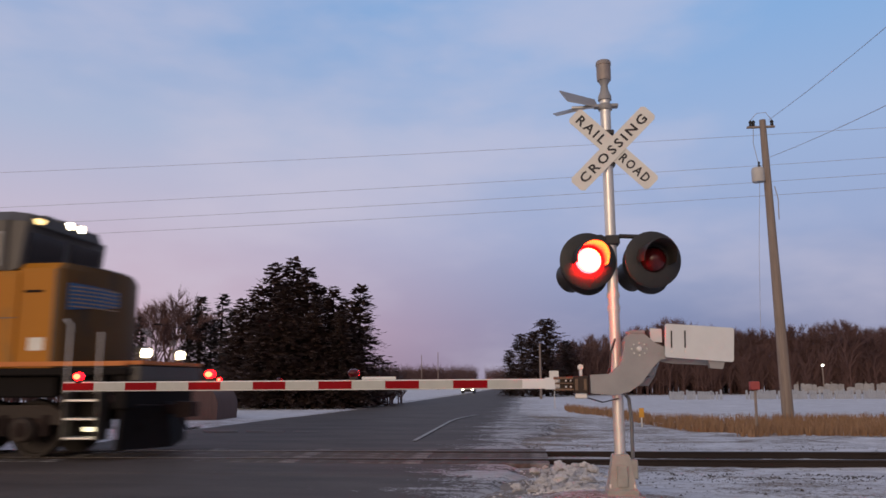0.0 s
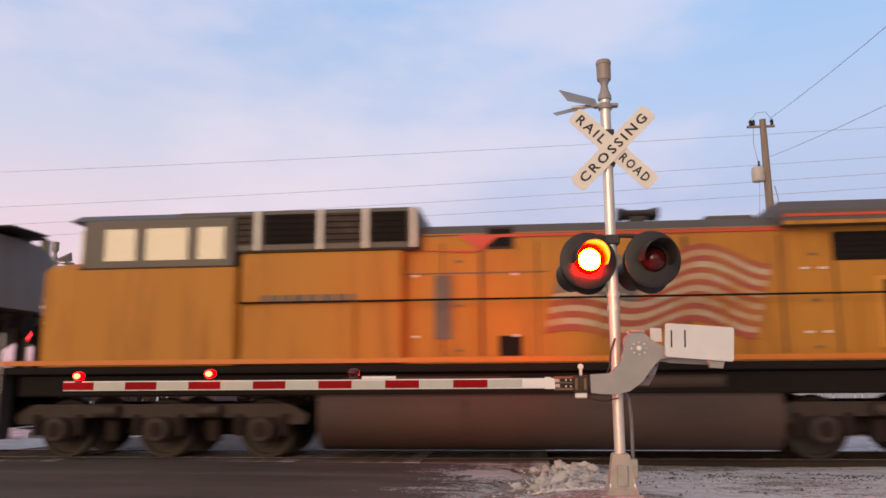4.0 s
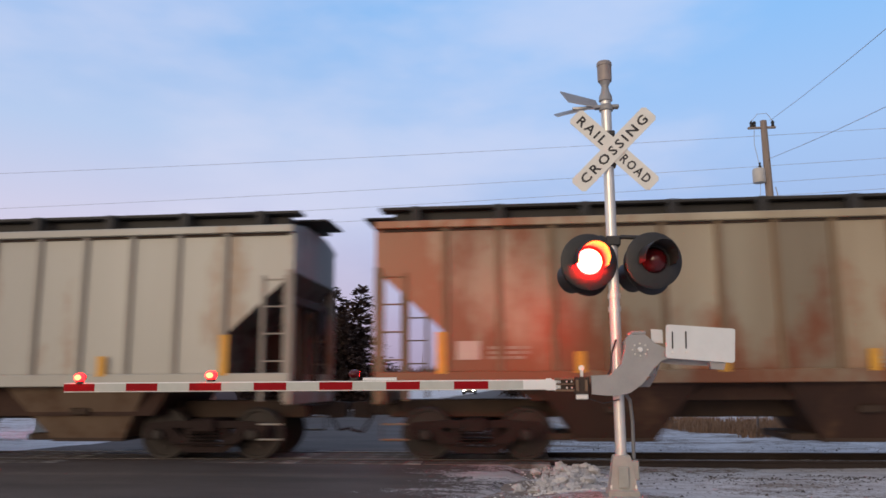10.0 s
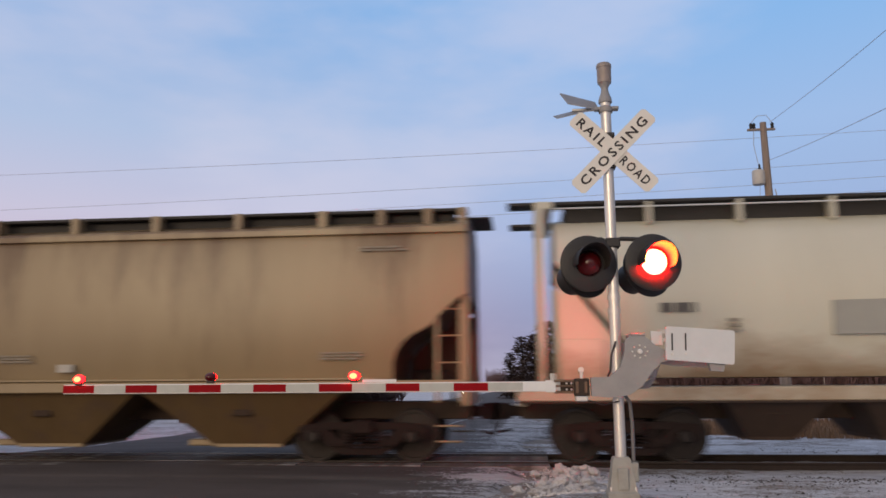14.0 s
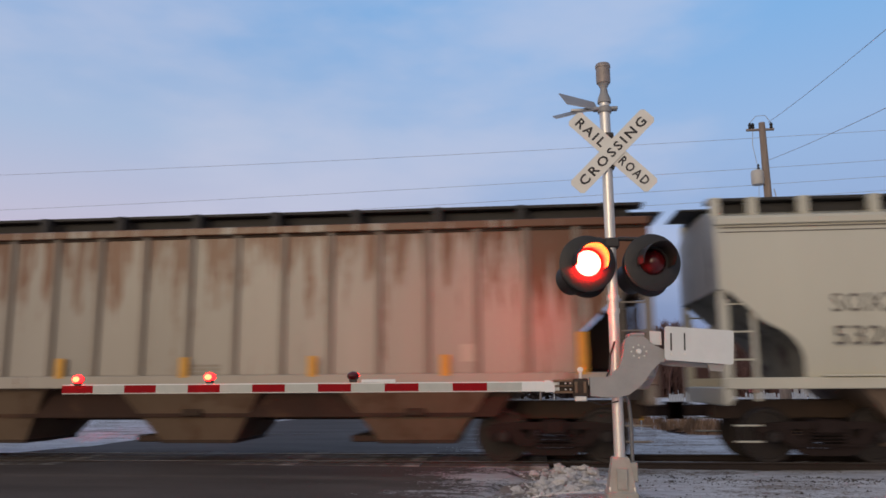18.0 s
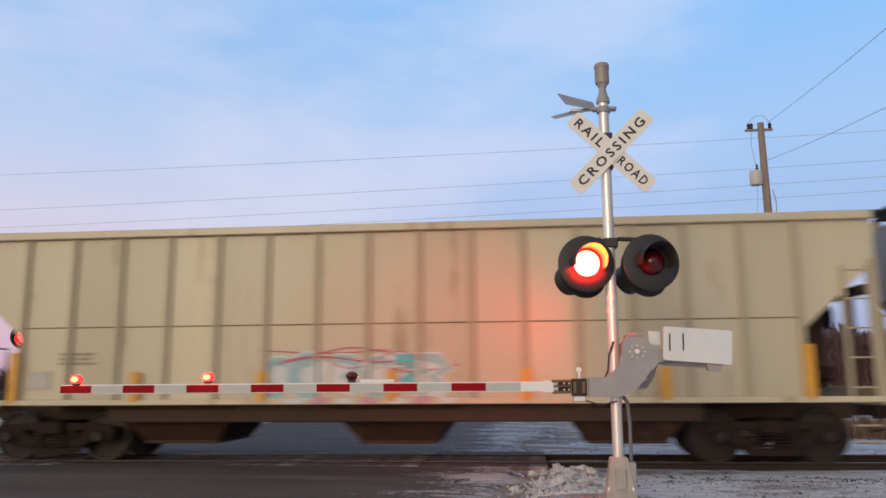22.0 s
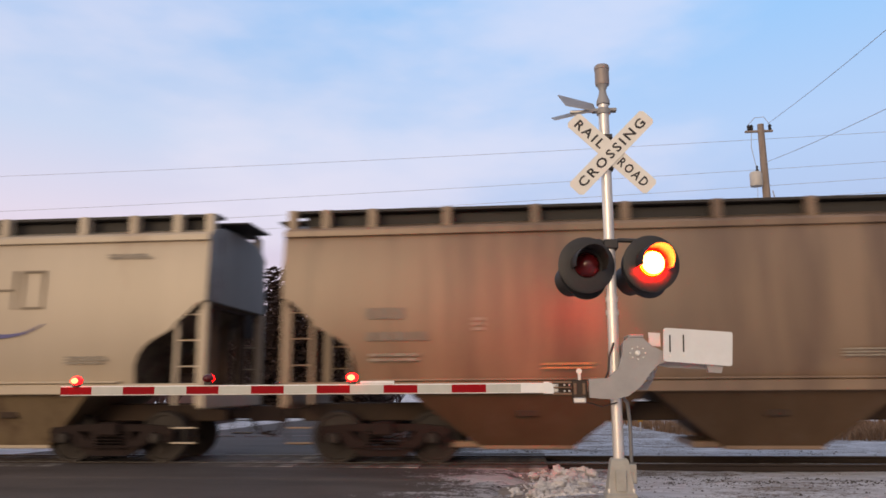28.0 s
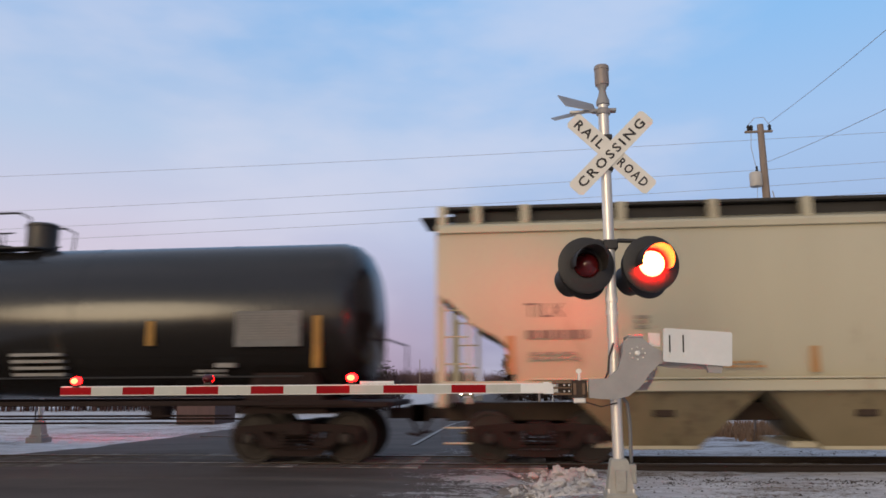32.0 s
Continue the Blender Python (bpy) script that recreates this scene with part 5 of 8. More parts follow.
def scribble(car, x0, x1, z0, z1, y, mat, count, seed, w=0.03):
    """Loose looping lines of spray paint."""
    rnd = random.Random(seed)
    for i in range(count):
        a, b, ph = rnd.uniform(x0, x0 + 0.3 * (x1 - x0)), rnd.uniform(x0 + 0.6 * (x1 - x0), x1), rnd.uniform(0, 6)
        lv, am, fr = rnd.uniform(z0, z1), rnd.uniform(0.1, 0.45) * (z1 - z0), rnd.uniform(3, 9)
        stroke(car, [(a + (b - a) * j / 11, lv + am * math.sin(ph + fr * j / 11) + 0.15 * (z1 - z0) * j / 11) for j in range(12)], w * rnd.uniform(0.6, 1.4), y - 0.001 * i, mat)


# body tones, stain, its share, the size and stretch of the stains, and what else the surface takes
PAINTS = {
    "olive": ((0.455, 0.405, 0.27), (0.39, 0.343, 0.222), (0.28, 0.205, 0.11), 0.13, 1.1, (1.4, 1.4, 0.22), {}),
    "beige": ((0.55, 0.485, 0.345), (0.46, 0.40, 0.28), (0.30, 0.22, 0.13), 0.26, 1.1, (1.5, 1.5, 0.25), {"vary": 0.16}),
    "rusty_cream": ((0.41, 0.35, 0.245), (0.225, 0.165, 0.10), (0.25, 0.078, 0.026), 0.42, 1.25, (1.0, 1.0, 0.42), {"run": (1.5, 3.1, 0.14, -0.07), "ends": (16.65, 4.6, 0.29), "vary": 0.34, "soft3": 0.09}),
    "grey_white": ((0.42, 0.41, 0.375), (0.345, 0.333, 0.298), (0.25, 0.125, 0.055), 0.19, 0.9, (1.2, 1.2, 0.35), {"vary": 0.14, "soft3": 0.09}),
    "pale_grey": ((0.65, 0.625, 0.51), (0.57, 0.545, 0.435), (0.36, 0.27, 0.18), 0.17, 0.8, (0.5, 0.5, 1.0), {"run": (1.4, 2.5, 0.20, -0.08), "soft3": 0.14}),
    "brown_tan": ((0.325, 0.245, 0.142), (0.24, 0.175, 0.098), (0.14, 0.085, 0.045), 0.36, 1.1, (0.9, 0.9, 0.16), {"run": (2.4, 4.2, -0.05, 0.07), "soft3": 0.09}),
    "cream": ((0.575, 0.55, 0.455), (0.505, 0.48, 0.392), (0.37, 0.30, 0.20), 0.16, 0.8, (0.8, 0.8, 0.6), {}),
    "rust_streak": ((0.375, 0.34, 0.295), (0.30, 0.265, 0.22), (0.155, 0.056, 0.022), 0.54, 1.6, (3.2, 3.2, 0.36), {"run": (2.3, 4.15, -0.13, 0.115), "ends": (16.47, 3.2, 0.15), "vary": 0.14, "soft3": 0.05}),
    "dirty_cream": ((0.52, 0.47, 0.38), (0.41, 0.36, 0.285), (0.30, 0.24, 0.165), 0.22, 0.8, (1.0, 1.0, 0.14), {"soft3": 0.1}),
    "brown": ((0.275, 0.188, 0.122), (0.165, 0.110, 0.075), (0.095, 0.058, 0.042), 0.32, 0.8, (0.9, 0.9, 0.07), {"soft3": 0.12}),
    "tan": ((0.47, 0.39, 0.295), (0.385, 0.315, 0.235), (0.26, 0.175, 0.12), 0.20, 0.9, (1.0, 1.0, 0.18), {"soft3": 0.1}),
    "straw": ((0.52, 0.475, 0.35), (0.455, 0.41, 0.295), (0.30, 0.23, 0.15), 0.10, 0.9, (1.0, 1.0, 0.2), {}),
}


def paint(key):
    c1, c2, c3, a, sc, st, more = PAINTS[key]
    return surface("car_paint_" + key, c1, c2, 0.36, 0, 0.8, 0.5, 0.04, 30, (1.3, 1.3, 0.16), 0.5, c3, a, sc, st, **more)


def rib_paint(key):
    c1, c2, c3, a, sc, st, more = PAINTS[key]
    return surface("rib_" + key, tuple(v * 0.92 for v in c2), tuple((v + w) * 0.45 for v, w in zip(c2, c3)), 0.6, 0, 1.2, 0.5, 0.08, 30, (1, 1, 0.3), 0.35, c3, 0.36, 1.2, (1, 1, 0.3))


def end_paint(key):
    """The end sheets: body tone greyed and darkened for their shade, with dirt."""
    c1, c2, c3, a, sc, st, more = PAINTS[key]
    grey = sum(c2) / 3
    return surface("end_" + key, tuple(grey * k for k in (0.94, 0.96, 0.97)), tuple(grey * k for k in (0.68, 0.66, 0.65)), 0.6, 0, 1.6, 0.5, 0.1, 30, (1, 1, 0.4), 0.4, (0.07, 0.055, 0.05), 0.30, 1.3, (1, 1, 0.4))


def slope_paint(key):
    """The slope sheets above the trucks, their shade put into darkened, dirty paint."""
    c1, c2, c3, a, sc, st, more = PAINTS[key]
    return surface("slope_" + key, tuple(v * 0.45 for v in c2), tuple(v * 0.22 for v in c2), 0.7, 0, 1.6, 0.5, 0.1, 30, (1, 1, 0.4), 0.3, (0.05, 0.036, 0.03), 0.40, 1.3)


# Body tone darkened and browned for the bays below the sides.
def lower_paint(key):
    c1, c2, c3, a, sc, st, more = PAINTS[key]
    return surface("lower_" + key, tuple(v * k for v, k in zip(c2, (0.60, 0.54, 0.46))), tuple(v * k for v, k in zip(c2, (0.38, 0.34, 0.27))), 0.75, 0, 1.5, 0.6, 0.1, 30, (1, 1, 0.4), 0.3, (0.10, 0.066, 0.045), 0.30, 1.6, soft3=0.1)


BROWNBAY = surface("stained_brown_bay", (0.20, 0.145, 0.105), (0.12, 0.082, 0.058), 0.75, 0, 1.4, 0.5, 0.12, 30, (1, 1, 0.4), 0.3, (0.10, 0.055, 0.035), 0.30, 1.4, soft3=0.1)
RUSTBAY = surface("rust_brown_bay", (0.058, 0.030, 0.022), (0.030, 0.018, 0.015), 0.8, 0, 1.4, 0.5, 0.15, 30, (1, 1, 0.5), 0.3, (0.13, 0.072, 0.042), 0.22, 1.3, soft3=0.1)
SMALLMARK = surface("faded_small_marking", (0.27, 0.235, 0.185), (0.33, 0.29, 0.23), 0.7, 0, 4, 0.5, 0)
MARK = surface("faded_dark_marking", (0.11, 0.10, 0.09), (0.17, 0.15, 0.13), 0.7, 0, 4, 0.5, 0)
WORNMARK = surface("worn_dark_marking", (0.19, 0.165, 0.135), (0.25, 0.215, 0.17), 0.7, 0, 5, 0.5, 0)
ORANGEMARK = surface("faded_orange_marking", (0.45, 0.23, 0.08), (0.36, 0.2, 0.09), 0.6, 0, 4, 0.5, 0)
DULLWHITE = surface("dirty_white_placard", (0.5, 0.48, 0.43), (0.38, 0.36, 0.32), 0.6, 0, 6)
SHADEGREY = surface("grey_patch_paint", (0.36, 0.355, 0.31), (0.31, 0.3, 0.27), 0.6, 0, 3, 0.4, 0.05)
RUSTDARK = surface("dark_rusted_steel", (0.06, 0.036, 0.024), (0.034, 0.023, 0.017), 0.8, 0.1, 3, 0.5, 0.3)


def hull(L, sec, cut, roof, inset=0.0):
    """A body with a cross section of (half width, height) and a lower edge that rises toward both ends by cut(u)."""
    zs, ys = [z for _, z in sec], [y for y, _ in sec]
    us = sorted({u for u, _ in cut})
    xs = [-inset - u for u in us] + [-L + inset + u for u in reversed(us)]
    low = [z for _, z in sorted(cut)] + [z for _, z in sorted(cut, reverse=True)]
    rings = []
    for x, zb in zip(xs, low):
        left = []
        for y, z in sec:
            if z < zb:
                y, z = float(np.interp(zb, zs, ys)), zb
            left.append((x, -y, z))
        right = [(x, -y, z) for _, y, z in reversed(left)]
        mid = [(x, -a, b) for a, b in roof] + [(x, a, b) for a, b in reversed(roof)]
        rings.append(left + mid + right)
    s = Shape().loft(rings)
    n = len(rings[0])
    # the slope sheets below the body take a paint darkened for shade and dirt
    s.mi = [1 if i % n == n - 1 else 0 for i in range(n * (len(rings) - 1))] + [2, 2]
    return s


SMOOTH_SEC = [(1.46, 1.43), (1.54, 1.75), (1.60, 2.3), (1.615, 2.9), (1.59, 3.5), (1.55, 3.9), (1.52, 4.08)]
SMOOTH_ROOF = [(1.46, 4.20), (0.95, 4.36), (0.3, 4.40)]
FLAT_SEC = [(1.50, 1.03), (1.50, 1.8), (1.50, 2.6), (1.50, 3.4), (1.50, 4.15)]
FLAT_ROOF = [(1.44, 4.22), (0.9, 4.32), (0.3, 4.34)]


def running_boards(car, L, posts, top, mat, z_eave=4.2):
    s = Shape()
    for y in (-1, 1):
        s.box(-L + 0.02, -0.02, min(y * 0.80, y * 1.20), max(y * 0.80, y * 1.20), top - 0.05, top)
    part("running_board", s, BOARD, car, "dark grated running board")
    # the dark hatch box also fills in the shade below the running boards
    part("hatch_trough", Shape().rbox(-L + 0.25, -0.25, -1.02, 1.02, 4.28, top - 0.055, 0.03), BOARD, car, "dark roof hatches, widened to fill in the shade below the boards")
    for x in posts:
        for y in (-1, 1):
            part("roof_post", Shape().rbox(x - 0.075, x + 0.075, min(y * 1.19, y * 1.40), max(y * 1.19, y * 1.40), z_eave - 0.02, top - 0.03, 0.01), mat, car)
    for e, sg in ((0.0, 1), (-L, -1)):
        part("end_walkway", Shape().rbox(min(e - sg * 0.3, e + sg * 0.40), max(e - sg * 0.3, e + sg * 0.40), -0.60, 0.60, top - 0.095, top - 0.055, 0.01), BOARD, car, "dark end walkway")


def end_gear(car, L, mat, zpost, style):
    for e, sg in ((0.0, 1), (-L, -1)):
        x = e - sg * 0.05
        for y in (-1.5, 1.5):
            part("corner_post", Shape().rbox(x - 0.06, x + 0.06, y - 0.05, y + 0.05, 1.0, zpost, 0.01), mat, car)
            ladder(car, e - sg * 0.55, y, 1.05, zpost - 0.1 if style == "flat" else min(zpost, 2.75), mat, 0.42, -sg)
            step = part("sill_step", Shape().pipe([(e - sg * 0.13, y, 1.05), (e - sg * 0.13, y, 0.38), (e - sg * 0.57, y, 0.38), (e - sg * 0.57, y, 1.05)], 0.015, 4), RUSTDARK, car)
            for z in (0.66, 0.40):
                part("tread", Shape().rbox(min(e - sg * 0.13, e - sg * 0.57), max(e - sg * 0.13, e - sg * 0.57), y - 0.03, y + 0.03, z - 0.014, z + 0.014, 0.004), mat, step)
        part("end_sill", Shape().rbox(min(e, e - sg * 0.16), max(e, e - sg * 0.16), -1.5, 1.5, 0.98, 1.28, 0.02), mat, car)
        for y in (-0.75, 0.75) if sg > 0 else ():
            a = Shape()
            a.prism([(e - sg * 0.12, 1.25), (e - sg * 0.24, 1.25), (e - sg * 0.24, 2.9), (e - sg * 0.12, 2.9)], y - 0.06, y + 0.06)
            part("end_brace", a, RUSTDARK, car)
        if sg > 0:
            part("end_beam", Shape().rbox(e - 0.26, e - 0.10, -1.45, 1.45, 2.82, 2.98, 0.02), RUSTDARK, car)
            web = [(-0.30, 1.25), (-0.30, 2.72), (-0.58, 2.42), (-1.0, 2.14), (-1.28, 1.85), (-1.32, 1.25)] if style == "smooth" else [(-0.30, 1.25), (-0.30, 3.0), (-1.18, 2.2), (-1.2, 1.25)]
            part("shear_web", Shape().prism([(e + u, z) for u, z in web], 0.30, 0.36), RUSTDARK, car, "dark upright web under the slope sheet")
        coupler(car, e, sg)
    # hand brake and valves at the leading end
    part("brake_wheel", Shape().lathe([(0.20, -0.04), (0.26, -0.04), (0.26, -0.01), (0.20, -0.01)], (0.0, 0.7, 2.6), "x", 18), DARKSTEEL, car)
    part("brake_cylinder", Shape().rod((-1.1, -0.35, 1.5), (-0.45, -0.35, 1.5), 0.14, n=12), DARKSTEEL, car, smooth=40)


def bay(car, x, wt, wb, z1, z0, mat, gate_mat, gate=-1, depth=0.85):
    s = Shape()
    s.loft([[(x - wt / 2, -1.42, z1), (x + wt / 2, -1.42, z1), (x + wt / 2, 1.42, z1), (x - wt / 2, 1.42, z1)],
            [(x - wb / 2, -depth, z0), (x + wb / 2, -depth, z0), (x + wb / 2, depth, z0), (x - wb / 2, depth, z0)]])
    b = part("hopper_bay", s, mat, car, "sloped steel hopper bay")
    part("bay_lip", Shape().rbox(x - wb / 2 - 0.03, x + wb / 2 + 0.03, -depth - 0.03, depth + 0.03, z0 - 0.02, z0 + 0.05, 0.01), gate_mat, b)
    part("vibrator_bracket", Shape().rbox(x - 0.18, x + 0.18, -1.24, -1.0, 0.82, 0.95, 0.02), RUSTDARK, b)
    if gate:
        part("outlet_gate", Shape().rbox(x + gate * (wb / 2 + 0.08), x + gate * (wb / 2 + 0.52), -depth + 0.05, depth - 0.05, z0, z0 + 0.12, 0.02), gate_mat, b, "pale outlet gate box")


def underframe(car, L, z0=0.72, z1=1.05):
    part("centre_sill", Shape().rbox(-L + 0.05, -0.05, -0.3, 0.3, z0, z1, 0.02), RUSTDARK, car, "dark rusted centre sill")


def stripes(car, xs, z0, z1, mat=YELLOWSTRIPE, y=-1.57, w=0.13):
    for x in xs:
        part("reflective_stripe", Shape().box(x - w / 2, x + w / 2, y - 0.02, y + 0.05, z0, z1), mat, car)


def smooth_hopper(front, L, key, label, bays=4, stripe_mat=ORANGEMARK, top=4.60, post_step=1.585, stripe_from=(-3.3, 2.69), mark_rows=True, gate_mat=None, mark_text=None, bay_mat=None):
    c = railcar("hopper_car", front, label, "hopper car")
    p, g = paint(key), lower_paint(key)
    cut = [(0, 2.92), (0.16, 2.86), (0.55, 2.51), (0.63, 2.41), (0.78, 2.32), (1.0, 2.21), (1.15, 2.09), (1.26, 1.94), (1.32, 1.76), (1.34, 1.44), (2.0, 1.43)]
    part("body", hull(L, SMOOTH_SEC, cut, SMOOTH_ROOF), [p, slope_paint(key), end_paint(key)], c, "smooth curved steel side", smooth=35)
    for y in (-1, 1):
        part("top_chord", Shape().rbox(-L, 0, min(y * 1.50, y * 1.59), max(y * 1.50, y * 1.59), 4.03, 4.15, 0.012), p, c)
        part("side_sill", Shape().rbox(-L, 0, min(y * 1.44, y * 1.57), max(y * 1.44, y * 1.57), 1.25, 1.44, 0.015), p, c)
        part("sill_flange", Shape().rbox(-L + 1.6, -1.6, min(y * 1.44, y * 1.60), max(y * 1.44, y * 1.60), 1.45, 1.485, 0.006), p, c)
    n = int((L - 5.0) / post_step)
    mid = [-L / 2 + (i - n / 2) * post_step for i in range(n + 1)]
    posts = [-0.09, -0.72, -1.58] + [x for x in mid if -L + 2.2 < x < -2.2] + [-L + 1.58, -L + 0.72, -L + 0.09]
    running_boards(c, L, posts, top, p)
    underframe(c, L)
    pitch = (L - 4.4) / bays
    for i in range(bays):
        x = -2.2 - pitch * (i + 0.5)
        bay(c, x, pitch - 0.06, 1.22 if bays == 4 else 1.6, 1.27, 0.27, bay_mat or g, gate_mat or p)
    end_gear(c, L, p, 2.9, "smooth")
    for x in (-1.95, -L + 1.75):
        truck(c, x)
    if stripe_mat:
        stripes(c, [stripe_from[0] - stripe_from[1] * i for i in range(5)], 1.55, 1.98, stripe_mat)
        stripes(c, [-L + 1.28, -1.20], 1.55, 2.45, stripe_mat)
    if mark_rows:
        if mark_text:
            letters("car_marking", mark_text[0], 0.24, MARK, c, facing(-L + 1.87, -1.613, 2.64), 0.003, 0.66)
        else:
            bars(c, -L + 1.55, 2.62, 0.65, 0.20, 1, WORNMARK)
        if mark_text and mark_text[1]:
            letters("car_marking", mark_text[1], 0.21, MARK, c, facing(-L + 2.07, -1.603, 2.22), 0.003, 1.06)
        else:
            bars(c, -L + 1.55, 2.22, 1.05, 0.15, 1, WORNMARK)
        bars(c, -L + 1.6, 1.90, 0.85, 0.05, 2, MARK)
        bars(c, -L + 3.4, 2.5, 0.22, 0.05, 3, MARK)
    bars(c, -L / 2 + 1.0, 1.92, 0.9, 0.03, 3, MARK)
    bars(c, -2.6, 1.92, 0.8, 0.03, 3, MARK)
    bars(c, -L + 4.6, 1.72, 0.9, 0.04, 2, ORANGEMARK)
    bars(c, -1.9, 3.78, 0.9, 0.03, 2, MARK)
    part("placard", Shape().box(-L / 2 + 2.4, -L / 2 + 2.7, -1.63, -1.58, 1.62, 1.76), DULLWHITE, c)
    return c


def ribbed_hopper(front, L, key, label, deep, boards, ribs=0.925, dark=False, filled=None):
    """Flat sides with upright ribs. deep: a deep side sill; boards: roof running boards."""
    c = railcar("ribbed_hopper_car", front, label, "hopper car")
    p, g = paint(key), lower_paint(key)
    zl = 1.03 if deep else 1.45
    cut = [(0, 3.36), (1.20, 2.26), (1.24, zl), (2.0, zl)]
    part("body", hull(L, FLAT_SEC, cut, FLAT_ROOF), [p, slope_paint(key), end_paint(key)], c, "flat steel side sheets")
    n = round((L - 2.5) / ribs)
    for i in range(n + 1):
        x = -1.26 - (L - 2.52) * i / n
        put("side_rib", "side_rib_%s_%d" % (key, deep), c, pose(x, -1.5, 0), lambda: Shape().loft([[(-0.062, 0.01, z), (-0.038, -0.075, z), (0.038, -0.075, z), (0.062, 0.01, z)] for z in (zl + 0.02, 4.10)]), rib_paint(key))
        put("side_rib", "side_rib_%s_%d" % (key, deep), c, pose(x, 1.5, 0, 0, 0, 180))
        if i < n:
            xe = x - (L - 2.52) / n
            part("side_sheet", Shape().rbox(xe + 0.02, x - 0.02, -1.507, -1.47, zl + 0.11, 4.07, 0.004), p, c)
    for y in (-1, 1):
        part("top_chord", Shape().rbox(-L, 0, min(y * 1.48, y * 1.61), max(y * 1.48, y * 1.61), 4.08, 4.22, 0.015), p, c)
        part("side_sill", Shape().rbox(-L, 0, min(y * 1.46, y * 1.60), max(y * 1.46, y * 1.60), zl - (0.0 if deep else 0.12), zl + 0.10, 0.015), p, c)
        if not deep:
            # the strip paints in the chord's shade along with the rust line
            part("rust_seam", Shape().rbox(-L + 0.1, -0.1, min(y * 1.49, y * 1.535), max(y * 1.49, y * 1.535), 4.035, 4.078, 0.004), RUSTDARK, c, "dark line of rust and painted shade under the top chord")
        if deep:
            part("weld_seam", Shape().rbox(-L + 1.3, -1.3, min(y * 1.49, y * 1.515), max(y * 1.49, y * 1.515), 2.42, 2.445, 0.004), g, c)
            part("sill_beam", Shape().rbox(-L + 2.9, -2.9, min(y * 1.15, y * 1.35), max(y * 1.15, y * 1.35), 0.72, 1.04, 0.02), RUSTDARK, c)
    if boards:
        running_boards(c, L, [-0.7 - (L - 1.4) * i / 10 for i in range(11)], 4.56, BOARD, 4.24)
    else:
        part("hatch_trough", Shape().rbox(-L + 0.8, -0.8, -0.5, 0.5, 4.30, 4.44, 0.03), BOARD, c)
        part("end_walkway", Shape().rbox(-0.9, 0.35, -1.1, 1.1, 4.28, 4.33, 0.01), BOARD, c)
        part("end_walkway", Shape().rbox(-L - 0.35, -L + 0.9, -1.1, 1.1, 4.28, 4.33, 0.01), BOARD, c)
    underframe(c, L)
    if filled:
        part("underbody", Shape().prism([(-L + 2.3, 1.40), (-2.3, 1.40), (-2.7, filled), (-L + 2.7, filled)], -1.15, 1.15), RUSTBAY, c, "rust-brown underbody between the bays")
    pitch = (L - 4.2) / 3
    for i in range(3):
        x = -2.1 - pitch * (i + 0.5)
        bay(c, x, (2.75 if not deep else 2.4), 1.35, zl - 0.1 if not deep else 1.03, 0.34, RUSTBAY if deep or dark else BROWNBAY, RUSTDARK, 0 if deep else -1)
    end_gear(c, L, rib_paint(key), 3.4, "flat")
    for x in (-1.72, -L + 1.72):
        truck(c, x)
    xs = [-1.2, -L + 1.2] + [-1.2 - (L - 2.4) * k / 6 for k in range(1, 6)]
    for k, x in enumerate(xs):
        zt = (1.98 if k < 2 else 1.62) + (0.25 if not deep else 0)
        part("reflective_stripe", Shape().box(x - 0.10, x + 0.06, -1.612, -1.58, zl + 0.06, zt), YELLOWSTRIPE, c)
    bars(c, -L + 2.0, 1.95, 0.7, 0.05, 3, MARK, -1.518)
    bars(c, -L / 2, 1.72, 0.6, 0.04, 3, MARK, -1.515)
    part("placard", Shape().box(-L + 1.45, -L + 1.85, -1.53, -1.49, zl + 0.3, zl + 0.62), DULLWHITE, c)
    return c


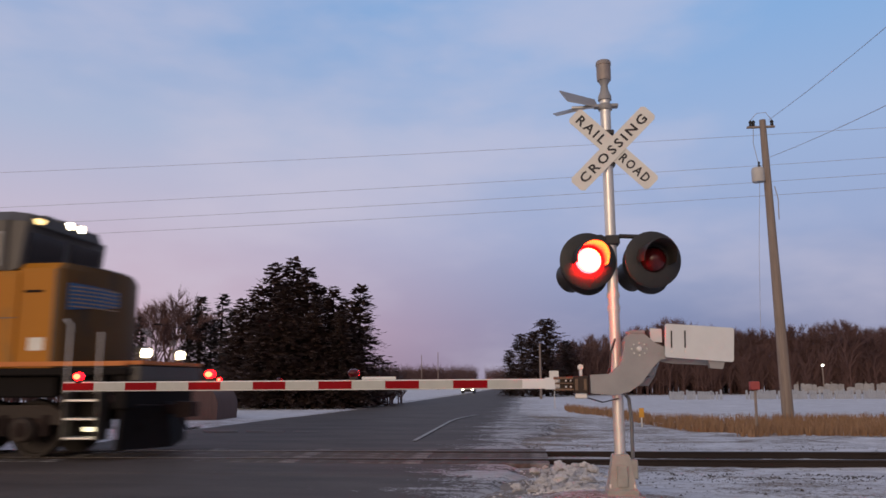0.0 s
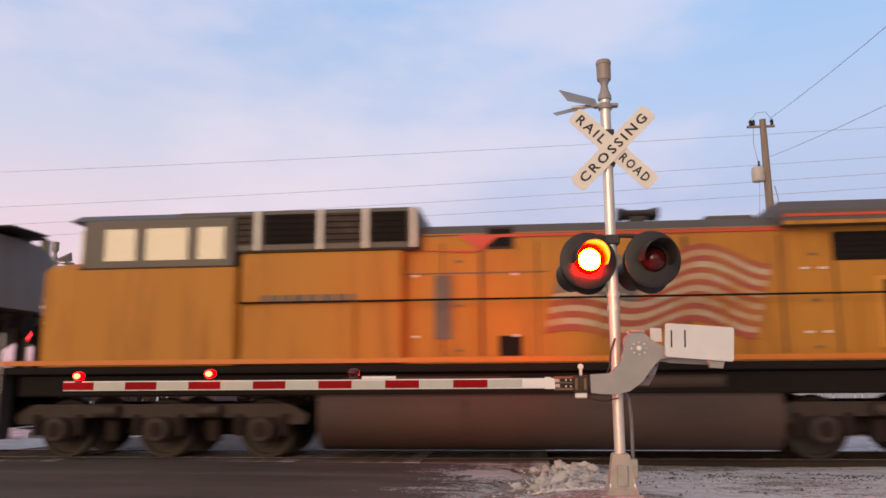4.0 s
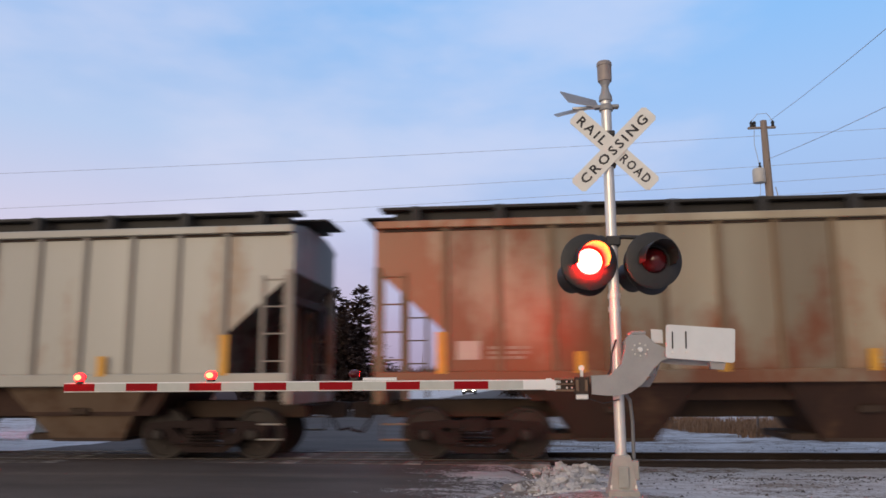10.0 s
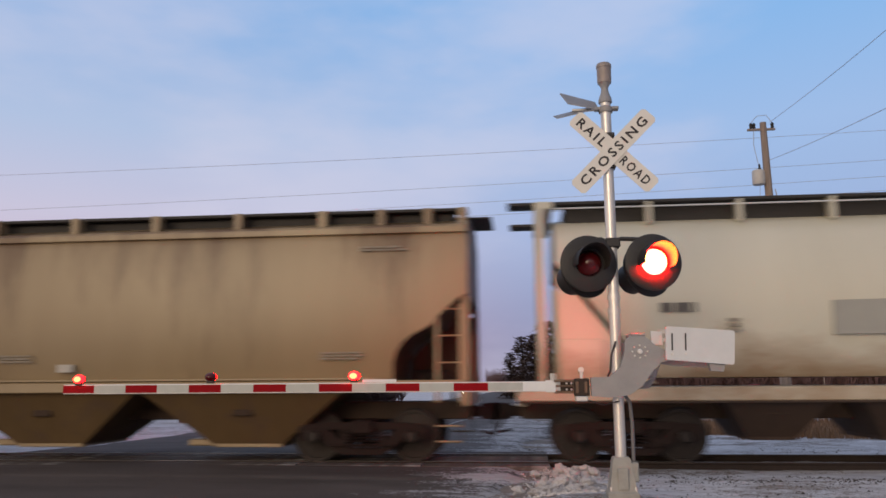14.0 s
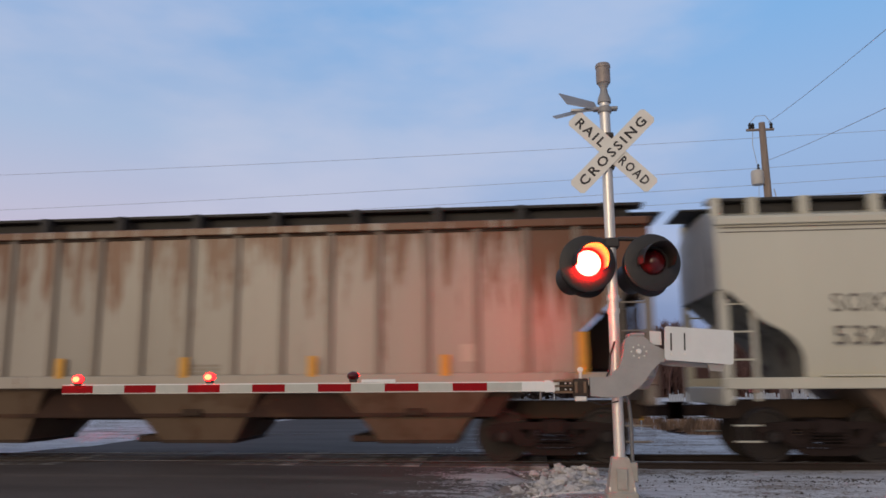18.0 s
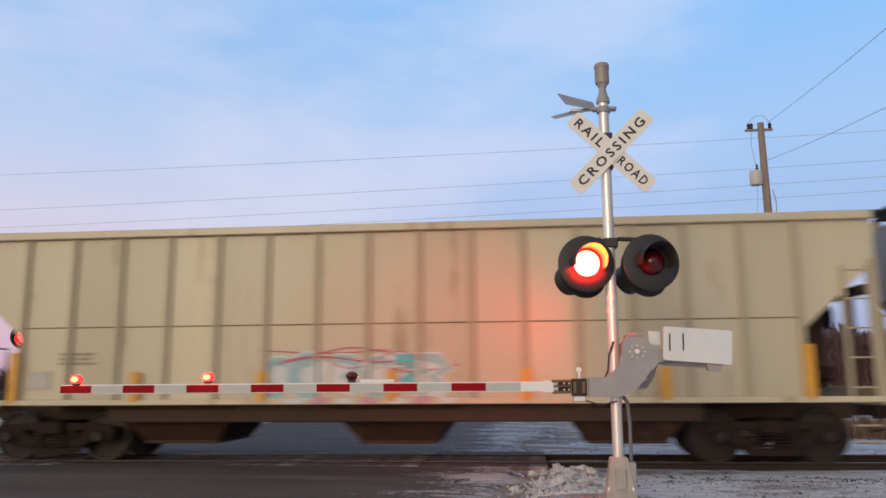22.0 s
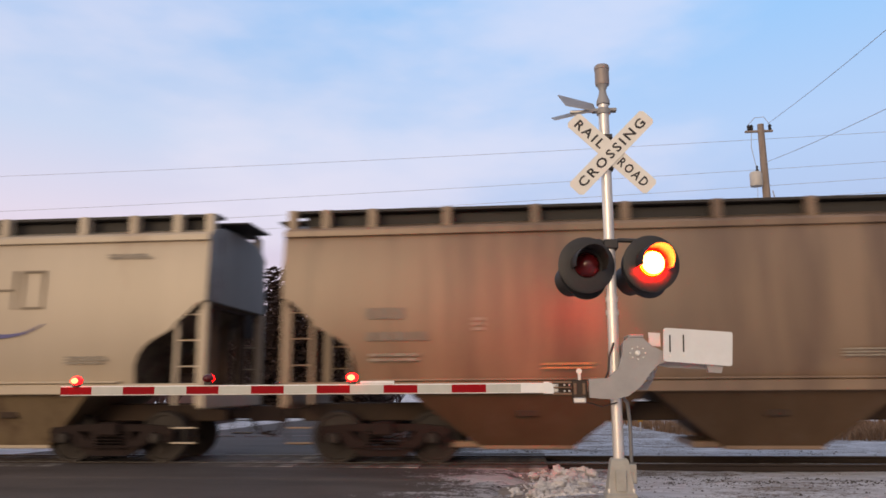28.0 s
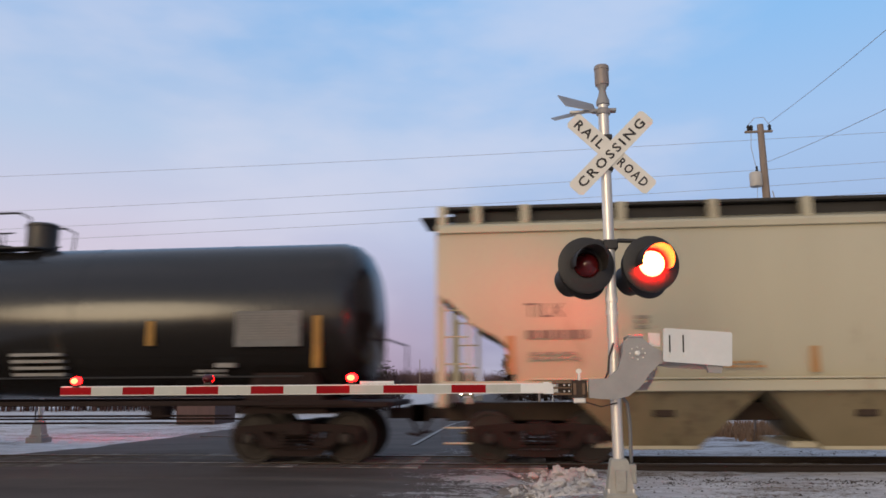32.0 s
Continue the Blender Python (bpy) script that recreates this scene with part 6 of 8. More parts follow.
def cylinder_hopper(front, L, key, label):
    c = railcar("hopper_car", front, label, "hopper car")
    p, g = paint(key), lower_paint(key)
    sec = [(1.20, 1.45), (1.44, 1.80), (1.58, 2.35), (1.61, 2.9), (1.54, 3.4), (1.38, 3.85), (1.15, 4.15)]
    roof = [(0.9, 4.28), (0.6, 4.36), (0.2, 4.40)]
    cut = [(0.72, 3.45), (2.42, 1.45), (3.0, 1.45)]
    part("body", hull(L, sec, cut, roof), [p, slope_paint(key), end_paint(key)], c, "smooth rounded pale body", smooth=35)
    for e, sg in ((0, 1), (-L, -1)):
        f = e if sg > 0 else e + 0.36
        for y in (-1, 1):
            part("end_panel", Shape().prism([(e - sg * 0.74, 3.35), (e - sg * 0.74, 1.35), (e - sg * 2.36, 1.35)], min(y * 1.20, y * 1.24), max(y * 1.20, y * 1.24)), p, c, "sloped triangular end panel")
            part("end_frame_post", Shape().rbox(f - sg * 0.1 - 0.06, f - sg * 0.1 + 0.06, min(y * 1.36, y * 1.50), max(y * 1.36, y * 1.50), 1.2, 4.55, 0.015), p, c)
            if sg > 0:
                part("end_frame_post", Shape().rbox(e - sg * 0.62 - 0.05, e - sg * 0.62 + 0.05, min(y * 1.36, y * 1.46), max(y * 1.36, y * 1.46), 1.2, 4.4, 0.015), p, c)
                ladder(c, e - sg * 0.14, y * 1.5, 1.1, 4.4, p, 0.44, sg)
        part("end_frame_beam", Shape().rbox(min(f - sg * 0.02, e - sg * 0.7), max(f - sg * 0.02, e - sg * 0.7), -1.45, 1.45, 4.42, 4.56, 0.02), p, c)
        part("end_sill", Shape().rbox(min(e, e - sg * 0.16), max(e, e - sg * 0.16), -1.5, 1.5, 0.98, 1.28, 0.02), p, c)
        coupler(c, e, sg)
    part("end_panel", Shape().rbox(-L + 0.74, -L + 1.50, -1.40, -1.30, 1.31, 2.12, 0.015), p, c, "square equipment panel")
    for y in (-1, 1):
        part("side_sill", Shape().rbox(-L, 0, min(y * 1.40, y * 1.57), max(y * 1.40, y * 1.57), 1.06, 1.30, 0.02), p, c, "pale side sill beam")
        part("sill_flange", Shape().rbox(-L, 0, min(y * 1.40, y * 1.59), max(y * 1.40, y * 1.59), 1.03, 1.065, 0.006), RUSTDARK, c)
    s = Shape()
    for y in (-1, 1):
        s.box(-L - 0.1, 0.1, min(y * 0.75, y * 1.22), max(y * 0.75, y * 1.22), 4.55, 4.60)
    part("running_board", s, BOARD, c, "dark grated running board")
    # widened dark trough stands in for shade under the boards too
    part("hatch_trough", Shape().rbox(-L + 0.9, -0.9, -0.95, 0.95, 4.22, 4.535, 0.03), BOARD, c)
    for y in (-1.24, 1.24):
        part("edge_rail", Shape().rod((-L + 0.5, y, 4.47), (-0.5, y, 4.47), 0.014, n=6), PLATEWHITE, c, "thin pale rail along the running board")
    for x in [-2.01 - 1.57 * i for i in range(10)]:
        for y in (-1, 1):
            part("roof_post", Shape().rbox(x - 0.042, x + 0.042, min(y * 1.02, y * 1.26), max(y * 1.02, y * 1.26), 4.16, 4.56, 0.01), p, c)
    underframe(c, L)
    for x in (-14.2, -12.0, -8.95, -5.9, -3.6):
        bay(c, x, 1.7, 0.75, 1.06, 0.40, RUSTDARK, RUSTDARK, 0)
    for x in (-1.95, -L + 1.95):
        truck(c, x)
    part("patch", Shape().prism([(-13.3, 2.70), (-11.66, 2.72), (-11.66, 1.95), (-12.1, 1.95), (-12.1, 2.14), (-13.3, 2.14)], -1.625, -1.55), SHADEGREY, c, "grey painted-over patch")
    part("patch", Shape().box(-3.42, -2.95, -1.60, -1.53, 1.95, 2.40), SHADEGREY, c)
    part("patch", Shape().box(-3.42, -2.95, -1.53, -1.45, 1.62, 1.82), MARK, c)
    part("patch", Shape().box(-5.05, -4.4, -1.515, -1.40, 1.68, 2.04), surface("brown_primer_patch", (0.30, 0.19, 0.11), (0.24, 0.15, 0.09), 0.7, 0, 3), c, "brown primed patch")
    part("placard", Shape().box(-16.1, -15.4, -1.61, -1.54, 2.05, 2.25), SIGNWHITE, c)
    bars(c, -16.05, 2.14, 0.5, 0.08, 1, MARK, -1.62)
    bars(c, -16.1, 2.62, 0.6, 0.16, 1, MARK, -1.63)
    bars(c, -15.0, 2.4, 0.2, 0.05, 3, MARK, -1.62)
    part("reflective_stripe", Shape().box(-4.9, -4.3, -1.585, -1.56, 1.12, 1.22), YELLOWSTRIPE, c)
    return c


TANKBLACK = surface("tank_black", (0.036, 0.036, 0.037), (0.052, 0.051, 0.051), 0.42, 0, 0.8, 0.5, 0.05, 30, (1, 1, 0.3), 0.45, (0.085, 0.068, 0.052), 0.22, 0.9, (0.8, 0.8, 0.3))
TANKSTRIPE = surface("grimy_yellow_stripe", (0.44, 0.22, 0.03), (0.22, 0.12, 0.03), 0.6, 0, 4, 0.5, 0.05)
DIMWHITE = surface("dim_white_stencil", (0.21, 0.20, 0.195), (0.14, 0.135, 0.13), 0.6, 0, 4, 0.5, 0)
BARWHITE = surface("faded_white_stencil", (0.29, 0.28, 0.27), (0.19, 0.185, 0.18), 0.6, 0, 4, 0.5, 0)


def tank_car(front, L, label, shell, marks):
    c = railcar("tank_car", front, label, "tank car")
    R, zc = 1.50, 2.66
    prof = [(0.02, 0.0), (0.5, -0.035), (0.95, -0.12), (1.25, -0.26), (1.42, -0.45), (R, -0.72), (R, -L + 0.60), (1.42, -L + 0.28), (1.25, -L + 0.06), (0.95, -L - 0.10), (0.5, -L - 0.19), (0.02, -L - 0.22)]
    part("tank", Shape().lathe(prof, (0, 0, zc), "x", 56), shell, c, "glossy black tank shell", smooth=40)
    for x in (-2.9, -5.6, -8.1, -10.6, -13.2):
        part("weld_band", Shape().lathe([(R - 0.01, x - 0.02), (R + 0.006, x - 0.012), (R + 0.006, x + 0.012), (R - 0.01, x + 0.02)], (0, 0, zc), "x", 56), shell, c, smooth=40)
    # dome, manway and platform
    dx = -7.26
    part("dome", Shape().lathe([(0.20, 4.10), (0.24, 4.20), (0.30, 4.22), (0.31, 4.68), (0.33, 4.69), (0.33, 4.73), (0.28, 4.76), (0.03, 4.77)], (dx, 0, 0), n=24), TANKBLACK, c, "black valve dome", smooth=40)
    part("manway", Shape().lathe([(0.33, 4.05), (0.34, 4.24), (0.36, 4.25), (0.36, 4.29), (0.05, 4.32)], (-8.20, 0, 0), n=20), TANKBLACK, c, "low round manway", smooth=40)
    for y in (-0.80, 0.80):
        part("platform", Shape().rbox(-9.35, -6.85, min(y, y * 0.5), max(y, y * 0.5), 4.115, 4.15, 0.01), BLACK, c, "black grated platform")
        part("platform_rail", Shape().pipe([(-8.07, y, 4.14), (-8.07, y, 4.76), (-8.0, y, 4.83), (-7.26, y, 4.83), (-7.02, y, 4.72), (-7.05, y, 4.42), (-7.05, y, 4.14)], 0.023, 6), BLACK, c)
        part("platform_rail", Shape().pipe([(-9.15, y, 4.14), (-9.1, y, 4.45), (-9.23, y, 4.76), (-8.87, y, 4.76), (-8.77, y, 4.42), (-8.47, y, 4.38)], 0.023, 6), BLACK, c)
        part("platform_post", Shape().rod((-7.55, y, 4.15), (-7.55, y, 4.42), 0.018, n=6), BLACK, c)
        part("platform_rail", Shape().rod((-7.7, y, 4.42), (-7.35, y, 4.42), 0.018, n=6), BLACK, c)
        ang = 1 if y > 0 else -1
        for k in (-8.22, -8.70):
            part("ladder_stile", Shape().pipe([(k, ang * (R * math.sin(a) + 0.06), zc + R * math.cos(a)) for a in [0.5 + i * 0.2 for i in range(11)]], 0.026, 6), shell, c)
        for i in range(10):
            a = 0.6 + i * 0.2
            part("ladder_rung", Shape().rod((-8.22, ang * (R * math.sin(a) + 0.08), zc + R * math.cos(a)), (-8.70, ang * (R * math.sin(a) + 0.08), zc + R * math.cos(a)), 0.017, n=6), shell, c)
    part("vent_valve", Shape().rod((-9.22, -0.3, 4.05), (-9.22, -0.3, 4.24), 0.10, n=10), BLACK, c, smooth=40)
    part("valve", Shape().rod((-13.75, 0, 4.12), (-13.75, 0, 4.30), 0.06, n=8), BLACK, c)
    # underframe
    for y in (-1, 1):
        part("side_rail", Shape().rbox(-L + 0.3, -0.3, min(y * 1.30, y * 1.42), max(y * 1.30, y * 1.42), 1.04, 1.13, 0.01), DARKSTEEL, c)
        part("brake_rod", Shape().rod((-L + 3, y * 0.9, 0.72), (-3, y * 0.9, 0.72), 0.02, n=6), DARKSTEEL, c)
        part("hand_rail", Shape().rod((-L + 1.2, y * 1.58, 1.55), (-1.2, y * 1.58, 1.55), 0.016, n=6), BLACK, c)
    for x in (-1.6, -L + 1.6):
        part("saddle", Shape().prism([(x - 0.8, 0.9), (x + 0.8, 0.9), (x + 0.55, 1.62), (x - 0.55, 1.62)], -1.25, 1.25), DARKSTEEL, c)
    for e, sg in ((0.0, 1), (-L, -1)):
        part("end_platform", Shape().rbox(min(e - sg * 1.9, e + sg * 0.35), max(e - sg * 1.9, e + sg * 0.35), -1.4, 1.4, 1.0, 1.10, 0.02), DARKSTEEL, c)
        part("end_rail", Shape().pipe([(e + sg * 0.25, -1.35, 1.1), (e + sg * 0.25, -1.35, 2.2), (e + sg * 0.25, 1.35, 2.2), (e + sg * 0.25, 1.35, 1.1)], 0.02, 6), BLACK, c)
        coupler(c, e + sg * 0.2, sg)
    for x, w, z in ((-4.3, 0.35, 0.78), (-11.9, 0.62, 0.74), (-10.9, 0.35, 0.80)):
        part("under_fitting", Shape().rbox(x, x + w, -0.95, -0.5, z, 1.04, 0.04), DARKSTEEL, c)
    part("bottom_outlet", Shape().lathe([(0.26, 1.2), (0.24, 0.95), (0.13, 0.88), (0.13, 0.70), (0.17, 0.68), (0.17, 0.52), (0.05, 0.50)], (-8.2, 0, 0), n=14), DARKSTEEL, c, smooth=40)
    part("brake_pipe", Shape().pipe([(-L + 2.6, -1.2, 0.86), (-9.4, -1.2, 0.86), (-9.2, -1.2, 0.78), (-7.4, -1.2, 0.78), (-7.2, -1.2, 0.86), (-2.6, -1.2, 0.86)], 0.02, 6), DARKSTEEL, c)
    for x in (-1.38, -L + 1.38):
        truck(c, x)
    for x, z0, z1 in marks:
        part("reflective_stripe", Shape().box(x - 0.065, x + 0.065, -R - 0.012, -R + 0.22, z0, z1), TANKSTRIPE, c)
    for x0, x1 in ((-14.86, -14.12), (-13.98, -12.9)):
        pl = part("stencil_panel", Shape().rbox(x0, x1, -1.512, -1.40, 2.10, 2.30, 0.004), BARWHITE, c, "pale stencilled panel")
        for k in range(int((x1 - x0) / 0.17)):
            part("stencil", Shape().box(x0 + 0.06 + 0.17 * k, x0 + 0.13 + 0.17 * k, -1.516, -1.511, 2.15, 2.25), SMALLMARK, pl)
    bars(c, -14.8, 1.86, 1.5, 0.05, 2, DIMWHITE, -1.44)
    bars(c, -7.8, 2.0, 0.7, 0.05, 3, DIMWHITE, -1.47)
    bars(c, -12.3, 2.36, 0.3, 0.045, 4, DIMWHITE, -1.505)
    part("data_panel", Shape().box(-2.45, -1.25, -1.515, -1.46, 2.08, 2.72), surface("white_outline_panel", (0.12, 0.12, 0.12), (0.2, 0.2, 0.2), 0.6, 0, 5), c)
    bars(c, -2.4, 2.66, 1.1, 0.028, 10, DIMWHITE, -1.522)
    return c


# ---- locomotives ----
UPYELLOW = surface("armour_yellow", (0.50, 0.192, 0.008), (0.39, 0.142, 0.008), 0.55, 0, 0.8, 0.5, 0.05, 30, (1, 1, 0.3), 0.3, (0.26, 0.14, 0.04), 0.14, 1.0, (1, 1, 0.4))
UPFADED = surface("faded_armour_yellow", (0.52, 0.225, 0.035), (0.42, 0.17, 0.022), 0.55, 0, 0.8, 0.5, 0.05, 30, (1, 1, 0.3), 0.3, (0.30, 0.115, 0.02), 0.34, 1.4, (1.6, 1.6, 0.2), soft3=0.1)
LOCOGREY = surface("harbour_grey", (0.10, 0.088, 0.078), (0.068, 0.06, 0.054), 0.5, 0, 1.2, 0.5, 0.08)
LOCORED = surface("signal_red_line", (0.60, 0.06, 0.03), (0.5, 0.05, 0.03), 0.45, 0, 3, 0.4, 0)
ORANGELINE = surface("orange_sill_line", (0.62, 0.17, 0.015), (0.5, 0.14, 0.015), 0.45, 0, 3, 0.4, 0)
UNDERGREY = surface("dirty_underframe_grey", (0.056, 0.042, 0.036), (0.027, 0.021, 0.018), 0.7, 0.1, 2, 0.5, 0.2, 30, (1, 1, 1), 0.35, (0.085, 0.062, 0.046), 0.2, 2)
TANKBROWN = surface("dusty_fuel_tank", (0.070, 0.042, 0.034), (0.036, 0.024, 0.021), 0.7, 0.1, 1.2, 0.5, 0.15, 30, (0.4, 1, 2))
LOUVRE = surface("dark_louvre", (0.009, 0.007, 0.007), (0.016, 0.013, 0.012), 0.75, 0.0, 6, 0.5, 0.2, spec=0.15)
CABGLASS = glassy("cab_glass", (0.045, 0.05, 0.055), 0.08)
# the warm sky reflection is put into this glass's base colour
WARMGLASS = glassy("cab_glass_painted_sky", (0.22, 0.19, 0.15), 0.12)
FLAGRED = surface("faded_flag_red", (0.36, 0.06, 0.04), (0.31, 0.09, 0.035), 0.55, 0, 3, 0.4, 0, 60, (1, 1, 1), 0.5, (0.42, 0.15, 0.012), 0.40, 1.3, soft3=0.12)
FLAGWHITE = surface("faded_flag_white", (0.50, 0.40, 0.29), (0.38, 0.27, 0.16), 0.55, 0, 3, 0.4, 0, 60, (1, 1, 1), 0.5, (0.44, 0.19, 0.04), 0.44, 1.2, soft3=0.12)
FLAGBLUE = surface("faded_flag_blue", (0.085, 0.085, 0.085), (0.16, 0.14, 0.115), 0.5, 0, 6, 0.6, 0, 60, (1, 1, 1), 0.5, (0.34, 0.20, 0.09), 0.36, 1.4, soft3=0.12)
EMBLEMBLUE = surface("emblem_blue", (0.03, 0.13, 0.30), (0.02, 0.10, 0.24), 0.45, 0, 3, 0.4, 0)


# shade of the leading faces, put into a darkened, blotched yellow
SHADEDYELLOW = surface("shaded_front_yellow", (0.15, 0.075, 0.02), (0.085, 0.05, 0.022), 0.7, 0, 1.6, 0.5, 0.1, 30, (1, 1, 0.4), 0.3, (0.05, 0.038, 0.03), 0.36, 1.4, (1, 1, 0.5), soft3=0.1)


def loco_truck(car, xs, r=0.533):
    a, b = min(xs), max(xs)
    for sg in (-1, 1):
        s = Shape()
        s.prism([(a - 0.85, 0.78), (a - 0.5, 0.98), (b + 0.5, 0.98), (b + 0.85, 0.78), (b + 0.8, 0.62), (b + 0.4, 0.62), (b + 0.3, 0.74), (a - 0.3, 0.74), (a - 0.4, 0.62), (a - 0.8, 0.62)], min(sg * 1.0, sg * 1.14), max(sg * 1.0, sg * 1.14))
        fr = part("truck_frame", s, UNDERGREY, car, "grey cast three-axle truck frame", smooth=25)
        for x in xs:
            part("axle_box", Shape().lathe([(0.10, sg * 1.27), (0.20, sg * 1.26), (0.235, sg * 1.22), (0.235, sg * 1.06)], (x, 0, 0.53), "y", 18), UNDERGREY, fr, smooth=40)
            part("pedestal", Shape().prism([(x - 0.34, 0.76), (x + 0.34, 0.76), (x + 0.27, 0.36), (x + 0.16, 0.33), (x - 0.16, 0.33), (x - 0.27, 0.36)], min(sg * 1.04, sg * 1.12), max(sg * 1.04, sg * 1.12)), DARKSTEEL, fr)
            part("axle_cap", Shape().lathe([(0.02, sg * 1.30), (0.12, sg * 1.29), (0.14, sg * 1.26)], (x, 0, 0.53), "y", 16), DARKSTEEL, fr)
            for k in (-0.42, 0.42):
                part("coil_spring", Shape().rod((x + k, sg * 1.1, 0.42), (x + k, sg * 1.1, 0.80), 0.09, n=10), DARKSTEEL, fr)
        for k in range(len(xs) - 1):
            xm = (xs[k] + xs[k + 1]) / 2
            part("brake_cylinder", Shape().rod((xm - 0.22, sg * 1.2, 0.86), (xm + 0.22, sg * 1.2, 0.86), 0.11, n=12), UNDERGREY, fr)
            part("brake_shoe", Shape().rbox(xm - 0.12, xm + 0.12, min(sg * 0.8, sg * 1.0), max(sg * 0.8, sg * 1.0), 0.3, 0.7, 0.03), DARKSTEEL, fr)
    for x in xs:
        w = put("wheelset", "loco_wheelset", car, pose(x, 0, r), lambda: wheel_shape(0.533), WHEEL, 40, "large steel wheelset")
        WHEELS.append((w, car, x, r))
    part("truck_centre", Shape().rbox(a - 0.3, b + 0.3, -0.6, 0.6, 0.4, 0.9, 0.05), DARKSTEEL, car)


def steps(car, x0, x1, sg_y=-1):
    for sg in (-1, 1):
        y0, y1 = min(sg * 1.12, sg * 1.52), max(sg * 1.12, sg * 1.52)
        for z in (0.40, 0.74, 1.07, 1.40):
            part("step", Shape().rbox(x0, x1, y0, y1, z - 0.02, z + 0.02, 0.006), STEEL if z < 1.3 else LOCOGREY, car, "worn metal step tread")
        part("step_side", Shape().rbox(x0 - 0.04, x0, y0, y1, 0.36, 1.55, 0.006), LOCOGREY, car)
        part("step_side", Shape().rbox(x1, x1 + 0.04, y0, y1, 0.36, 1.55, 0.006), LOCOGREY, car)
        part("step_back", Shape().rbox(x0, x1, y0 if sg > 0 else y1 - 0.03, y0 + 0.03 if sg > 0 else y1, 0.40, 1.5, 0.004), LOUVRE, car)
        part("grab_rail", Shape().pipe([(x0, sg * 1.5, 1.2), (x0, sg * 1.5, 2.45), (x0 - 0.1, sg * 1.5, 2.55)], 0.02, 6), STEEL, car)
        part("grab_rail", Shape().pipe([(x1, sg * 1.5, 1.2), (x1, sg * 1.5, 2.3)], 0.02, 6), STEEL, car)
        part("step_light", Shape().rbox((x0 + x1) / 2 - 0.13, (x0 + x1) / 2 + 0.13, min(sg * 1.13, sg * 1.17), max(sg * 1.13, sg * 1.17), 0.50, 0.58, 0.01), DIMLIGHT, car, "lit step lamp")


def handrail(car, x0, x1, z, y=1.50):
    for sg in (-1, 1):
        hr = part("handrail", Shape().rod((x0, sg * y, z), (x1, sg * y, z), 0.019, n=6), LOUVRE, car, "thin dark walkway handrail")
        n = max(1, int(abs(x1 - x0) / 1.9))
        for i in range(n + 1):
            x = x0 + (x1 - x0) * i / n
            part("stanchion", Shape().rod((x, sg * y, 1.7), (x, sg * y, z), 0.019, n=6), UPYELLOW, hr)


def flag(car, x0, x1, z0, z1, y, canton_right):
    n, m = 13, 22
    lean = 0.75 if canton_right else -0.35
    h = (z1 - z0) / n

    def wave(u):
        return 0.20 * math.sin(u * 10.5 + 0.6) * (0.35 + 0.65 * u) - 0.12 * u
    for k in range(n):
        s = Shape()
        u0, u1 = 0.0, 1.0
        lim = 0.40 if k >= 6 else 0.0
        rows_ = []
        for i in range(m + 1):
            u = lim + (1 - lim) * i / m
            x = x0 + (x1 - x0) * (1 - u if canton_right else u) + lean * (0.5 - k / n)
            sk = wave(u) + (0.22 if canton_right else 0.22) * (u - 0.5) * (1 - k / n)
            za, zb = z0 + h * k + sk, z0 + h * (k + 1) + sk
            rows_.append([(x, y - 0.004, za), (x, y - 0.004, zb), (x, y + 0.02, zb), (x, y + 0.02, za)])
        s.loft(rows_)
        part("flag_stripe", s, FLAGRED if k % 2 == 0 else FLAGWHITE, car, "faded painted flag stripe")
    s = Shape()
    rows_ = []
    for i in range(9):
        u = 0.40 * i / 8
        x = x0 + (x1 - x0) * (1 - u if canton_right else u)
        sk = wave(u) + 0.22 * (u - 0.5) * 0.5
        za, zb = z0 + h * 6 + sk, z0 + h * 13 + sk
        xa, xb = x + lean * (0.5 - 6 / n), x - lean * 0.5
        rows_.append([(xa, y - 0.006, za), (xb, y - 0.006, zb), (xb, y + 0.02, zb), (xa, y + 0.02, za)])
    s.loft(rows_)
    canton = part("flag_canton", s, FLAGBLUE, car, "faded painted flag corner")
    for i in range(4):
        for j in range(3):
            u = 0.40 * (i + 0.6) / 4.4
            x = x0 + (x1 - x0) * (1 - u if canton_right else u) + lean * (0.5 - (6.9 + 2.2 * j) / n)
            z = z0 + h * (6.9 + 2.2 * j) + wave(u) + 0.22 * (u - 0.5) * 0.5
            part("flag_star", Shape().lathe([(0.01, y - 0.010), (0.035, y - 0.008), (0.035, y)], (x, 0, z), "y", 5), FLAGWHITE, canton)


def shield(car, x0, x1, z0, z1, y):
    w = x1 - x0
    part("emblem", Shape().prism([(x0, z1 - 0.25), (x1, z1 - 0.25), (x1 + 0.03, z0 + 0.3), (x1 - 0.04, z0 + 0.1), ((x0 + x1) / 2 + 0.15, z0), ((x0 + x1) / 2 - 0.15, z0), (x0 + 0.04, z0 + 0.1), (x0 - 0.03, z0 + 0.3)], y - 0.004, y + 0.02), FLAGWHITE, car, "white and blue shield-shaped emblem")
    part("emblem_band", Shape().prism([(x0 - 0.03, z1 - 0.26), (x1 + 0.03, z1 - 0.26), (x1 + 0.05, z1), (x0 - 0.05, z1)], y - 0.006, y + 0.02), EMBLEMBLUE, car)
    part("emblem_band", Shape().box(x0 + 0.05, x1 - 0.05, y - 0.009, y, z1 - 0.17, z1 - 0.09), FLAGWHITE, car)
    for k in range(3):
        xx = x0 + w * (0.2 + 0.3 * k)
        part("emblem_bar", Shape().box(xx - 0.03, xx + 0.03, y - 0.007, y, z0 + 0.16, z1 - 0.30), FLAGRED, car)


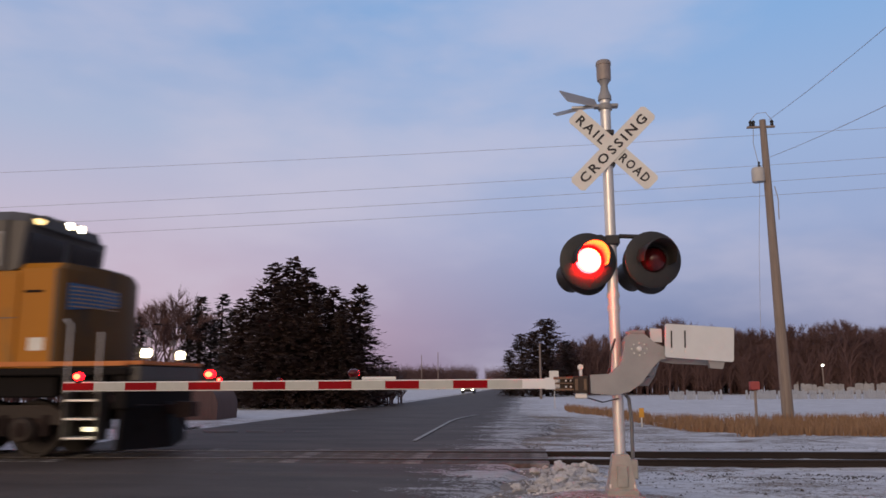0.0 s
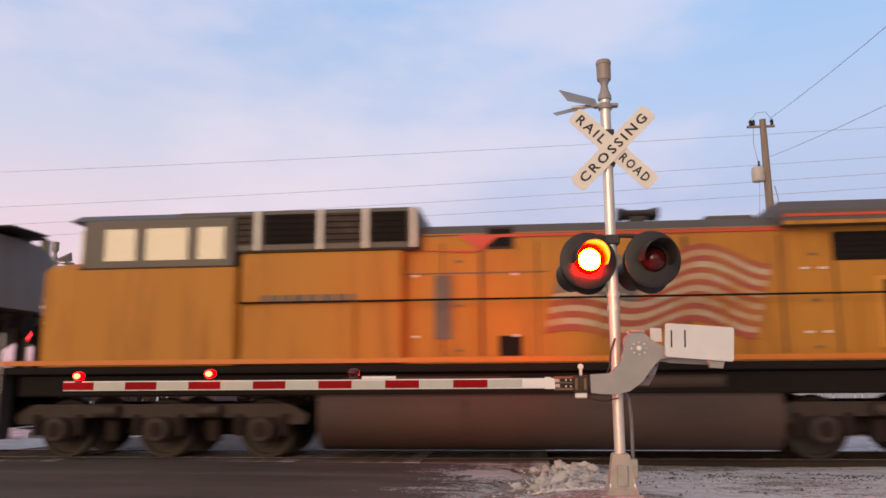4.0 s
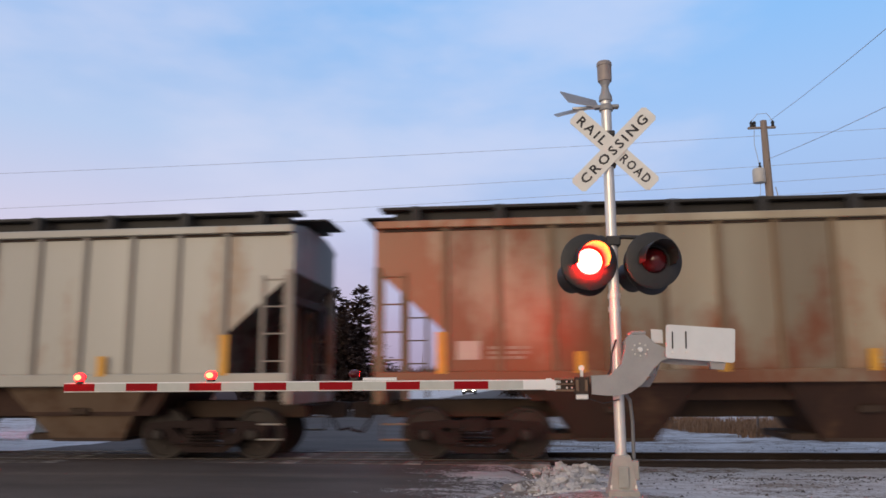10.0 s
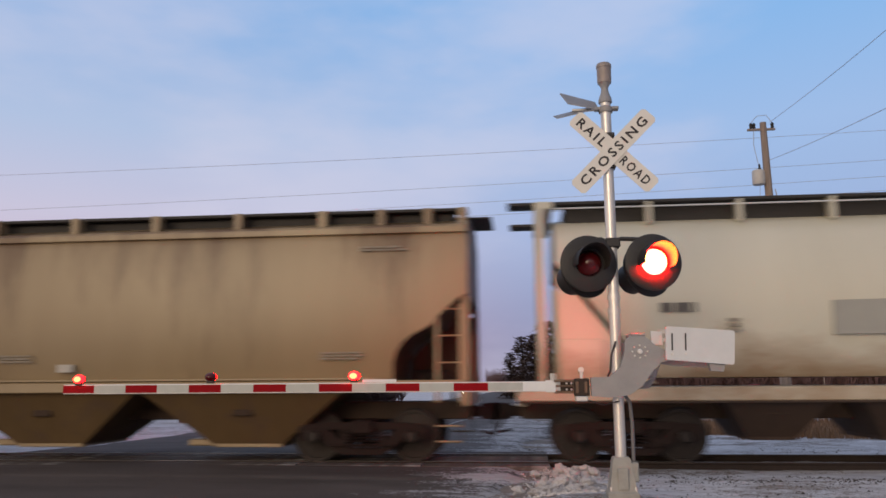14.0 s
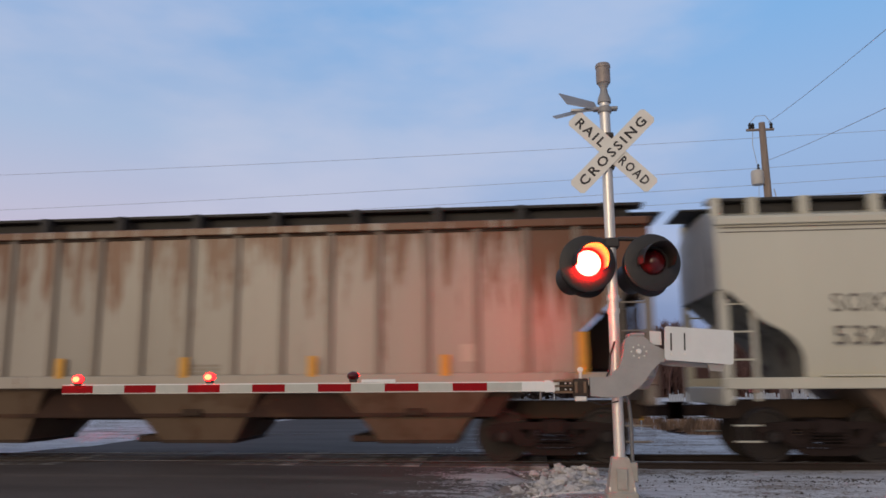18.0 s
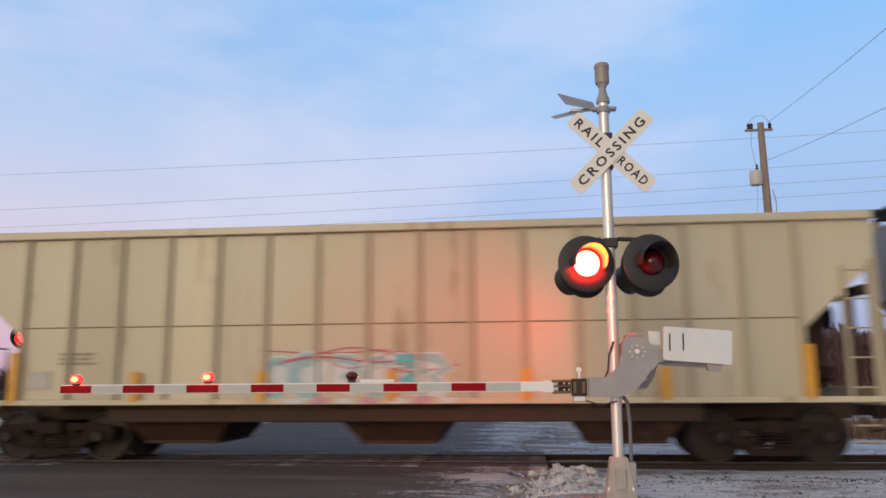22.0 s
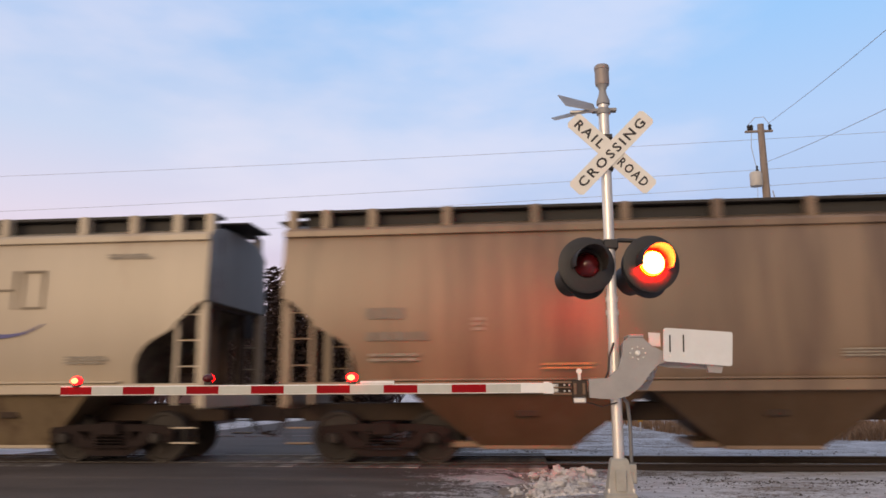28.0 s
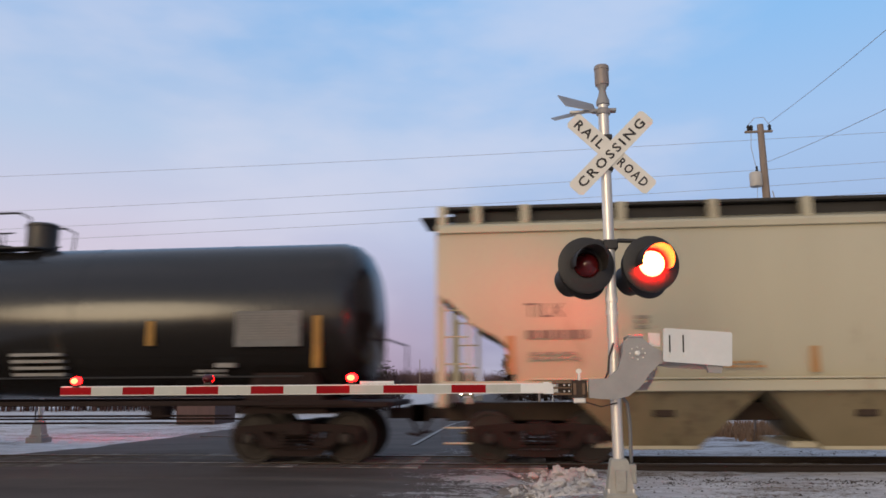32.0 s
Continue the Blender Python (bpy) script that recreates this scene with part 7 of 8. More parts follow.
def louvres(car, x0, x1, y, z0, z1, n, mat=LOUVRE, vertical=False):
    fr = part("grille", Shape().box(x0, x1, y - 0.008, y + 0.03, z0, z1), mat, car, "dark louvred grille")
    for i in range(n):
        if vertical:
            x = x0 + (x1 - x0) * (i + 0.5) / n
            part("slat", Shape().box(x - 0.012, x + 0.012, y - 0.03, y - 0.009, z0, z1), LOUVRE, fr)
        else:
            z = z0 + (z1 - z0) * (i + 0.5) / n
            part("slat", Shape().box(x0, x1, y - 0.025, y - 0.009, z - 0.008, z + 0.008), LOUVRE, fr)


SEAM = surface("grimy_door_gap", (0.05, 0.03, 0.015), (0.09, 0.05, 0.02), 0.7, 0, 3, 0.5, 0)


def seams(car, xs, y, z0, z1, mat=SEAM):
    for k, x in enumerate(xs):
        w = 0.024 if k % 3 == 0 else 0.014
        part("door_seam", Shape().box(x - w, x + w, y - 0.005, y + 0.02, z0, z1), mat, car)


def latches(car, xs, y, zs, mat):
    """Small latches and hinge plates along the hood doors."""
    for x in xs:
        for z in zs:
            part("door_latch", Shape().rbox(x - 0.05, x + 0.05, y - 0.022, y - 0.004, z - 0.022, z + 0.022, 0.004), mat, car)


def deck(car, L, nose):
    part("frame_deck", Shape().rbox(-L - 0.8, nose, -1.50, 1.50, 1.52, 1.66, 0.02), LOUVRE, car, "dark walkway deck")
    for y in (-1, 1):
        part("sill_line", Shape().box(-L - 0.75, nose - 0.05, min(y * 1.49, y * 1.512), max(y * 1.49, y * 1.512), 1.69, 1.775), ORANGELINE, car, "orange sill line")
        part("sill_beam", Shape().rbox(-L + 0.2, -0.3, min(y * 1.15, y * 1.35), max(y * 1.15, y * 1.35), 1.12, 1.52, 0.03), LOUVRE, car)


def fuel_tank(car, x0, x1):
    half = [(1.30, 1.16), (1.40, 1.10), (1.45, 0.98), (1.47, 0.80), (1.455, 0.62), (1.40, 0.46), (1.30, 0.33), (1.16, 0.23), (1.0, 0.17)]
    pts = [(-a, b) for a, b in half] + half[::-1]
    part("fuel_tank", Shape().loft([[(x, a, b) for a, b in pts] for x in (x0, x1)]), TANKBROWN, car, "dusty brown fuel tank", smooth=30)
    for k in (0.33, 0.66):
        x = x0 + (x1 - x0) * k
        part("tank_strap", Shape().box(x - 0.03, x + 0.03, -1.475, -1.40, 0.5, 1.06), UNDERGREY, car)
    part("air_reservoir", Shape().rod((x0 + 0.5, -1.25, 1.34), (x0 + 3.4, -1.25, 1.34), 0.15, n=14), TANKBROWN, car, smooth=40)
    part("air_reservoir", Shape().rod((x0 + 4.4, -1.25, 1.34), (x0 + 7.0, -1.25, 1.34), 0.15, n=14), TANKBROWN, car, smooth=40)


def lead_locomotive():
    c = railcar("lead_locomotive", -8.23, "yellow diesel locomotive with grey roof and lit headlamps", "locomotive")
    L = 19.85
    deck(c, L, 1.15)
    ys = -1.16
    # long hood
    part("long_hood", Shape().rbox(-L, -3.3, -1.15, 1.15, 1.66, 4.0, 0.04), UPYELLOW, c, "yellow engine hood")
    part("hood_roof", Shape().loft([[(x, -1.16, 3.97), (x, -1.06, 4.20), (x, -0.85, 4.27), (x, 0.85, 4.27), (x, 1.06, 4.20), (x, 1.16, 3.97)] for x in (-13.4, -8.6)]), LOCOGREY, c)
    part("hood_line", Shape().box(-13.3, -8.3, -1.17, -1.13, 3.90, 3.96), LOCORED, c)
    seams(c, [-18.4, -17.2, -15.9, -14.7, -13.3, -12.2, -11.0, -9.8, -8.6, -7.6, -5.9, -4.5], ys, 1.8, 3.85)
    # electrical cabinet behind the cab
    part("cabinet_upper", Shape().rbox(-7.7, -3.3, -1.46, 1.46, 3.46, 4.40, 0.04), LOCOGREY, c, "grey upper cabinet")
    part("cabinet_lower", Shape().rbox(-7.7, -3.3, -1.42, 1.42, 1.78, 3.47, 0.03), UPYELLOW, c)
    part("hood_line", Shape().box(-7.9, -3.3, -1.475, -1.41, 3.42, 3.475), LOCORED, c)
    part("hood_line", Shape().prism([(-7.62, 3.45), (-7.72, 3.45), (-8.35, 3.92), (-8.25, 3.96)], -1.2, -1.15), LOCORED, c)
    part("blower_box", Shape().rbox(-8.9, -7.6, -1.2, 1.2, 3.5, 4.52, 0.06), LOCOGREY, c)
    louvres(c, -7.25, -6.1, -1.462, 3.52, 4.34, 7)
    louvres(c, -5.6, -5.15, -1.425, 2.35, 2.55, 3, MARK)
    louvres(c, -4.6, -4.15, -1.425, 2.35, 2.55, 3, MARK)
    part("cabinet_panel", Shape().box(-5.75, -3.9, -1.428, -1.41, 1.95, 2.62), surface("pale_yellow_panel", (0.62, 0.27, 0.03), (0.54, 0.22, 0.025), 0.45, 0, 2), c)
    seams(c, [-6.6, -5.8, -4.9, -3.9], -1.425, 1.8, 3.4)
    seams(c, [-4.55, -3.95], -1.465, 3.5, 4.36, LOUVRE)
    latches(c, [-18.1, -16.4, -14.9, -14.2, -12.7, -7.95], ys, (2.2, 3.3), SIGNWHITE)
    latches(c, [-17.0, -15.4, -13.7, -8.2], ys, (1.9, 2.75, 3.6), MARK)
    part("door_seam", Shape().box(-18.4, -13.3, ys - 0.005, -1.14, 3.18, 3.20), MARK, c)
    part("door_seam", Shape().box(-8.4, -7.7, ys - 0.005, -1.14, 3.18, 3.20), MARK, c)
    part("cabinet_vent", Shape().box(-5.05, -4.62, -1.475, -1.45, 3.62, 4.05), LOUVRE, c)
    part("cabinet_vent", Shape().box(-5.7, -5.25, -1.475, -1.45, 3.9, 4.1), LOUVRE, c)
    part("handbrake_wheel", Shape().lathe([(0.16, -1.24), (0.21, -1.23), (0.21, -1.20), (0.16, -1.19)], (-17.35, 0, 2.75), "y", 18), UPYELLOW, c)
    # exhaust and horn
    horn = part("horn", Shape().rbox(-10.55, -10.15, -0.45, -0.1, 4.26, 4.50, 0.03), BLACK, c, "black air horn cluster")
    for k in (-0.12, 0.0, 0.12):
        part("trumpet", Shape().lathe([(0.04, -10.35), (0.05, -10.12), (0.12, -9.95)], (0, -0.28 + k, 4.47), "x", 10), BLACK, horn)
        part("trumpet", Shape().lathe([(0.12, -10.72), (0.05, -10.58), (0.04, -10.35)], (0, -0.28 + k, 4.47), "x", 10), BLACK, horn)
    # flared radiator at the rear
    sec = [(1.162, 2.9), (1.28, 3.36), (1.30, 4.08), (1.24, 4.40), (1.0, 4.56)]
    ring = lambda x, dz=0: [(x, -a, b - dz) for a, b in sec] + [(x, a, b - dz) for a, b in reversed(sec)]
    flare = Shape().loft([ring(-L), ring(-L + 0.5), ring(-12.95), [(-12.5, y * 0.9, min(z, 4.15)) for _, y, z in ring(-12.5)]])
    flare.mi = [1 if i % 10 in (0, 8, 9) else 0 for i in range(30)] + [0, 0]
    part("radiator_housing", flare, [LOCOGREY, UPYELLOW], c, "grey flared radiator housing with yellow lower edge")
    louvres(c, -18.0, -13.05, -1.305, 3.38, 4.10, 9)
    part("radiator_yellow", Shape().box(-L, -18.0, -1.306, -1.20, 3.34, 3.98), UPYELLOW, c)
    part("hood_line", Shape().box(-L, -18.0, -1.312, -1.2, 3.98, 4.03), LOCORED, c)
    for x in (-18.8, -16.3, -14.0):
        part("roof_fan", Shape().lathe([(0.75, 4.52), (0.75, 4.66), (0.6, 4.72), (0.1, 4.72)], (x, 0, 0), n=24), LOCOGREY, c, smooth=40)
    louvres(c, -19.25, -17.95, -1.165, 1.95, 3.15, 8)
    part("hand_brake_recess", Shape().prism([(-17.68, 1.9), (-17.02, 1.9), (-17.02, 2.95), (-17.08, 3.12), (-17.2, 3.22), (-17.5, 3.22), (-17.62, 3.12), (-17.68, 2.95)], -1.168, -1.13), SEAM, c, "dark recess for the hand brake")
    shield(c, -15.95, -15.12, 2.1, 2.98, ys - 0.01)
    flag(c, -12.3, -8.45, 2.05, 3.65, ys - 0.01, True)
    # cab
    part("cab_lower", Shape().rbox(-3.42, -1.08, -1.50, 1.50, 1.66, 3.48, 0.03), UPYELLOW, c, "yellow cab side")
    part("cab_upper", Shape().rbox(-3.75, -1.42, -1.49, 1.49, 3.46, 4.50, 0.04), LOCOGREY, c, "grey cab window band")
    part("cab_roof", Shape().loft([[(x, -w, 4.48 - d), (x, -w * 0.85, 4.68 - d), (x, w * 0.85, 4.68 - d), (x, w, 4.48 - d)] for x, d, w in ((-4.0, 0.08, 1.46), (-3.6, 0, 1.46), (-1.5, 0, 1.46), (-1.15, 0.04, 1.40), (-0.95, 0.10, 1.0))]), LOCOGREY, c, "grey cab roof")
    part("roof_unit", Shape().rbox(-3.2, -2.3, -0.6, 0.6, 4.66, 4.78, 0.04), LOCOGREY, c)
    part("roof_unit", Shape().rbox(-2.2, -1.3, -0.5, 0.5, 4.62, 4.76, 0.04), LOCOGREY, c)
    for x0, x1, mt in ((-3.54, -3.12, WARMGLASS), (-2.98, -2.16, WARMGLASS), (-2.0, -1.54, WARMGLASS)):
        w = part("cab_window", Shape().rbox(x0 - 0.04, x1 + 0.04, -1.515, -1.45, 3.58, 4.24, 0.01), surface("window_frame_grey", (0.42, 0.41, 0.38), None, 0.5, 0, 4), c, "side window with a sky reflection painted into its glass")
        part("pane", Shape().box(x0, x1, -1.522, -1.516, 3.63, 4.19), mt, w)
    part("sun_visor", Shape().prism([(-3.2, 4.30), (-2.15, 4.30), (-2.25, 4.14), (-2.5, 4.10), (-2.85, 4.13), (-3.1, 4.18)], -1.60, -1.525), BLACK, c)
    part("cab_front", Shape().prism([(-1.45, 3.46), (-1.18, 3.55), (-1.08, 4.44), (-1.45, 4.48)], -1.42, 1.42), LOCOGREY, c)
    for y0, y1 in ((-1.25, -0.12), (0.12, 1.25)):
        part("windscreen", Shape().prism([(-1.166, 3.66), (-1.161, 3.66), (-1.087, 4.26), (-1.092, 4.26)], y0, y1, Matrix.Translation((0.012, 0, 0))), CABGLASS, c, "dark cab windscreen")
    part("headlamp_box", Shape().rbox(-1.25, -0.98, -0.42, 0.42, 4.40, 4.66, 0.03), LOCOGREY, c)
    for y in (-0.2, 0.2):
        part("headlamp", Shape().lathe([(0.02, -0.945), (0.075, -0.945), (0.085, -0.985)], (0, y, 4.57), "x", 14), HEADLIGHT, c, "lit white headlamp")
    part("number_board", Shape().rbox(-1.3, -0.985, -1.2, -0.5, 4.43, 4.54, 0.02), BOARDGLOW, c, "lit number board")
    letters("road_number", "8309", 0.52, LOCORED, c, facing(-2.35, -1.506, 3.02), 0.004, 1.68)
    part("door_seam", Shape().box(-3.4, -1.1, -1.507, -1.49, 2.58, 2.60), MARK, c)
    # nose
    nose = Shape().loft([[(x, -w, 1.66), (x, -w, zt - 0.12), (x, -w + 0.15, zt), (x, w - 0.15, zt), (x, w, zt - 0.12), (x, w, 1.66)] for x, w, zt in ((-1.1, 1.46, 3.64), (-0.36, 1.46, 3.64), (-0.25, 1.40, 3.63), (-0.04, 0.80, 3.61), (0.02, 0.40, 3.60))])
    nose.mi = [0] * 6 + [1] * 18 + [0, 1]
    part("nose", nose, [UPYELLOW, SHADEDYELLOW], c, "yellow nose with the shade of its front painted in", smooth=20)
    part("nose_top", Shape().loft([[(x, -w, zt + 0.004), (x, -w * 0.5, zt + 0.03), (x, w * 0.5, zt + 0.03), (x, w, zt + 0.004)] for x, w, zt in ((-1.1, 1.30, 3.64), (-0.36, 1.26, 3.64), (-0.05, 0.78, 3.61))], caps=False, closed=False), LOCOGREY, c)
    part("nose_corner", Shape().box(-0.40, -0.36, -1.466, -1.44, 1.70, 3.5), LOCOGREY, c)
    part("nose_vent", Shape().box(-1.0, -0.62, -1.465, -1.45, 3.06, 3.11), LOUVRE, c)
    part("nose_placard", Shape().box(-0.84, -0.54, -1.466, -1.45, 1.98, 2.22), SIGNWHITE, c)
    def nose_x(y):
        return float(np.interp(abs(y), (0.4, 0.8, 1.4), (0.02, -0.04, -0.25))) + 0.012

    ys_ = [-1.30, -0.9, -0.5, 0.1]
    emblem = part("wing_emblem", Shape().loft([[(nose_x(y) + 0.006, y, 2.74 + 0.1 * (y + 1.36)), (nose_x(y) + 0.006, y, 3.26 - 0.04 * (y + 1.36)), (nose_x(y) - 0.02, y, 3.26 - 0.04 * (y + 1.36)), (nose_x(y) - 0.02, y, 2.74 + 0.1 * (y + 1.36))] for y in ys_]), EMBLEMBLUE, c, "blue painted emblem with pale bars")
    for k in range(6):
        z = 3.18 - 0.075 * k
        part("emblem_bar", Shape().loft([[(nose_x(y) + 0.012, y, z), (nose_x(y) + 0.012, y, z + 0.022), (nose_x(y), y, z + 0.022), (nose_x(y), y, z)] for y in (-1.26, -0.9, -0.5, 0.04)]), FLAGWHITE, emblem)
    # front platform, pilot and lights
    part("anticlimber", Shape().rbox(1.10, 1.32, -1.35, 1.35, 1.40, 1.70, 0.03), LOCOGREY, c)
    part("front_line", Shape().box(0.9, 1.335, -1.36, 1.36, 1.71, 1.78), ORANGELINE, c)
    part("plow", Shape().loft([[(1.0, -1.4, 0.18), (1.38, 0, 0.14), (1.0, 1.4, 0.18), (0.92, 1.4, 0.18), (1.28, 0, 0.14), (0.92, -1.4, 0.18)], [(1.06, -1.4, 1.0), (1.20, 0, 1.0), (1.06, 1.4, 1.0), (0.98, 1.4, 1.0), (1.1, 0, 1.0), (0.98, -1.4, 1.0)]]), LOUVRE, c, "black snow plough")
    part("pilot", Shape().rbox(0.85, 1.12, -1.45, 1.45, 0.9, 1.55, 0.03), LOUVRE, c)
    for y in (-0.75, 0.75):
        part("ditch_light_bracket", Shape().rbox(0.98, 1.10, y - 0.14, y + 0.14, 1.78, 2.06, 0.02), LOCOGREY, c)
        part("ditch_light", Shape().lathe([(0.02, 1.13), (0.085, 1.125), (0.095, 1.09)], (0, y, 1.94), "x", 14), HEADLIGHT, c, "lit ditch lamp")
    steps(c, 0.0, 0.60)
    steps(c, -L - 0.72, -L - 0.08)
    coupler(c, 1.1, 1)
    part("pilot", Shape().rbox(-L - 0.78, -L - 0.56, -1.45, 1.45, 0.20, 1.55, 0.03), LOUVRE, c)
    for y in (-0.5, -0.3, 0.3, 0.5):
        part("brake_hose", Shape().pipe([(-L - 0.75, y, 1.1), (-L - 0.98, y, 0.75), (-L - 1.3, y * 1.1, 0.66), (-L - 1.5, y, 0.85)], 0.03, 6), BLACK, c)
    coupler(c, -L - 0.65, -1)
    handrail(c, -3.6, -L + 0.05, 2.78)
    for y in (-0.7, 0.7):
        part("end_handrail", Shape().pipe([(1.2, y, 1.7), (1.2, y, 2.5), (1.2, y * 0.4, 2.5)], 0.02, 6), LOUVRE, c)
        part("end_handrail", Shape().pipe([(-L - 0.7, y, 1.7), (-L - 0.7, y, 2.55), (-L - 0.7, y * 1.9, 2.55)], 0.03, 6), LOUVRE, c)
    part("platform_lamp", Shape().rbox(-L - 0.05, -L + 0.08, -1.5, -1.2, 1.93, 1.99, 0.01), DIMLIGHT, c)
    fuel_tank(c, -13.65, -5.9)
    loco_truck(c, (-18.7, -16.72, -14.74))
    loco_truck(c, (-4.95, -2.97, -1.0))
    return c


def second_locomotive():
    c = railcar("second_locomotive", -30.62, "yellow diesel locomotive running long hood first", "locomotive")
    L = 19.3
    deck(c, L, 0.95)
    ys = -1.16
    hood = Shape().loft([[(x, -w, 1.66), (x, -w, 4.02), (x, w, 4.02), (x, w, 1.66)] for x, w in ((-14.9, 1.15), (-0.5, 1.15), (-0.35, 1.08))])
    part("long_hood", hood, UPFADED, c, "yellow engine hood with faded paint")
    part("hood_end", Shape().loft([[(x, -w, 1.66), (x, -w, 3.6), (x, -w + 0.2, 3.95), (x, w - 0.2, 3.95), (x, w, 3.6), (x, w, 1.66)] for x, w in ((-0.36, 0.72), (0.10, 0.58), (0.22, 0.46))]), SHADEDYELLOW, c, "narrow end of the hood with its shade painted in", smooth=20)
    part("hood_roof", Shape().loft([[(x, -1.17, 3.98), (x, -0.95, 4.20), (x, 0.95, 4.20), (x, 1.17, 3.98)] for x in (-14.9, -5.0)]), LOCOGREY, c)
    part("hood_line", Shape().box(-9.6, -5.2, -1.18, -1.14, 3.93, 3.985), LOCORED, c)
    part("hood_line", Shape().prism([(-9.6, 3.93), (-9.6, 3.985), (-10.9, 3.985), (-10.5, 3.70), (-11.6, 3.72), (-10.7, 3.66), (-10.2, 3.93)], -1.185, -1.14), LOCORED, c)
    # wide radiator roof that overhangs the hood
    part("radiator_roof", Shape().loft([[(x, -w, 3.98 - d), (x, -w, 4.22 - d), (x, -w + 0.25, 4.42 - d), (x, w - 0.25, 4.42 - d), (x, w, 4.22 - d), (x, w, 3.98 - d)] for x, w, d in ((-5.3, 1.5, 0), (0.42, 1.5, 0), (0.62, 1.38, 0.02), (0.72, 1.0, 0.06))]), LOCOGREY, c, "grey overhanging radiator roof")
    part("roof_edge", Shape().box(-5.3, 0.5, -1.512, -1.49, 3.965, 4.03), UPFADED, c)
    part("hood_line", Shape().box(-5.3, 0.35, -1.514, -1.49, 4.10, 4.15), LOCORED, c)
    for x in (-3.8, -1.4):
        part("roof_screen", Shape().rbox(x - 1.1, x + 1.1, -1.0, 1.0, 4.40, 4.47, 0.02), LOUVRE, c)
    part("roof_screen", Shape().rbox(-6.4, -5.5, -0.6, 0.6, 4.18, 4.34, 0.03), LOCOGREY, c)
    horn = part("horn", Shape().rbox(-7.75, -7.4, -0.45, -0.1, 4.2, 4.46, 0.03), BLACK, c, "low black horn cluster")
    for k in (-0.15, 0, 0.15):
        part("trumpet", Shape().lathe([(0.12, -7.95), (0.06, -7.75), (0.06, -7.4), (0.11, -7.2)], (0, -0.28 + k, 4.46), "x", 10), BLACK, horn)
    louvres(c, -2.4, -0.5, ys, 3.38, 3.88, 5)
    louvres(c, -4.4, -2.55, ys, 3.38, 3.88, 5)
    for x in (-3.50, -3.05, -2.62, -2.1, -1.58):
        louvres(c, x - 0.12, x + 0.12, ys - 0.01, 1.95, 3.03, 2, LOUVRE, True)
    for x0, x1 in ((-3.75, -2.4), (-2.3, -1.35)):
        part("louvre_frame", Shape().box(x0, x1, ys - 0.008, -1.14, 1.88, 3.10), surface("pale_yellow_panel", (0.62, 0.27, 0.03), (0.54, 0.22, 0.025), 0.45, 0, 2), c)
    part("crest", Shape().prism([(-0.95, 2.7), (-0.45, 2.7), (-0.4, 2.5), (-0.7, 2.3), (-1.0, 2.5)], ys - 0.01, -1.15), ORANGELINE, c)
    seams(c, [-13.6, -12.3, -11.2, -10.5, -9.5, -8.2, -6.9, -5.3, -4.4, -1.2, -0.5], ys, 1.8, 3.85)
    flag(c, -9.2, -5.6, 2.25, 3.65, ys - 0.01, False)
    latches(c, [-13.2, -11.7, -9.9, -4.9, -4.6, -0.8], ys, (2.15, 3.25), SIGNWHITE)
    latches(c, [-12.7, -10.9, -4.75, -1.0], ys, (1.9, 2.7, 3.5), MARK)
    part("door_seam", Shape().box(-14.9, -9.3, ys - 0.005, -1.14, 3.28, 3.30), MARK, c)
    for x in (-10.15,):
        w = part("air_intake", Shape().box(x - 0.24, x + 0.24, ys - 0.015, -1.14, 3.72, 4.12), UNDERGREY, c)
        part("intake_mesh", Shape().box(x - 0.2, x + 0.2, ys - 0.02, ys - 0.016, 3.76, 4.08), LOUVRE, w)
    part("cabinet", Shape().rbox(-14.9, -11.9, -1.42, 1.42, 1.70, 3.70, 0.04), UPFADED, c)
    part("dynamic_brake_box", Shape().rbox(-16.2, -11.6, -1.40, 1.40, 3.72, 4.50, 0.04), LOCOGREY, c, "grey dynamic brake housing")
    for k, (x0, x1) in enumerate(((-12.5, -11.8), (-13.35, -12.65), (-14.5, -13.5), (-15.6, -14.7))):
        louvres(c, x0, x1, -1.405, 3.86, 4.42, 5, LOUVRE if k % 2 == 0 else UNDERGREY)
    for x in (-11.7, -12.58, -13.42, -14.6):
        part("cage_post", Shape().box(x - 0.04, x + 0.04, -1.44, -1.39, 3.75, 4.48), SIGNWHITE, c)
    bars(c, -14.5, 2.86, 1.9, 0.12, 1, MARK, -1.425)
    part("fire_box", Shape().box(-11.35, -11.05, ys - 0.02, -1.14, 2.1, 3.25), MARK, c)
    part("recess", Shape().box(-10.2, -9.8, ys - 0.02, -1.14, 1.8, 2.15), LOUVRE, c)
    # cab and short nose at the trailing end
    part("cab_lower", Shape().rbox(-18.0, -14.95, -1.50, 1.50, 1.66, 3.45, 0.03), UPFADED, c)
    part("cab_upper", Shape().rbox(-17.95, -15.0, -1.49, 1.49, 3.44, 4.40, 0.04), LOCOGREY, c)
    part("cab_roof", Shape().loft([[(x, -1.46, 4.38), (x, -1.1, 4.55), (x, 1.1, 4.55), (x, 1.46, 4.38)] for x in (-18.25, -15.0)]), LOCOGREY, c)
    for x0, x1 in ((-17.5, -16.9), (-16.7, -15.9), (-15.7, -15.2)):
        part("cab_window", Shape().box(x0, x1, -1.50, -1.46, 3.6, 4.2), CABGLASS, c)
    part("windscreen", Shape().box(-18.12, -18.0, -1.25, 1.25, 3.62, 4.25), CABGLASS, c)
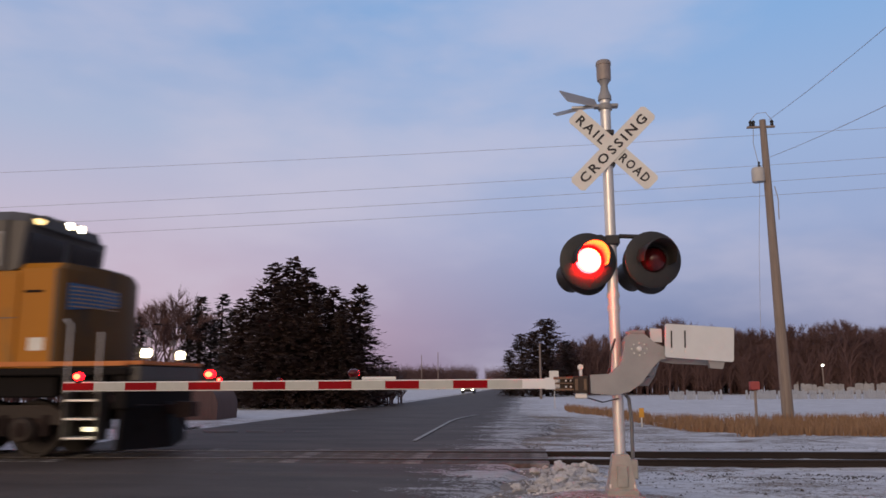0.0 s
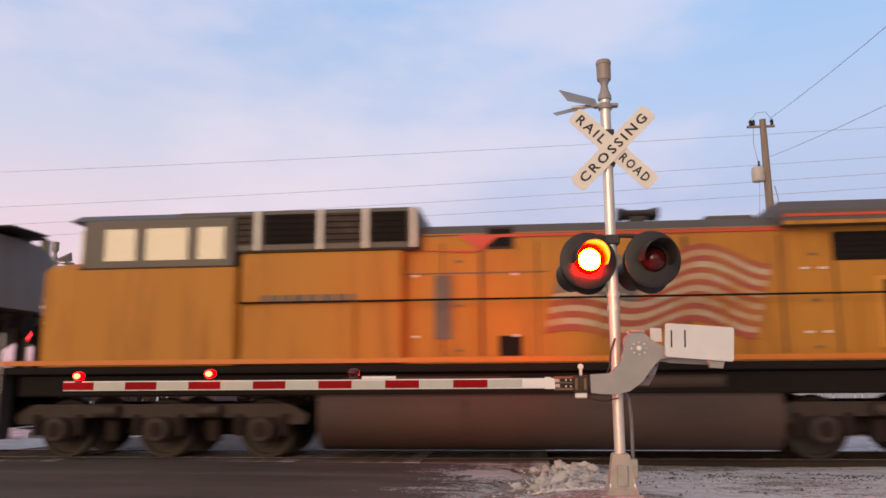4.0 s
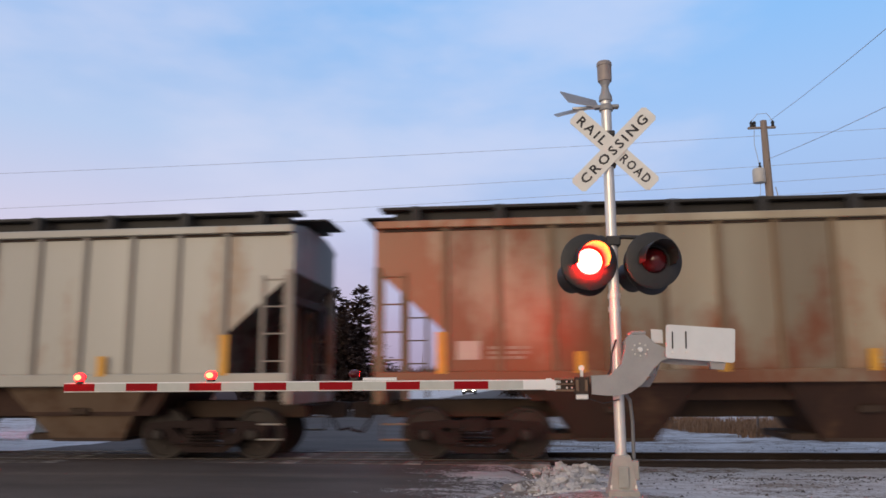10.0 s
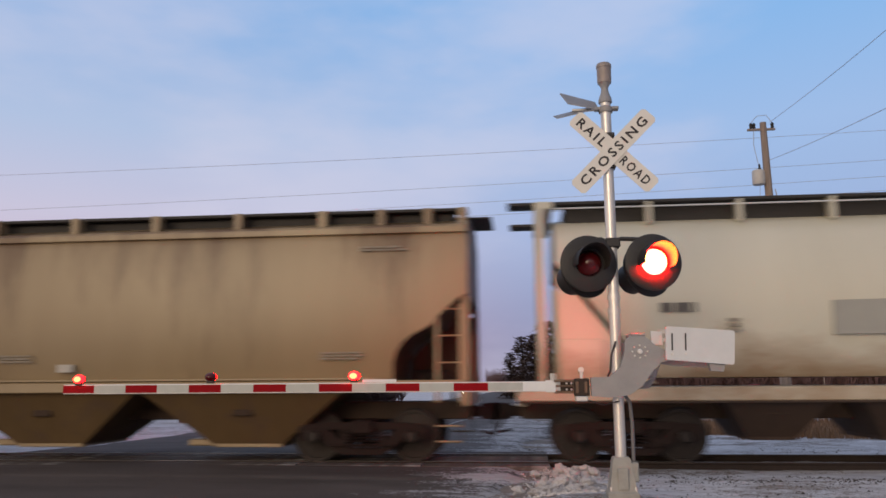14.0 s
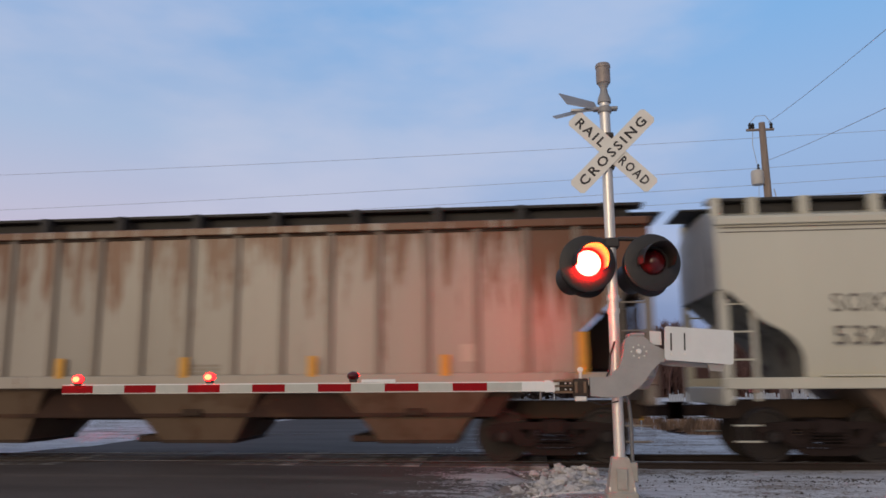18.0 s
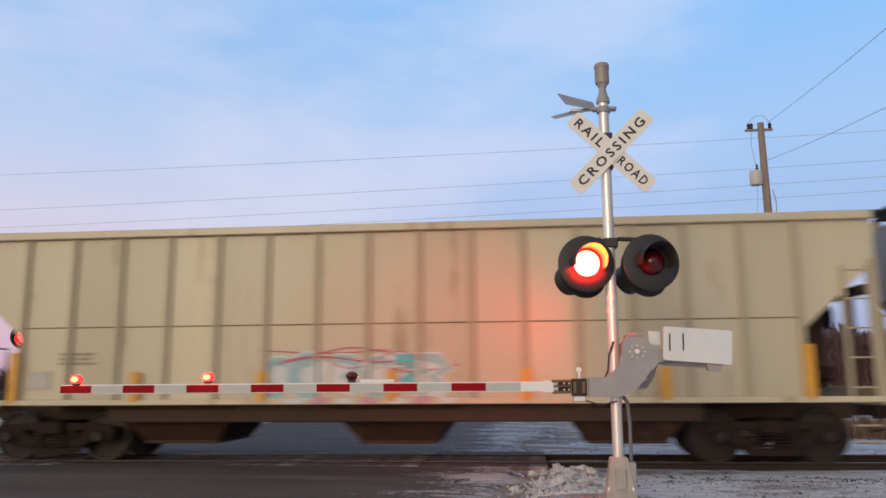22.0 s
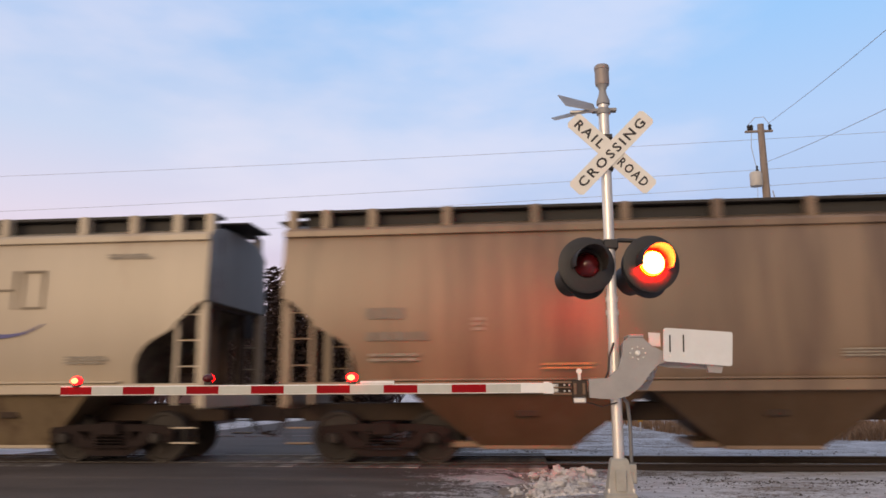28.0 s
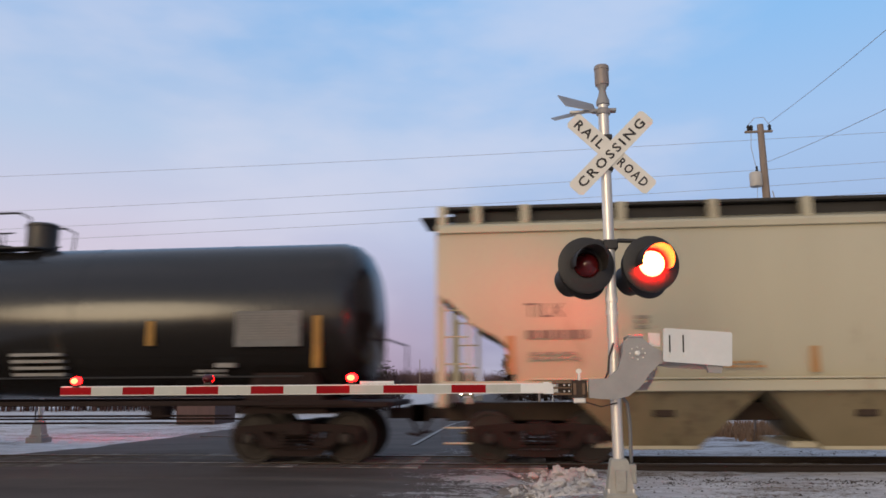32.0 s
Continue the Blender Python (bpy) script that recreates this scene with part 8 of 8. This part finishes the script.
    part("nose", Shape().loft([[(x, -w, 1.66), (x, -w, zt - 0.12), (x, -w + 0.15, zt), (x, w - 0.15, zt), (x, w, zt - 0.12), (x, w, 1.66)] for x, w, zt in ((-18.0, 1.46, 3.60), (-18.62, 1.46, 3.56), (-18.70, 1.40, 3.54), (-18.86, 0.80, 3.50), (-18.90, 0.40, 3.48))]), UPFADED, c, smooth=20)
    for k in range(3):
        part("wing_emblem", Shape().rod((-18.71, -1.38, 2.9 - 0.12 * k), (-18.86, -0.84, 2.87 - 0.12 * k), 0.04, n=6), EMBLEMBLUE if k % 2 == 0 else SIGNWHITE, c)
    steps(c, 0.18, 0.85)
    steps(c, -L - 0.72, -L - 0.08)
    part("pilot", Shape().rbox(0.75, 1.0, -1.45, 1.45, 0.20, 1.55, 0.03), LOUVRE, c)
    part("pilot", Shape().rbox(-L - 0.95, -L - 0.7, -1.45, 1.45, 0.5, 1.55, 0.03), LOUVRE, c)
    for y in (-0.7, 0.7):
        part("end_handrail", Shape().rbox(0.80, 0.98, y - 0.05, y + 0.05, 1.7, 2.62, 0.02), LOUVRE, c)
        part("end_handrail", Shape().rbox(-L - 0.9, -L - 0.75, y - 0.05, y + 0.05, 1.7, 2.62, 0.02), LOUVRE, c)
    coupler(c, 1.0, 1)
    coupler(c, -L - 0.75, -1)
    handrail(c, 0.1, -14.9, 2.78)
    part("platform_lamp", Shape().rbox(-0.05, 0.10, -1.5, -1.2, 1.93, 1.99, 0.01), DIMLIGHT, c)
    fuel_tank(c, -13.4, -5.5)
    loco_truck(c, (-4.8, -2.85, -0.9))
    loco_truck(c, (-18.4, -16.45, -14.5))
    return c


lead_locomotive()
second_locomotive()


# ---- cars in train order ----
LILAC = surface("graffiti_lilac", (0.46, 0.36, 0.52), (0.40, 0.32, 0.48), 0.5, 0, 2, 0.4, 0)
TEAL = surface("graffiti_teal", (0.10, 0.42, 0.46), (0.12, 0.36, 0.40), 0.5, 0, 2, 0.4, 0)
PALEBLUE = surface("graffiti_pale", (0.55, 0.62, 0.62), (0.5, 0.55, 0.55), 0.5, 0, 2, 0.4, 0)
MAGENTA = surface("graffiti_magenta", (0.085, 0.014, 0.024), (0.06, 0.012, 0.02), 0.5, 0, 2, 0.4, 0)


def emblem_arc(c, x0, x1, z, blue, dark, span=142, thick=0.19):
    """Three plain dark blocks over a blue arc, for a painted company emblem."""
    w = x1 - x0
    y = -1.618
    for a, b in ((0.0, 0.30), (0.36, 0.62), (0.68, 0.92)):
        xa, xb = x0 + w * a, x0 + w * b
        for xx in (xa, xb - 0.05):
            part("emblem_block", Shape().box(xx, xx + 0.045, y - 0.012, y + 0.06, z, z + 0.72), dark, c)
        part("emblem_block", Shape().box(xa, xb, y - 0.01, y + 0.06, z + 0.34, z + 0.38) if a in (0.36,) else Shape().box(xa, xb, y - 0.01, y + 0.06, z, z + 0.045), dark, c)
        if a != 0.36:
            part("emblem_block", Shape().box(xa, xb, y - 0.01, y + 0.06, z + 0.68, z + 0.72), dark, c)
    up, lo = [], []
    for i in range(29):
        u = i / 28
        ang = radians(193 + span * u)
        th = thick * math.sin(math.pi * min(1.0, 0.10 + 0.90 * u)) ** 1.2 * (1 - 0.55 * u) + 0.012
        for out, k in ((up, -0.5), (lo, 0.5)):
            out.append(((x0 + x1) / 2 + 0.02 + (1.17 + k * th) * math.cos(ang), z + 0.33 + (0.82 + k * th) * math.sin(ang)))
    part("emblem_arc", Shape().prism(up + lo[::-1], y - 0.012, y + 0.06), blue, c, "painted blue arc")


def patch_panel(c, x0, x1, z0, z1, mat, y=-1.625):
    part("placard", Shape().box(x0, x1, y, y + 0.08, z0, z1), mat, c)


smooth_hopper(-51.02, 17.7, "olive", "olive-tan smooth-sided covered hopper car", mark_text=("TILX", ""))
b = ribbed_hopper(-69.86, 16.25, "beige", "beige ribbed covered hopper with pink graffiti", True, False)
DULLPINK = surface("dull_pink_spray", (0.40, 0.10, 0.155), (0.33, 0.095, 0.14), 0.6, 0, 3, 0.5, 0.05)
MAUVE = surface("pale_mauve_spray", (0.50, 0.45, 0.53), (0.44, 0.38, 0.45), 0.6, 0, 3, 0.5, 0.05)
HOTPINK = surface("hot_pink_spray", (0.57, 0.12, 0.20), (0.48, 0.11, 0.18), 0.6, 0, 3, 0.5, 0.05)
PAINTGREY = surface("grey_green_spray", (0.27, 0.30, 0.25), (0.22, 0.23, 0.20), 0.6, 0, 3, 0.5, 0.05)
PLUM = surface("plum_outline_spray", (0.10, 0.045, 0.08), (0.14, 0.06, 0.10), 0.6, 0, 4, 0.5, 0.05)


def piece(car, x0, x1, z0, z1, fills, edges, count, seed, y=-1.509):
    """A dense spray-paint piece: leaning bars, hooks and arcs that overlap, each over a darker edge; no writing in it."""
    rnd = random.Random(seed)
    for i in range(count):
        cx = x0 + (x1 - x0) * (i + rnd.uniform(0.2, 0.8)) / count
        lo, hi = z0 + rnd.uniform(0, 0.12), z1 - rnd.uniform(0, 0.22)
        h, kind, w = hi - lo, rnd.randrange(5), rnd.uniform(0.14, 0.27)
        tilt = rnd.uniform(-0.22, 0.30)
        if kind == 0:
            pts = [(cx - tilt * 0.5, lo), (cx, lo + h * 0.5), (cx + tilt, hi)]
        elif kind == 1:
            pts = [(cx + 0.26 * math.cos(a), lo + h * 0.5 + h * 0.44 * math.sin(a)) for a in [0.7 + j * 0.55 for j in range(9)]]
        elif kind == 2:
            pts = [(cx - 0.25, hi - 0.05), (cx + 0.05, hi - 0.08), (cx + 0.22, lo + h * 0.65), (cx - 0.05, lo + h * 0.45), (cx + 0.25, lo + 0.06)]
        elif kind == 3:
            pts = [(cx - 0.3, lo + h * 0.35), (cx, lo + h * (0.45 + tilt)), (cx + 0.32, lo + h * 0.6)]
        else:
            pts = [(cx - 0.22, lo), (cx - 0.18, lo + h * 0.7), (cx + 0.02, hi), (cx + 0.2, lo + h * 0.7), (cx + 0.24, lo)]
        d = 0.0008 * (i % 12)
        stroke(car, pts, w + 0.07, y - d, edges[rnd.randrange(len(edges))])
        stroke(car, pts, w, y - d - 0.0004, fills[rnd.randrange(len(fills))])


def over_ribs(car, xs, z0, z1, fills, seed):
    """Paint carried on over the upright ribs and the side sill."""
    rnd = random.Random(seed)
    for x in xs:
        z = z0
        while z < z1:
            e = min(z1, z + rnd.uniform(0.12, 0.34))
            part("graffiti", Shape().box(x - 0.034, x + 0.034, -1.578, -1.57, z, e), fills[rnd.randrange(len(fills))], car)
            z = e


DEEPTEAL = surface("deep_teal_spray", (0.07, 0.20, 0.18), (0.10, 0.22, 0.19), 0.6, 0, 3, 0.5, 0.05)
DEEPPINK = surface("deep_pink_spray", (0.42, 0.07, 0.16), (0.36, 0.075, 0.15), 0.6, 0, 3, 0.5, 0.05)
PALEPINK = surface("pale_pink_spray", (0.52, 0.30, 0.36), (0.46, 0.27, 0.34), 0.6, 0, 3, 0.5, 0.05)
n_ribs = round((16.25 - 2.5) / 0.925)
rib_xs = [-1.26 - (16.25 - 2.52) * i / n_ribs for i in range(n_ribs + 1)]
for i in range(5):
    blob(b, -10.9 + i * 0.86, 1.52, 1.15, 0.92, -1.5085, (DULLPINK, DEEPPINK)[i % 2], 40 + i)
    blob(b, -7.0 + i * 0.98, 1.60, 1.25, 1.02 + 0.2 * (i == 2), -1.5085, (MAUVE, PALEPINK)[i % 2], 60 + i)
piece(b, -11.5, -7.3, 1.10, 2.08, (DEEPPINK, HOTPINK, DULLPINK), (DEEPTEAL, PLUM, DEEPPINK), 8, 3, -1.5100)
piece(b, -7.5, -3.0, 1.12, 2.18, (HOTPINK, PALEPINK, HOTPINK, LILAC), (HOTPINK, LILAC, DULLPINK), 7, 8, -1.5100)
for x0, x1, top, mat, edge in ((-11.5, -7.4, 1.92, DULLPINK, PLUM), (-7.7, -2.95, 2.14, MAUVE, PLUM)):
    # a filled ground with a sprayed upper outline behind the letters
    rise = [(x0 + (x1 - x0) * i / 20, top - 0.34 * abs(i / 10 - 1) ** 3 + 0.06 * math.sin(i * 1.9)) for i in range(21)]
    part("graffiti", Shape().prism(rise + [(x1, 1.14), (x0, 1.14)], -1.5093, -1.5075), mat, b)
    stroke(b, rise, 0.045, -1.5106, edge)
over_ribs(b, [x for x in rib_xs if -11.3 < x < -7.4], 1.16, 1.98, (DEEPPINK, DULLPINK, DEEPTEAL), 5)
over_ribs(b, [x for x in rib_xs if -7.4 < x < -2.9], 1.16, 2.06, (MAUVE, PALEPINK, HOTPINK), 6)
for i in range(11):
    blob(b, -11.2 + i * 0.80, 1.09, 0.85, 0.14, -1.603, (DEEPTEAL, DULLPINK, MAUVE, HOTPINK)[(i * 2 + i // 4) % 4], 160 + i)
for x, w in ((-13.95, 0.62), (-13.25, 0.3)):
    patch_panel(b, x, x + w, 1.25, 1.68, SIGNWHITE if w > 0.5 else MAUVE, -1.5095)
scribble(b, -13.2, -11.6, 1.4, 1.95, -1.5095, DULLPINK, 5, 21, 0.04)
scribble(b, -13.2, -12.2, 1.45, 1.85, -1.5099, PAINTGREY, 4, 22, 0.05)
for x in (-3.4, -2.35):
    patch_panel(b, x, x + 0.34, 1.35, 1.68, MARK, -1.511)
ribbed_hopper(-87.58, 16.65, "rusty_cream", "cream ribbed covered hopper streaked with orange rust", False, True, dark=True, filled=1.04)
DULLPATCH = surface("dull_repainted_patch", (0.47, 0.45, 0.38), (0.42, 0.395, 0.33), 0.6, 0, 3, 0.4, 0.05)
d = ribbed_hopper(-105.73, 16.1, "grey_white", "grey-white ribbed covered hopper with rust stains", False, True, filled=0.80)
for x, z, w, h, mt in ((-13.4, 2.76, 0.4, 0.14, DULLPATCH), (-12.6, 2.84, 0.34, 0.12, DULLPATCH), (-13.5, 2.30, 0.5, 0.10, MARK), (-12.7, 2.30, 0.5, 0.10, MARK), (-11.95, 2.18, 0.66, 0.38, DULLPATCH)):
    patch_panel(d, x, x + w, z, z + h, mt, -1.512)
cylinder_hopper(-123.11, 18.55, "pale_grey", "pale grey rounded covered hopper with end frames")
smooth_hopper(-142.48, 19.75, "brown_tan", "long dusty brown-tan covered hopper car", 4, None, 4.55, 1.6, mark_rows=False)
h = smooth_hopper(-163.58, 15.4, "cream", "clean cream covered hopper with dark lettering", 3, None, 4.58, 1.10, mark_rows=False, bay_mat=BROWNBAY, gate_mat=BROWNBAY)
letters("car_marking", "SOXX", 0.32, MARK, h, facing(-13.02, -1.615, 2.66), 0.004, 1.15)
letters("car_marking", "532018", 0.32, MARK, h, facing(-12.80, -1.62, 2.12), 0.004, 1.6)
for y in (3.98, 3.90):
    part("seam", Shape().box(-15.3, -0.1, -1.56, -1.5, y - 0.008, y + 0.008), MARK, h)
for x in (-5.9, -3.6, -9.6, -12.6):
    part("reflective_stripe", Shape().box(x, x + 0.5, -1.585, -1.5, 1.29, 1.38), YELLOWSTRIPE, h)
bars(h, -11.2, 1.9, 0.3, 0.05, 5, MARK)
bars(h, -8.6, 1.85, 0.75, 0.03, 5, MARK)
bars(h, -8.4, 1.95, 0.5, 0.03, 1, MARK)
i_car = ribbed_hopper(-180.07, 16.47, "rust_streak", "grey ribbed covered hopper with brown rust streaks", False, True, 0.87, filled=0.80)
for x, z, t in ((-13.6, 2.62, 0.42), (-12.75, 2.65, 0.42), (-13.6, 2.12, 0.42), (-12.7, 2.12, 0.42)):
    bars(i_car, x, z, t, 0.22, 1, MARK, -1.512)
patch_panel(i_car, -3.3, -2.95, 1.75, 2.05, DULLPATCH, -1.512)
smooth_hopper(-198.06, 17.76, "olive", "olive-tan smooth-sided covered hopper car", mark_text=("TILX", "570919"))
k = ribbed_hopper(-217.03, 16.34, "beige", "beige ribbed covered hopper with teal graffiti", True, False)
for i in range(6):
    blob(k, -10.1 + i * 0.52, 1.48 + 0.08 * math.sin(i * 2), 0.62, 0.62 + 0.14 * math.sin(i * 1.7), -1.5085, PALEBLUE, 130 + i)
PALETEAL = surface("pale_teal_spray", (0.30, 0.47, 0.48), (0.26, 0.42, 0.44), 0.6, 0, 3, 0.5, 0.05)
piece(k, -10.4, -7.2, 1.14, 1.92, (PALETEAL, TEAL, PALETEAL), (PALEBLUE, PALEBLUE), 6, 4, -1.5100)
scribble(k, -10.6, -7.0, 1.7, 2.05, -1.5099, DULLPINK, 5, 31, 0.03)
k_ribs = round((16.34 - 2.5) / 0.925)
over_ribs(k, [x for x in [-1.26 - (16.34 - 2.52) * i / k_ribs for i in range(k_ribs + 1)] if -10.4 < x < -7.2], 1.16, 1.78, (PALEBLUE, PALETEAL), 7)
for i in range(7):
    blob(k, -9.9 + i * 0.45, 1.10, 0.4, 0.12, -1.603, (PALEBLUE, PALEPINK)[i % 2], 150 + i)
tk = tank_car(-234.64, 16.15, "black tank car with yellow stripes and pale graffiti", TANKBLACK, [(-0.55, 2.05, 2.80)] + [(x, 2.22, 2.68) for x in (-3.13, -6.25, -9.52, -12.85)] + [(-15.75, 2.25, 2.95)])
scribble(tk, -4.1, -3.0, 1.95, 2.3, -1.492, BARWHITE, 9, 3, 0.035)
scribble(tk, -9.6, -8.7, 1.85, 2.12, -1.478, DIMWHITE, 6, 6, 0.035)
scribble(tk, -2.8, -1.9, 2.05, 2.2, -1.492, DIMWHITE, 4, 9, 0.03)
scribble(tk, -6.4, -4.4, 1.95, 2.35, -1.49, MAGENTA, 7, 7, 0.024)
part("placard", Shape().box(-2.15, -1.7, -1.435, -1.36, 1.76, 1.98), surface("dull_red_placard", (0.34, 0.07, 0.08), (0.26, 0.06, 0.07), 0.6, 0, 5), tk, "dull red placard")
part("placard", Shape().lathe([(0.01, -1.40), (0.11, -1.395), (0.11, -1.33)], (-1.42, 0, 1.72), "y", 16), surface("pale_round_placard", (0.30, 0.20, 0.20), (0.25, 0.09, 0.10), 0.6, 0, 9), tk, "small round red and white placard")
smooth_hopper(-252.31, 17.7, "dirty_cream", "pale dusty cream covered hopper car")
n_car = smooth_hopper(-271.4, 17.0, "brown", "dark brown grimy covered hopper with faint emblem", 3, None)
FAINT = surface("faint_dark_marking", (0.19, 0.155, 0.115), (0.26, 0.205, 0.14), 0.7, 0, 4)
ARCBLUE = surface("emblem_arc_blue", (0.035, 0.10, 0.30), (0.03, 0.085, 0.26), 0.5, 0, 4)
ARCFAINT = surface("emblem_arc_faint", (0.16, 0.17, 0.22), (0.14, 0.14, 0.17), 0.6, 0, 4)
ARCDULL = surface("emblem_arc_dull", (0.10, 0.10, 0.26), (0.10, 0.09, 0.2), 0.6, 0, 4)
emblem_arc(n_car, -4.75, -2.85, 2.78, ARCFAINT, FAINT, 120, 0.12)
patch_panel(n_car, -3.3, -2.85, 1.6, 1.95, SIGNWHITE)
o_car = smooth_hopper(-289.8, 17.83, "tan", "dusty tan covered hopper with a blue emblem", 4, None)
emblem_arc(o_car, -4.85, -2.95, 2.80, ARCDULL, FAINT, 120, 0.12)
p_car = smooth_hopper(-309.04, 17.66, "straw", "straw-coloured covered hopper with a bright blue emblem", 4, mark_text=("TILX", ""))
emblem_arc(p_car, -5.0, -3.1, 2.80, ARCBLUE, MARK, 176, 0.15)
TANKGLOSS = surface("glossy_tank_black", (0.014, 0.013, 0.013), (0.022, 0.020, 0.019), 0.20, 0, 0.8, 0.5, 0.02, 30, (1, 1, 0.3), 0.6, (0.05, 0.042, 0.034), 0.16, 0.9, (0.8, 0.8, 0.3))
q = tank_car(-327.9, 16.15, "glossy black tank car with white stencils", TANKGLOSS, [(-0.95, 1.70, 2.62)] + [(x, 2.12, 2.56) for x in (-4.05, -7.2, -10.3, -13.4)] + [(-15.5, 1.7, 2.62)])
for z in (1.98, 1.86, 1.74, 1.62):
    part("stencil", Shape().box(-6.75, -5.75, -1.43 + 0.4 * (1.86 - z), -1.1, z - 0.028, z + 0.028), BARWHITE, q)
part("stencil", Shape().box(-2.85, -2.5, -1.37, -1.1, 1.72, 1.80), BARWHITE, q)
bars(q, -3.2, 1.66, 0.55, 0.05, 2, DIMWHITE, -1.36)


# ---- what moves ----
FLASH = 0.595


def lit_angle(t):
    """Which of the two phases is lit at t: the first starts at 25.0 s and they take turns."""
    return int(math.floor((t - 25.0) / FLASH)) % 2


def lens_rows(pos, turn, phase):
    edges = sorted(25.0 + FLASH * k for k in range(-42, 13))
    on = lit_angle(0.15) == (0 if phase == "a" else 1)
    ang = 0.0 if on else 180.0
    x, y, z = pos
    rows = [(0.0, pose(x, y, z, 0, 0, turn + ang))]
    for e in edges:
        if not 0.1 < e < 31.9:
            continue
        sec = round(e)
        if abs(e - sec) < 0.08 and sec != 25:
            e = sec - 0.085 if e < sec else sec + 0.085
        # a lamp lights up just before its partner has gone out
        k0 = round(e * FPS) - (3 if ang % 360 == 180 else 0)
        for j in range(4):
            rows.append(((k0 + j) / FPS, pose(x, y, z, 0, 0, turn + ang + 60 * j)))
        ang += 180
    rows.append((32.0, pose(x, y, z, 0, 0, turn + ang)))
    return rows


def motions():
    for c, front in CARS:
        walk(c, [(t, pose(front + travelled(t), TRACK_Y, 0)) for t in range(0, 33)])
    fronts = {c: f for c, f in CARS}
    for w, c, x, r in WHEELS:
        # the wheel turns while it is near the crossing and rolls without slip
        t0 = next((k / 15 for k in range(0, 481) if fronts[c] + x + travelled(k / 15) > -11.0), 32.0)
        t1 = next((k / 15 for k in range(0, 481) if fronts[c] + x + travelled(k / 15) > 9.0), 32.0)
        if t0 >= 32.0:
            walk(w, [(0.0, pose(x, 0, r)), (32.0, pose(x, 0, r))])
            continue
        ts = [t0 + k / 15 for k in range(int(round((t1 - t0) * 15)) + 1)]
        rows = [(t, pose(x, 0, r, 0, math.degrees((travelled(t) - travelled(t0)) / r), 0)) for t in ts]
        if t0 > 0:
            rows.insert(0, (0.0, rows[0][1]))
        if rows[-1][0] < 32.0:
            rows.append((32.0, rows[-1][1]))
        walk(w, rows)
    for phase in ("a", "b"):
        for ob, pos, turn in LENSES[phase]:
            walk(ob, lens_rows(pos, turn, phase))


motions()
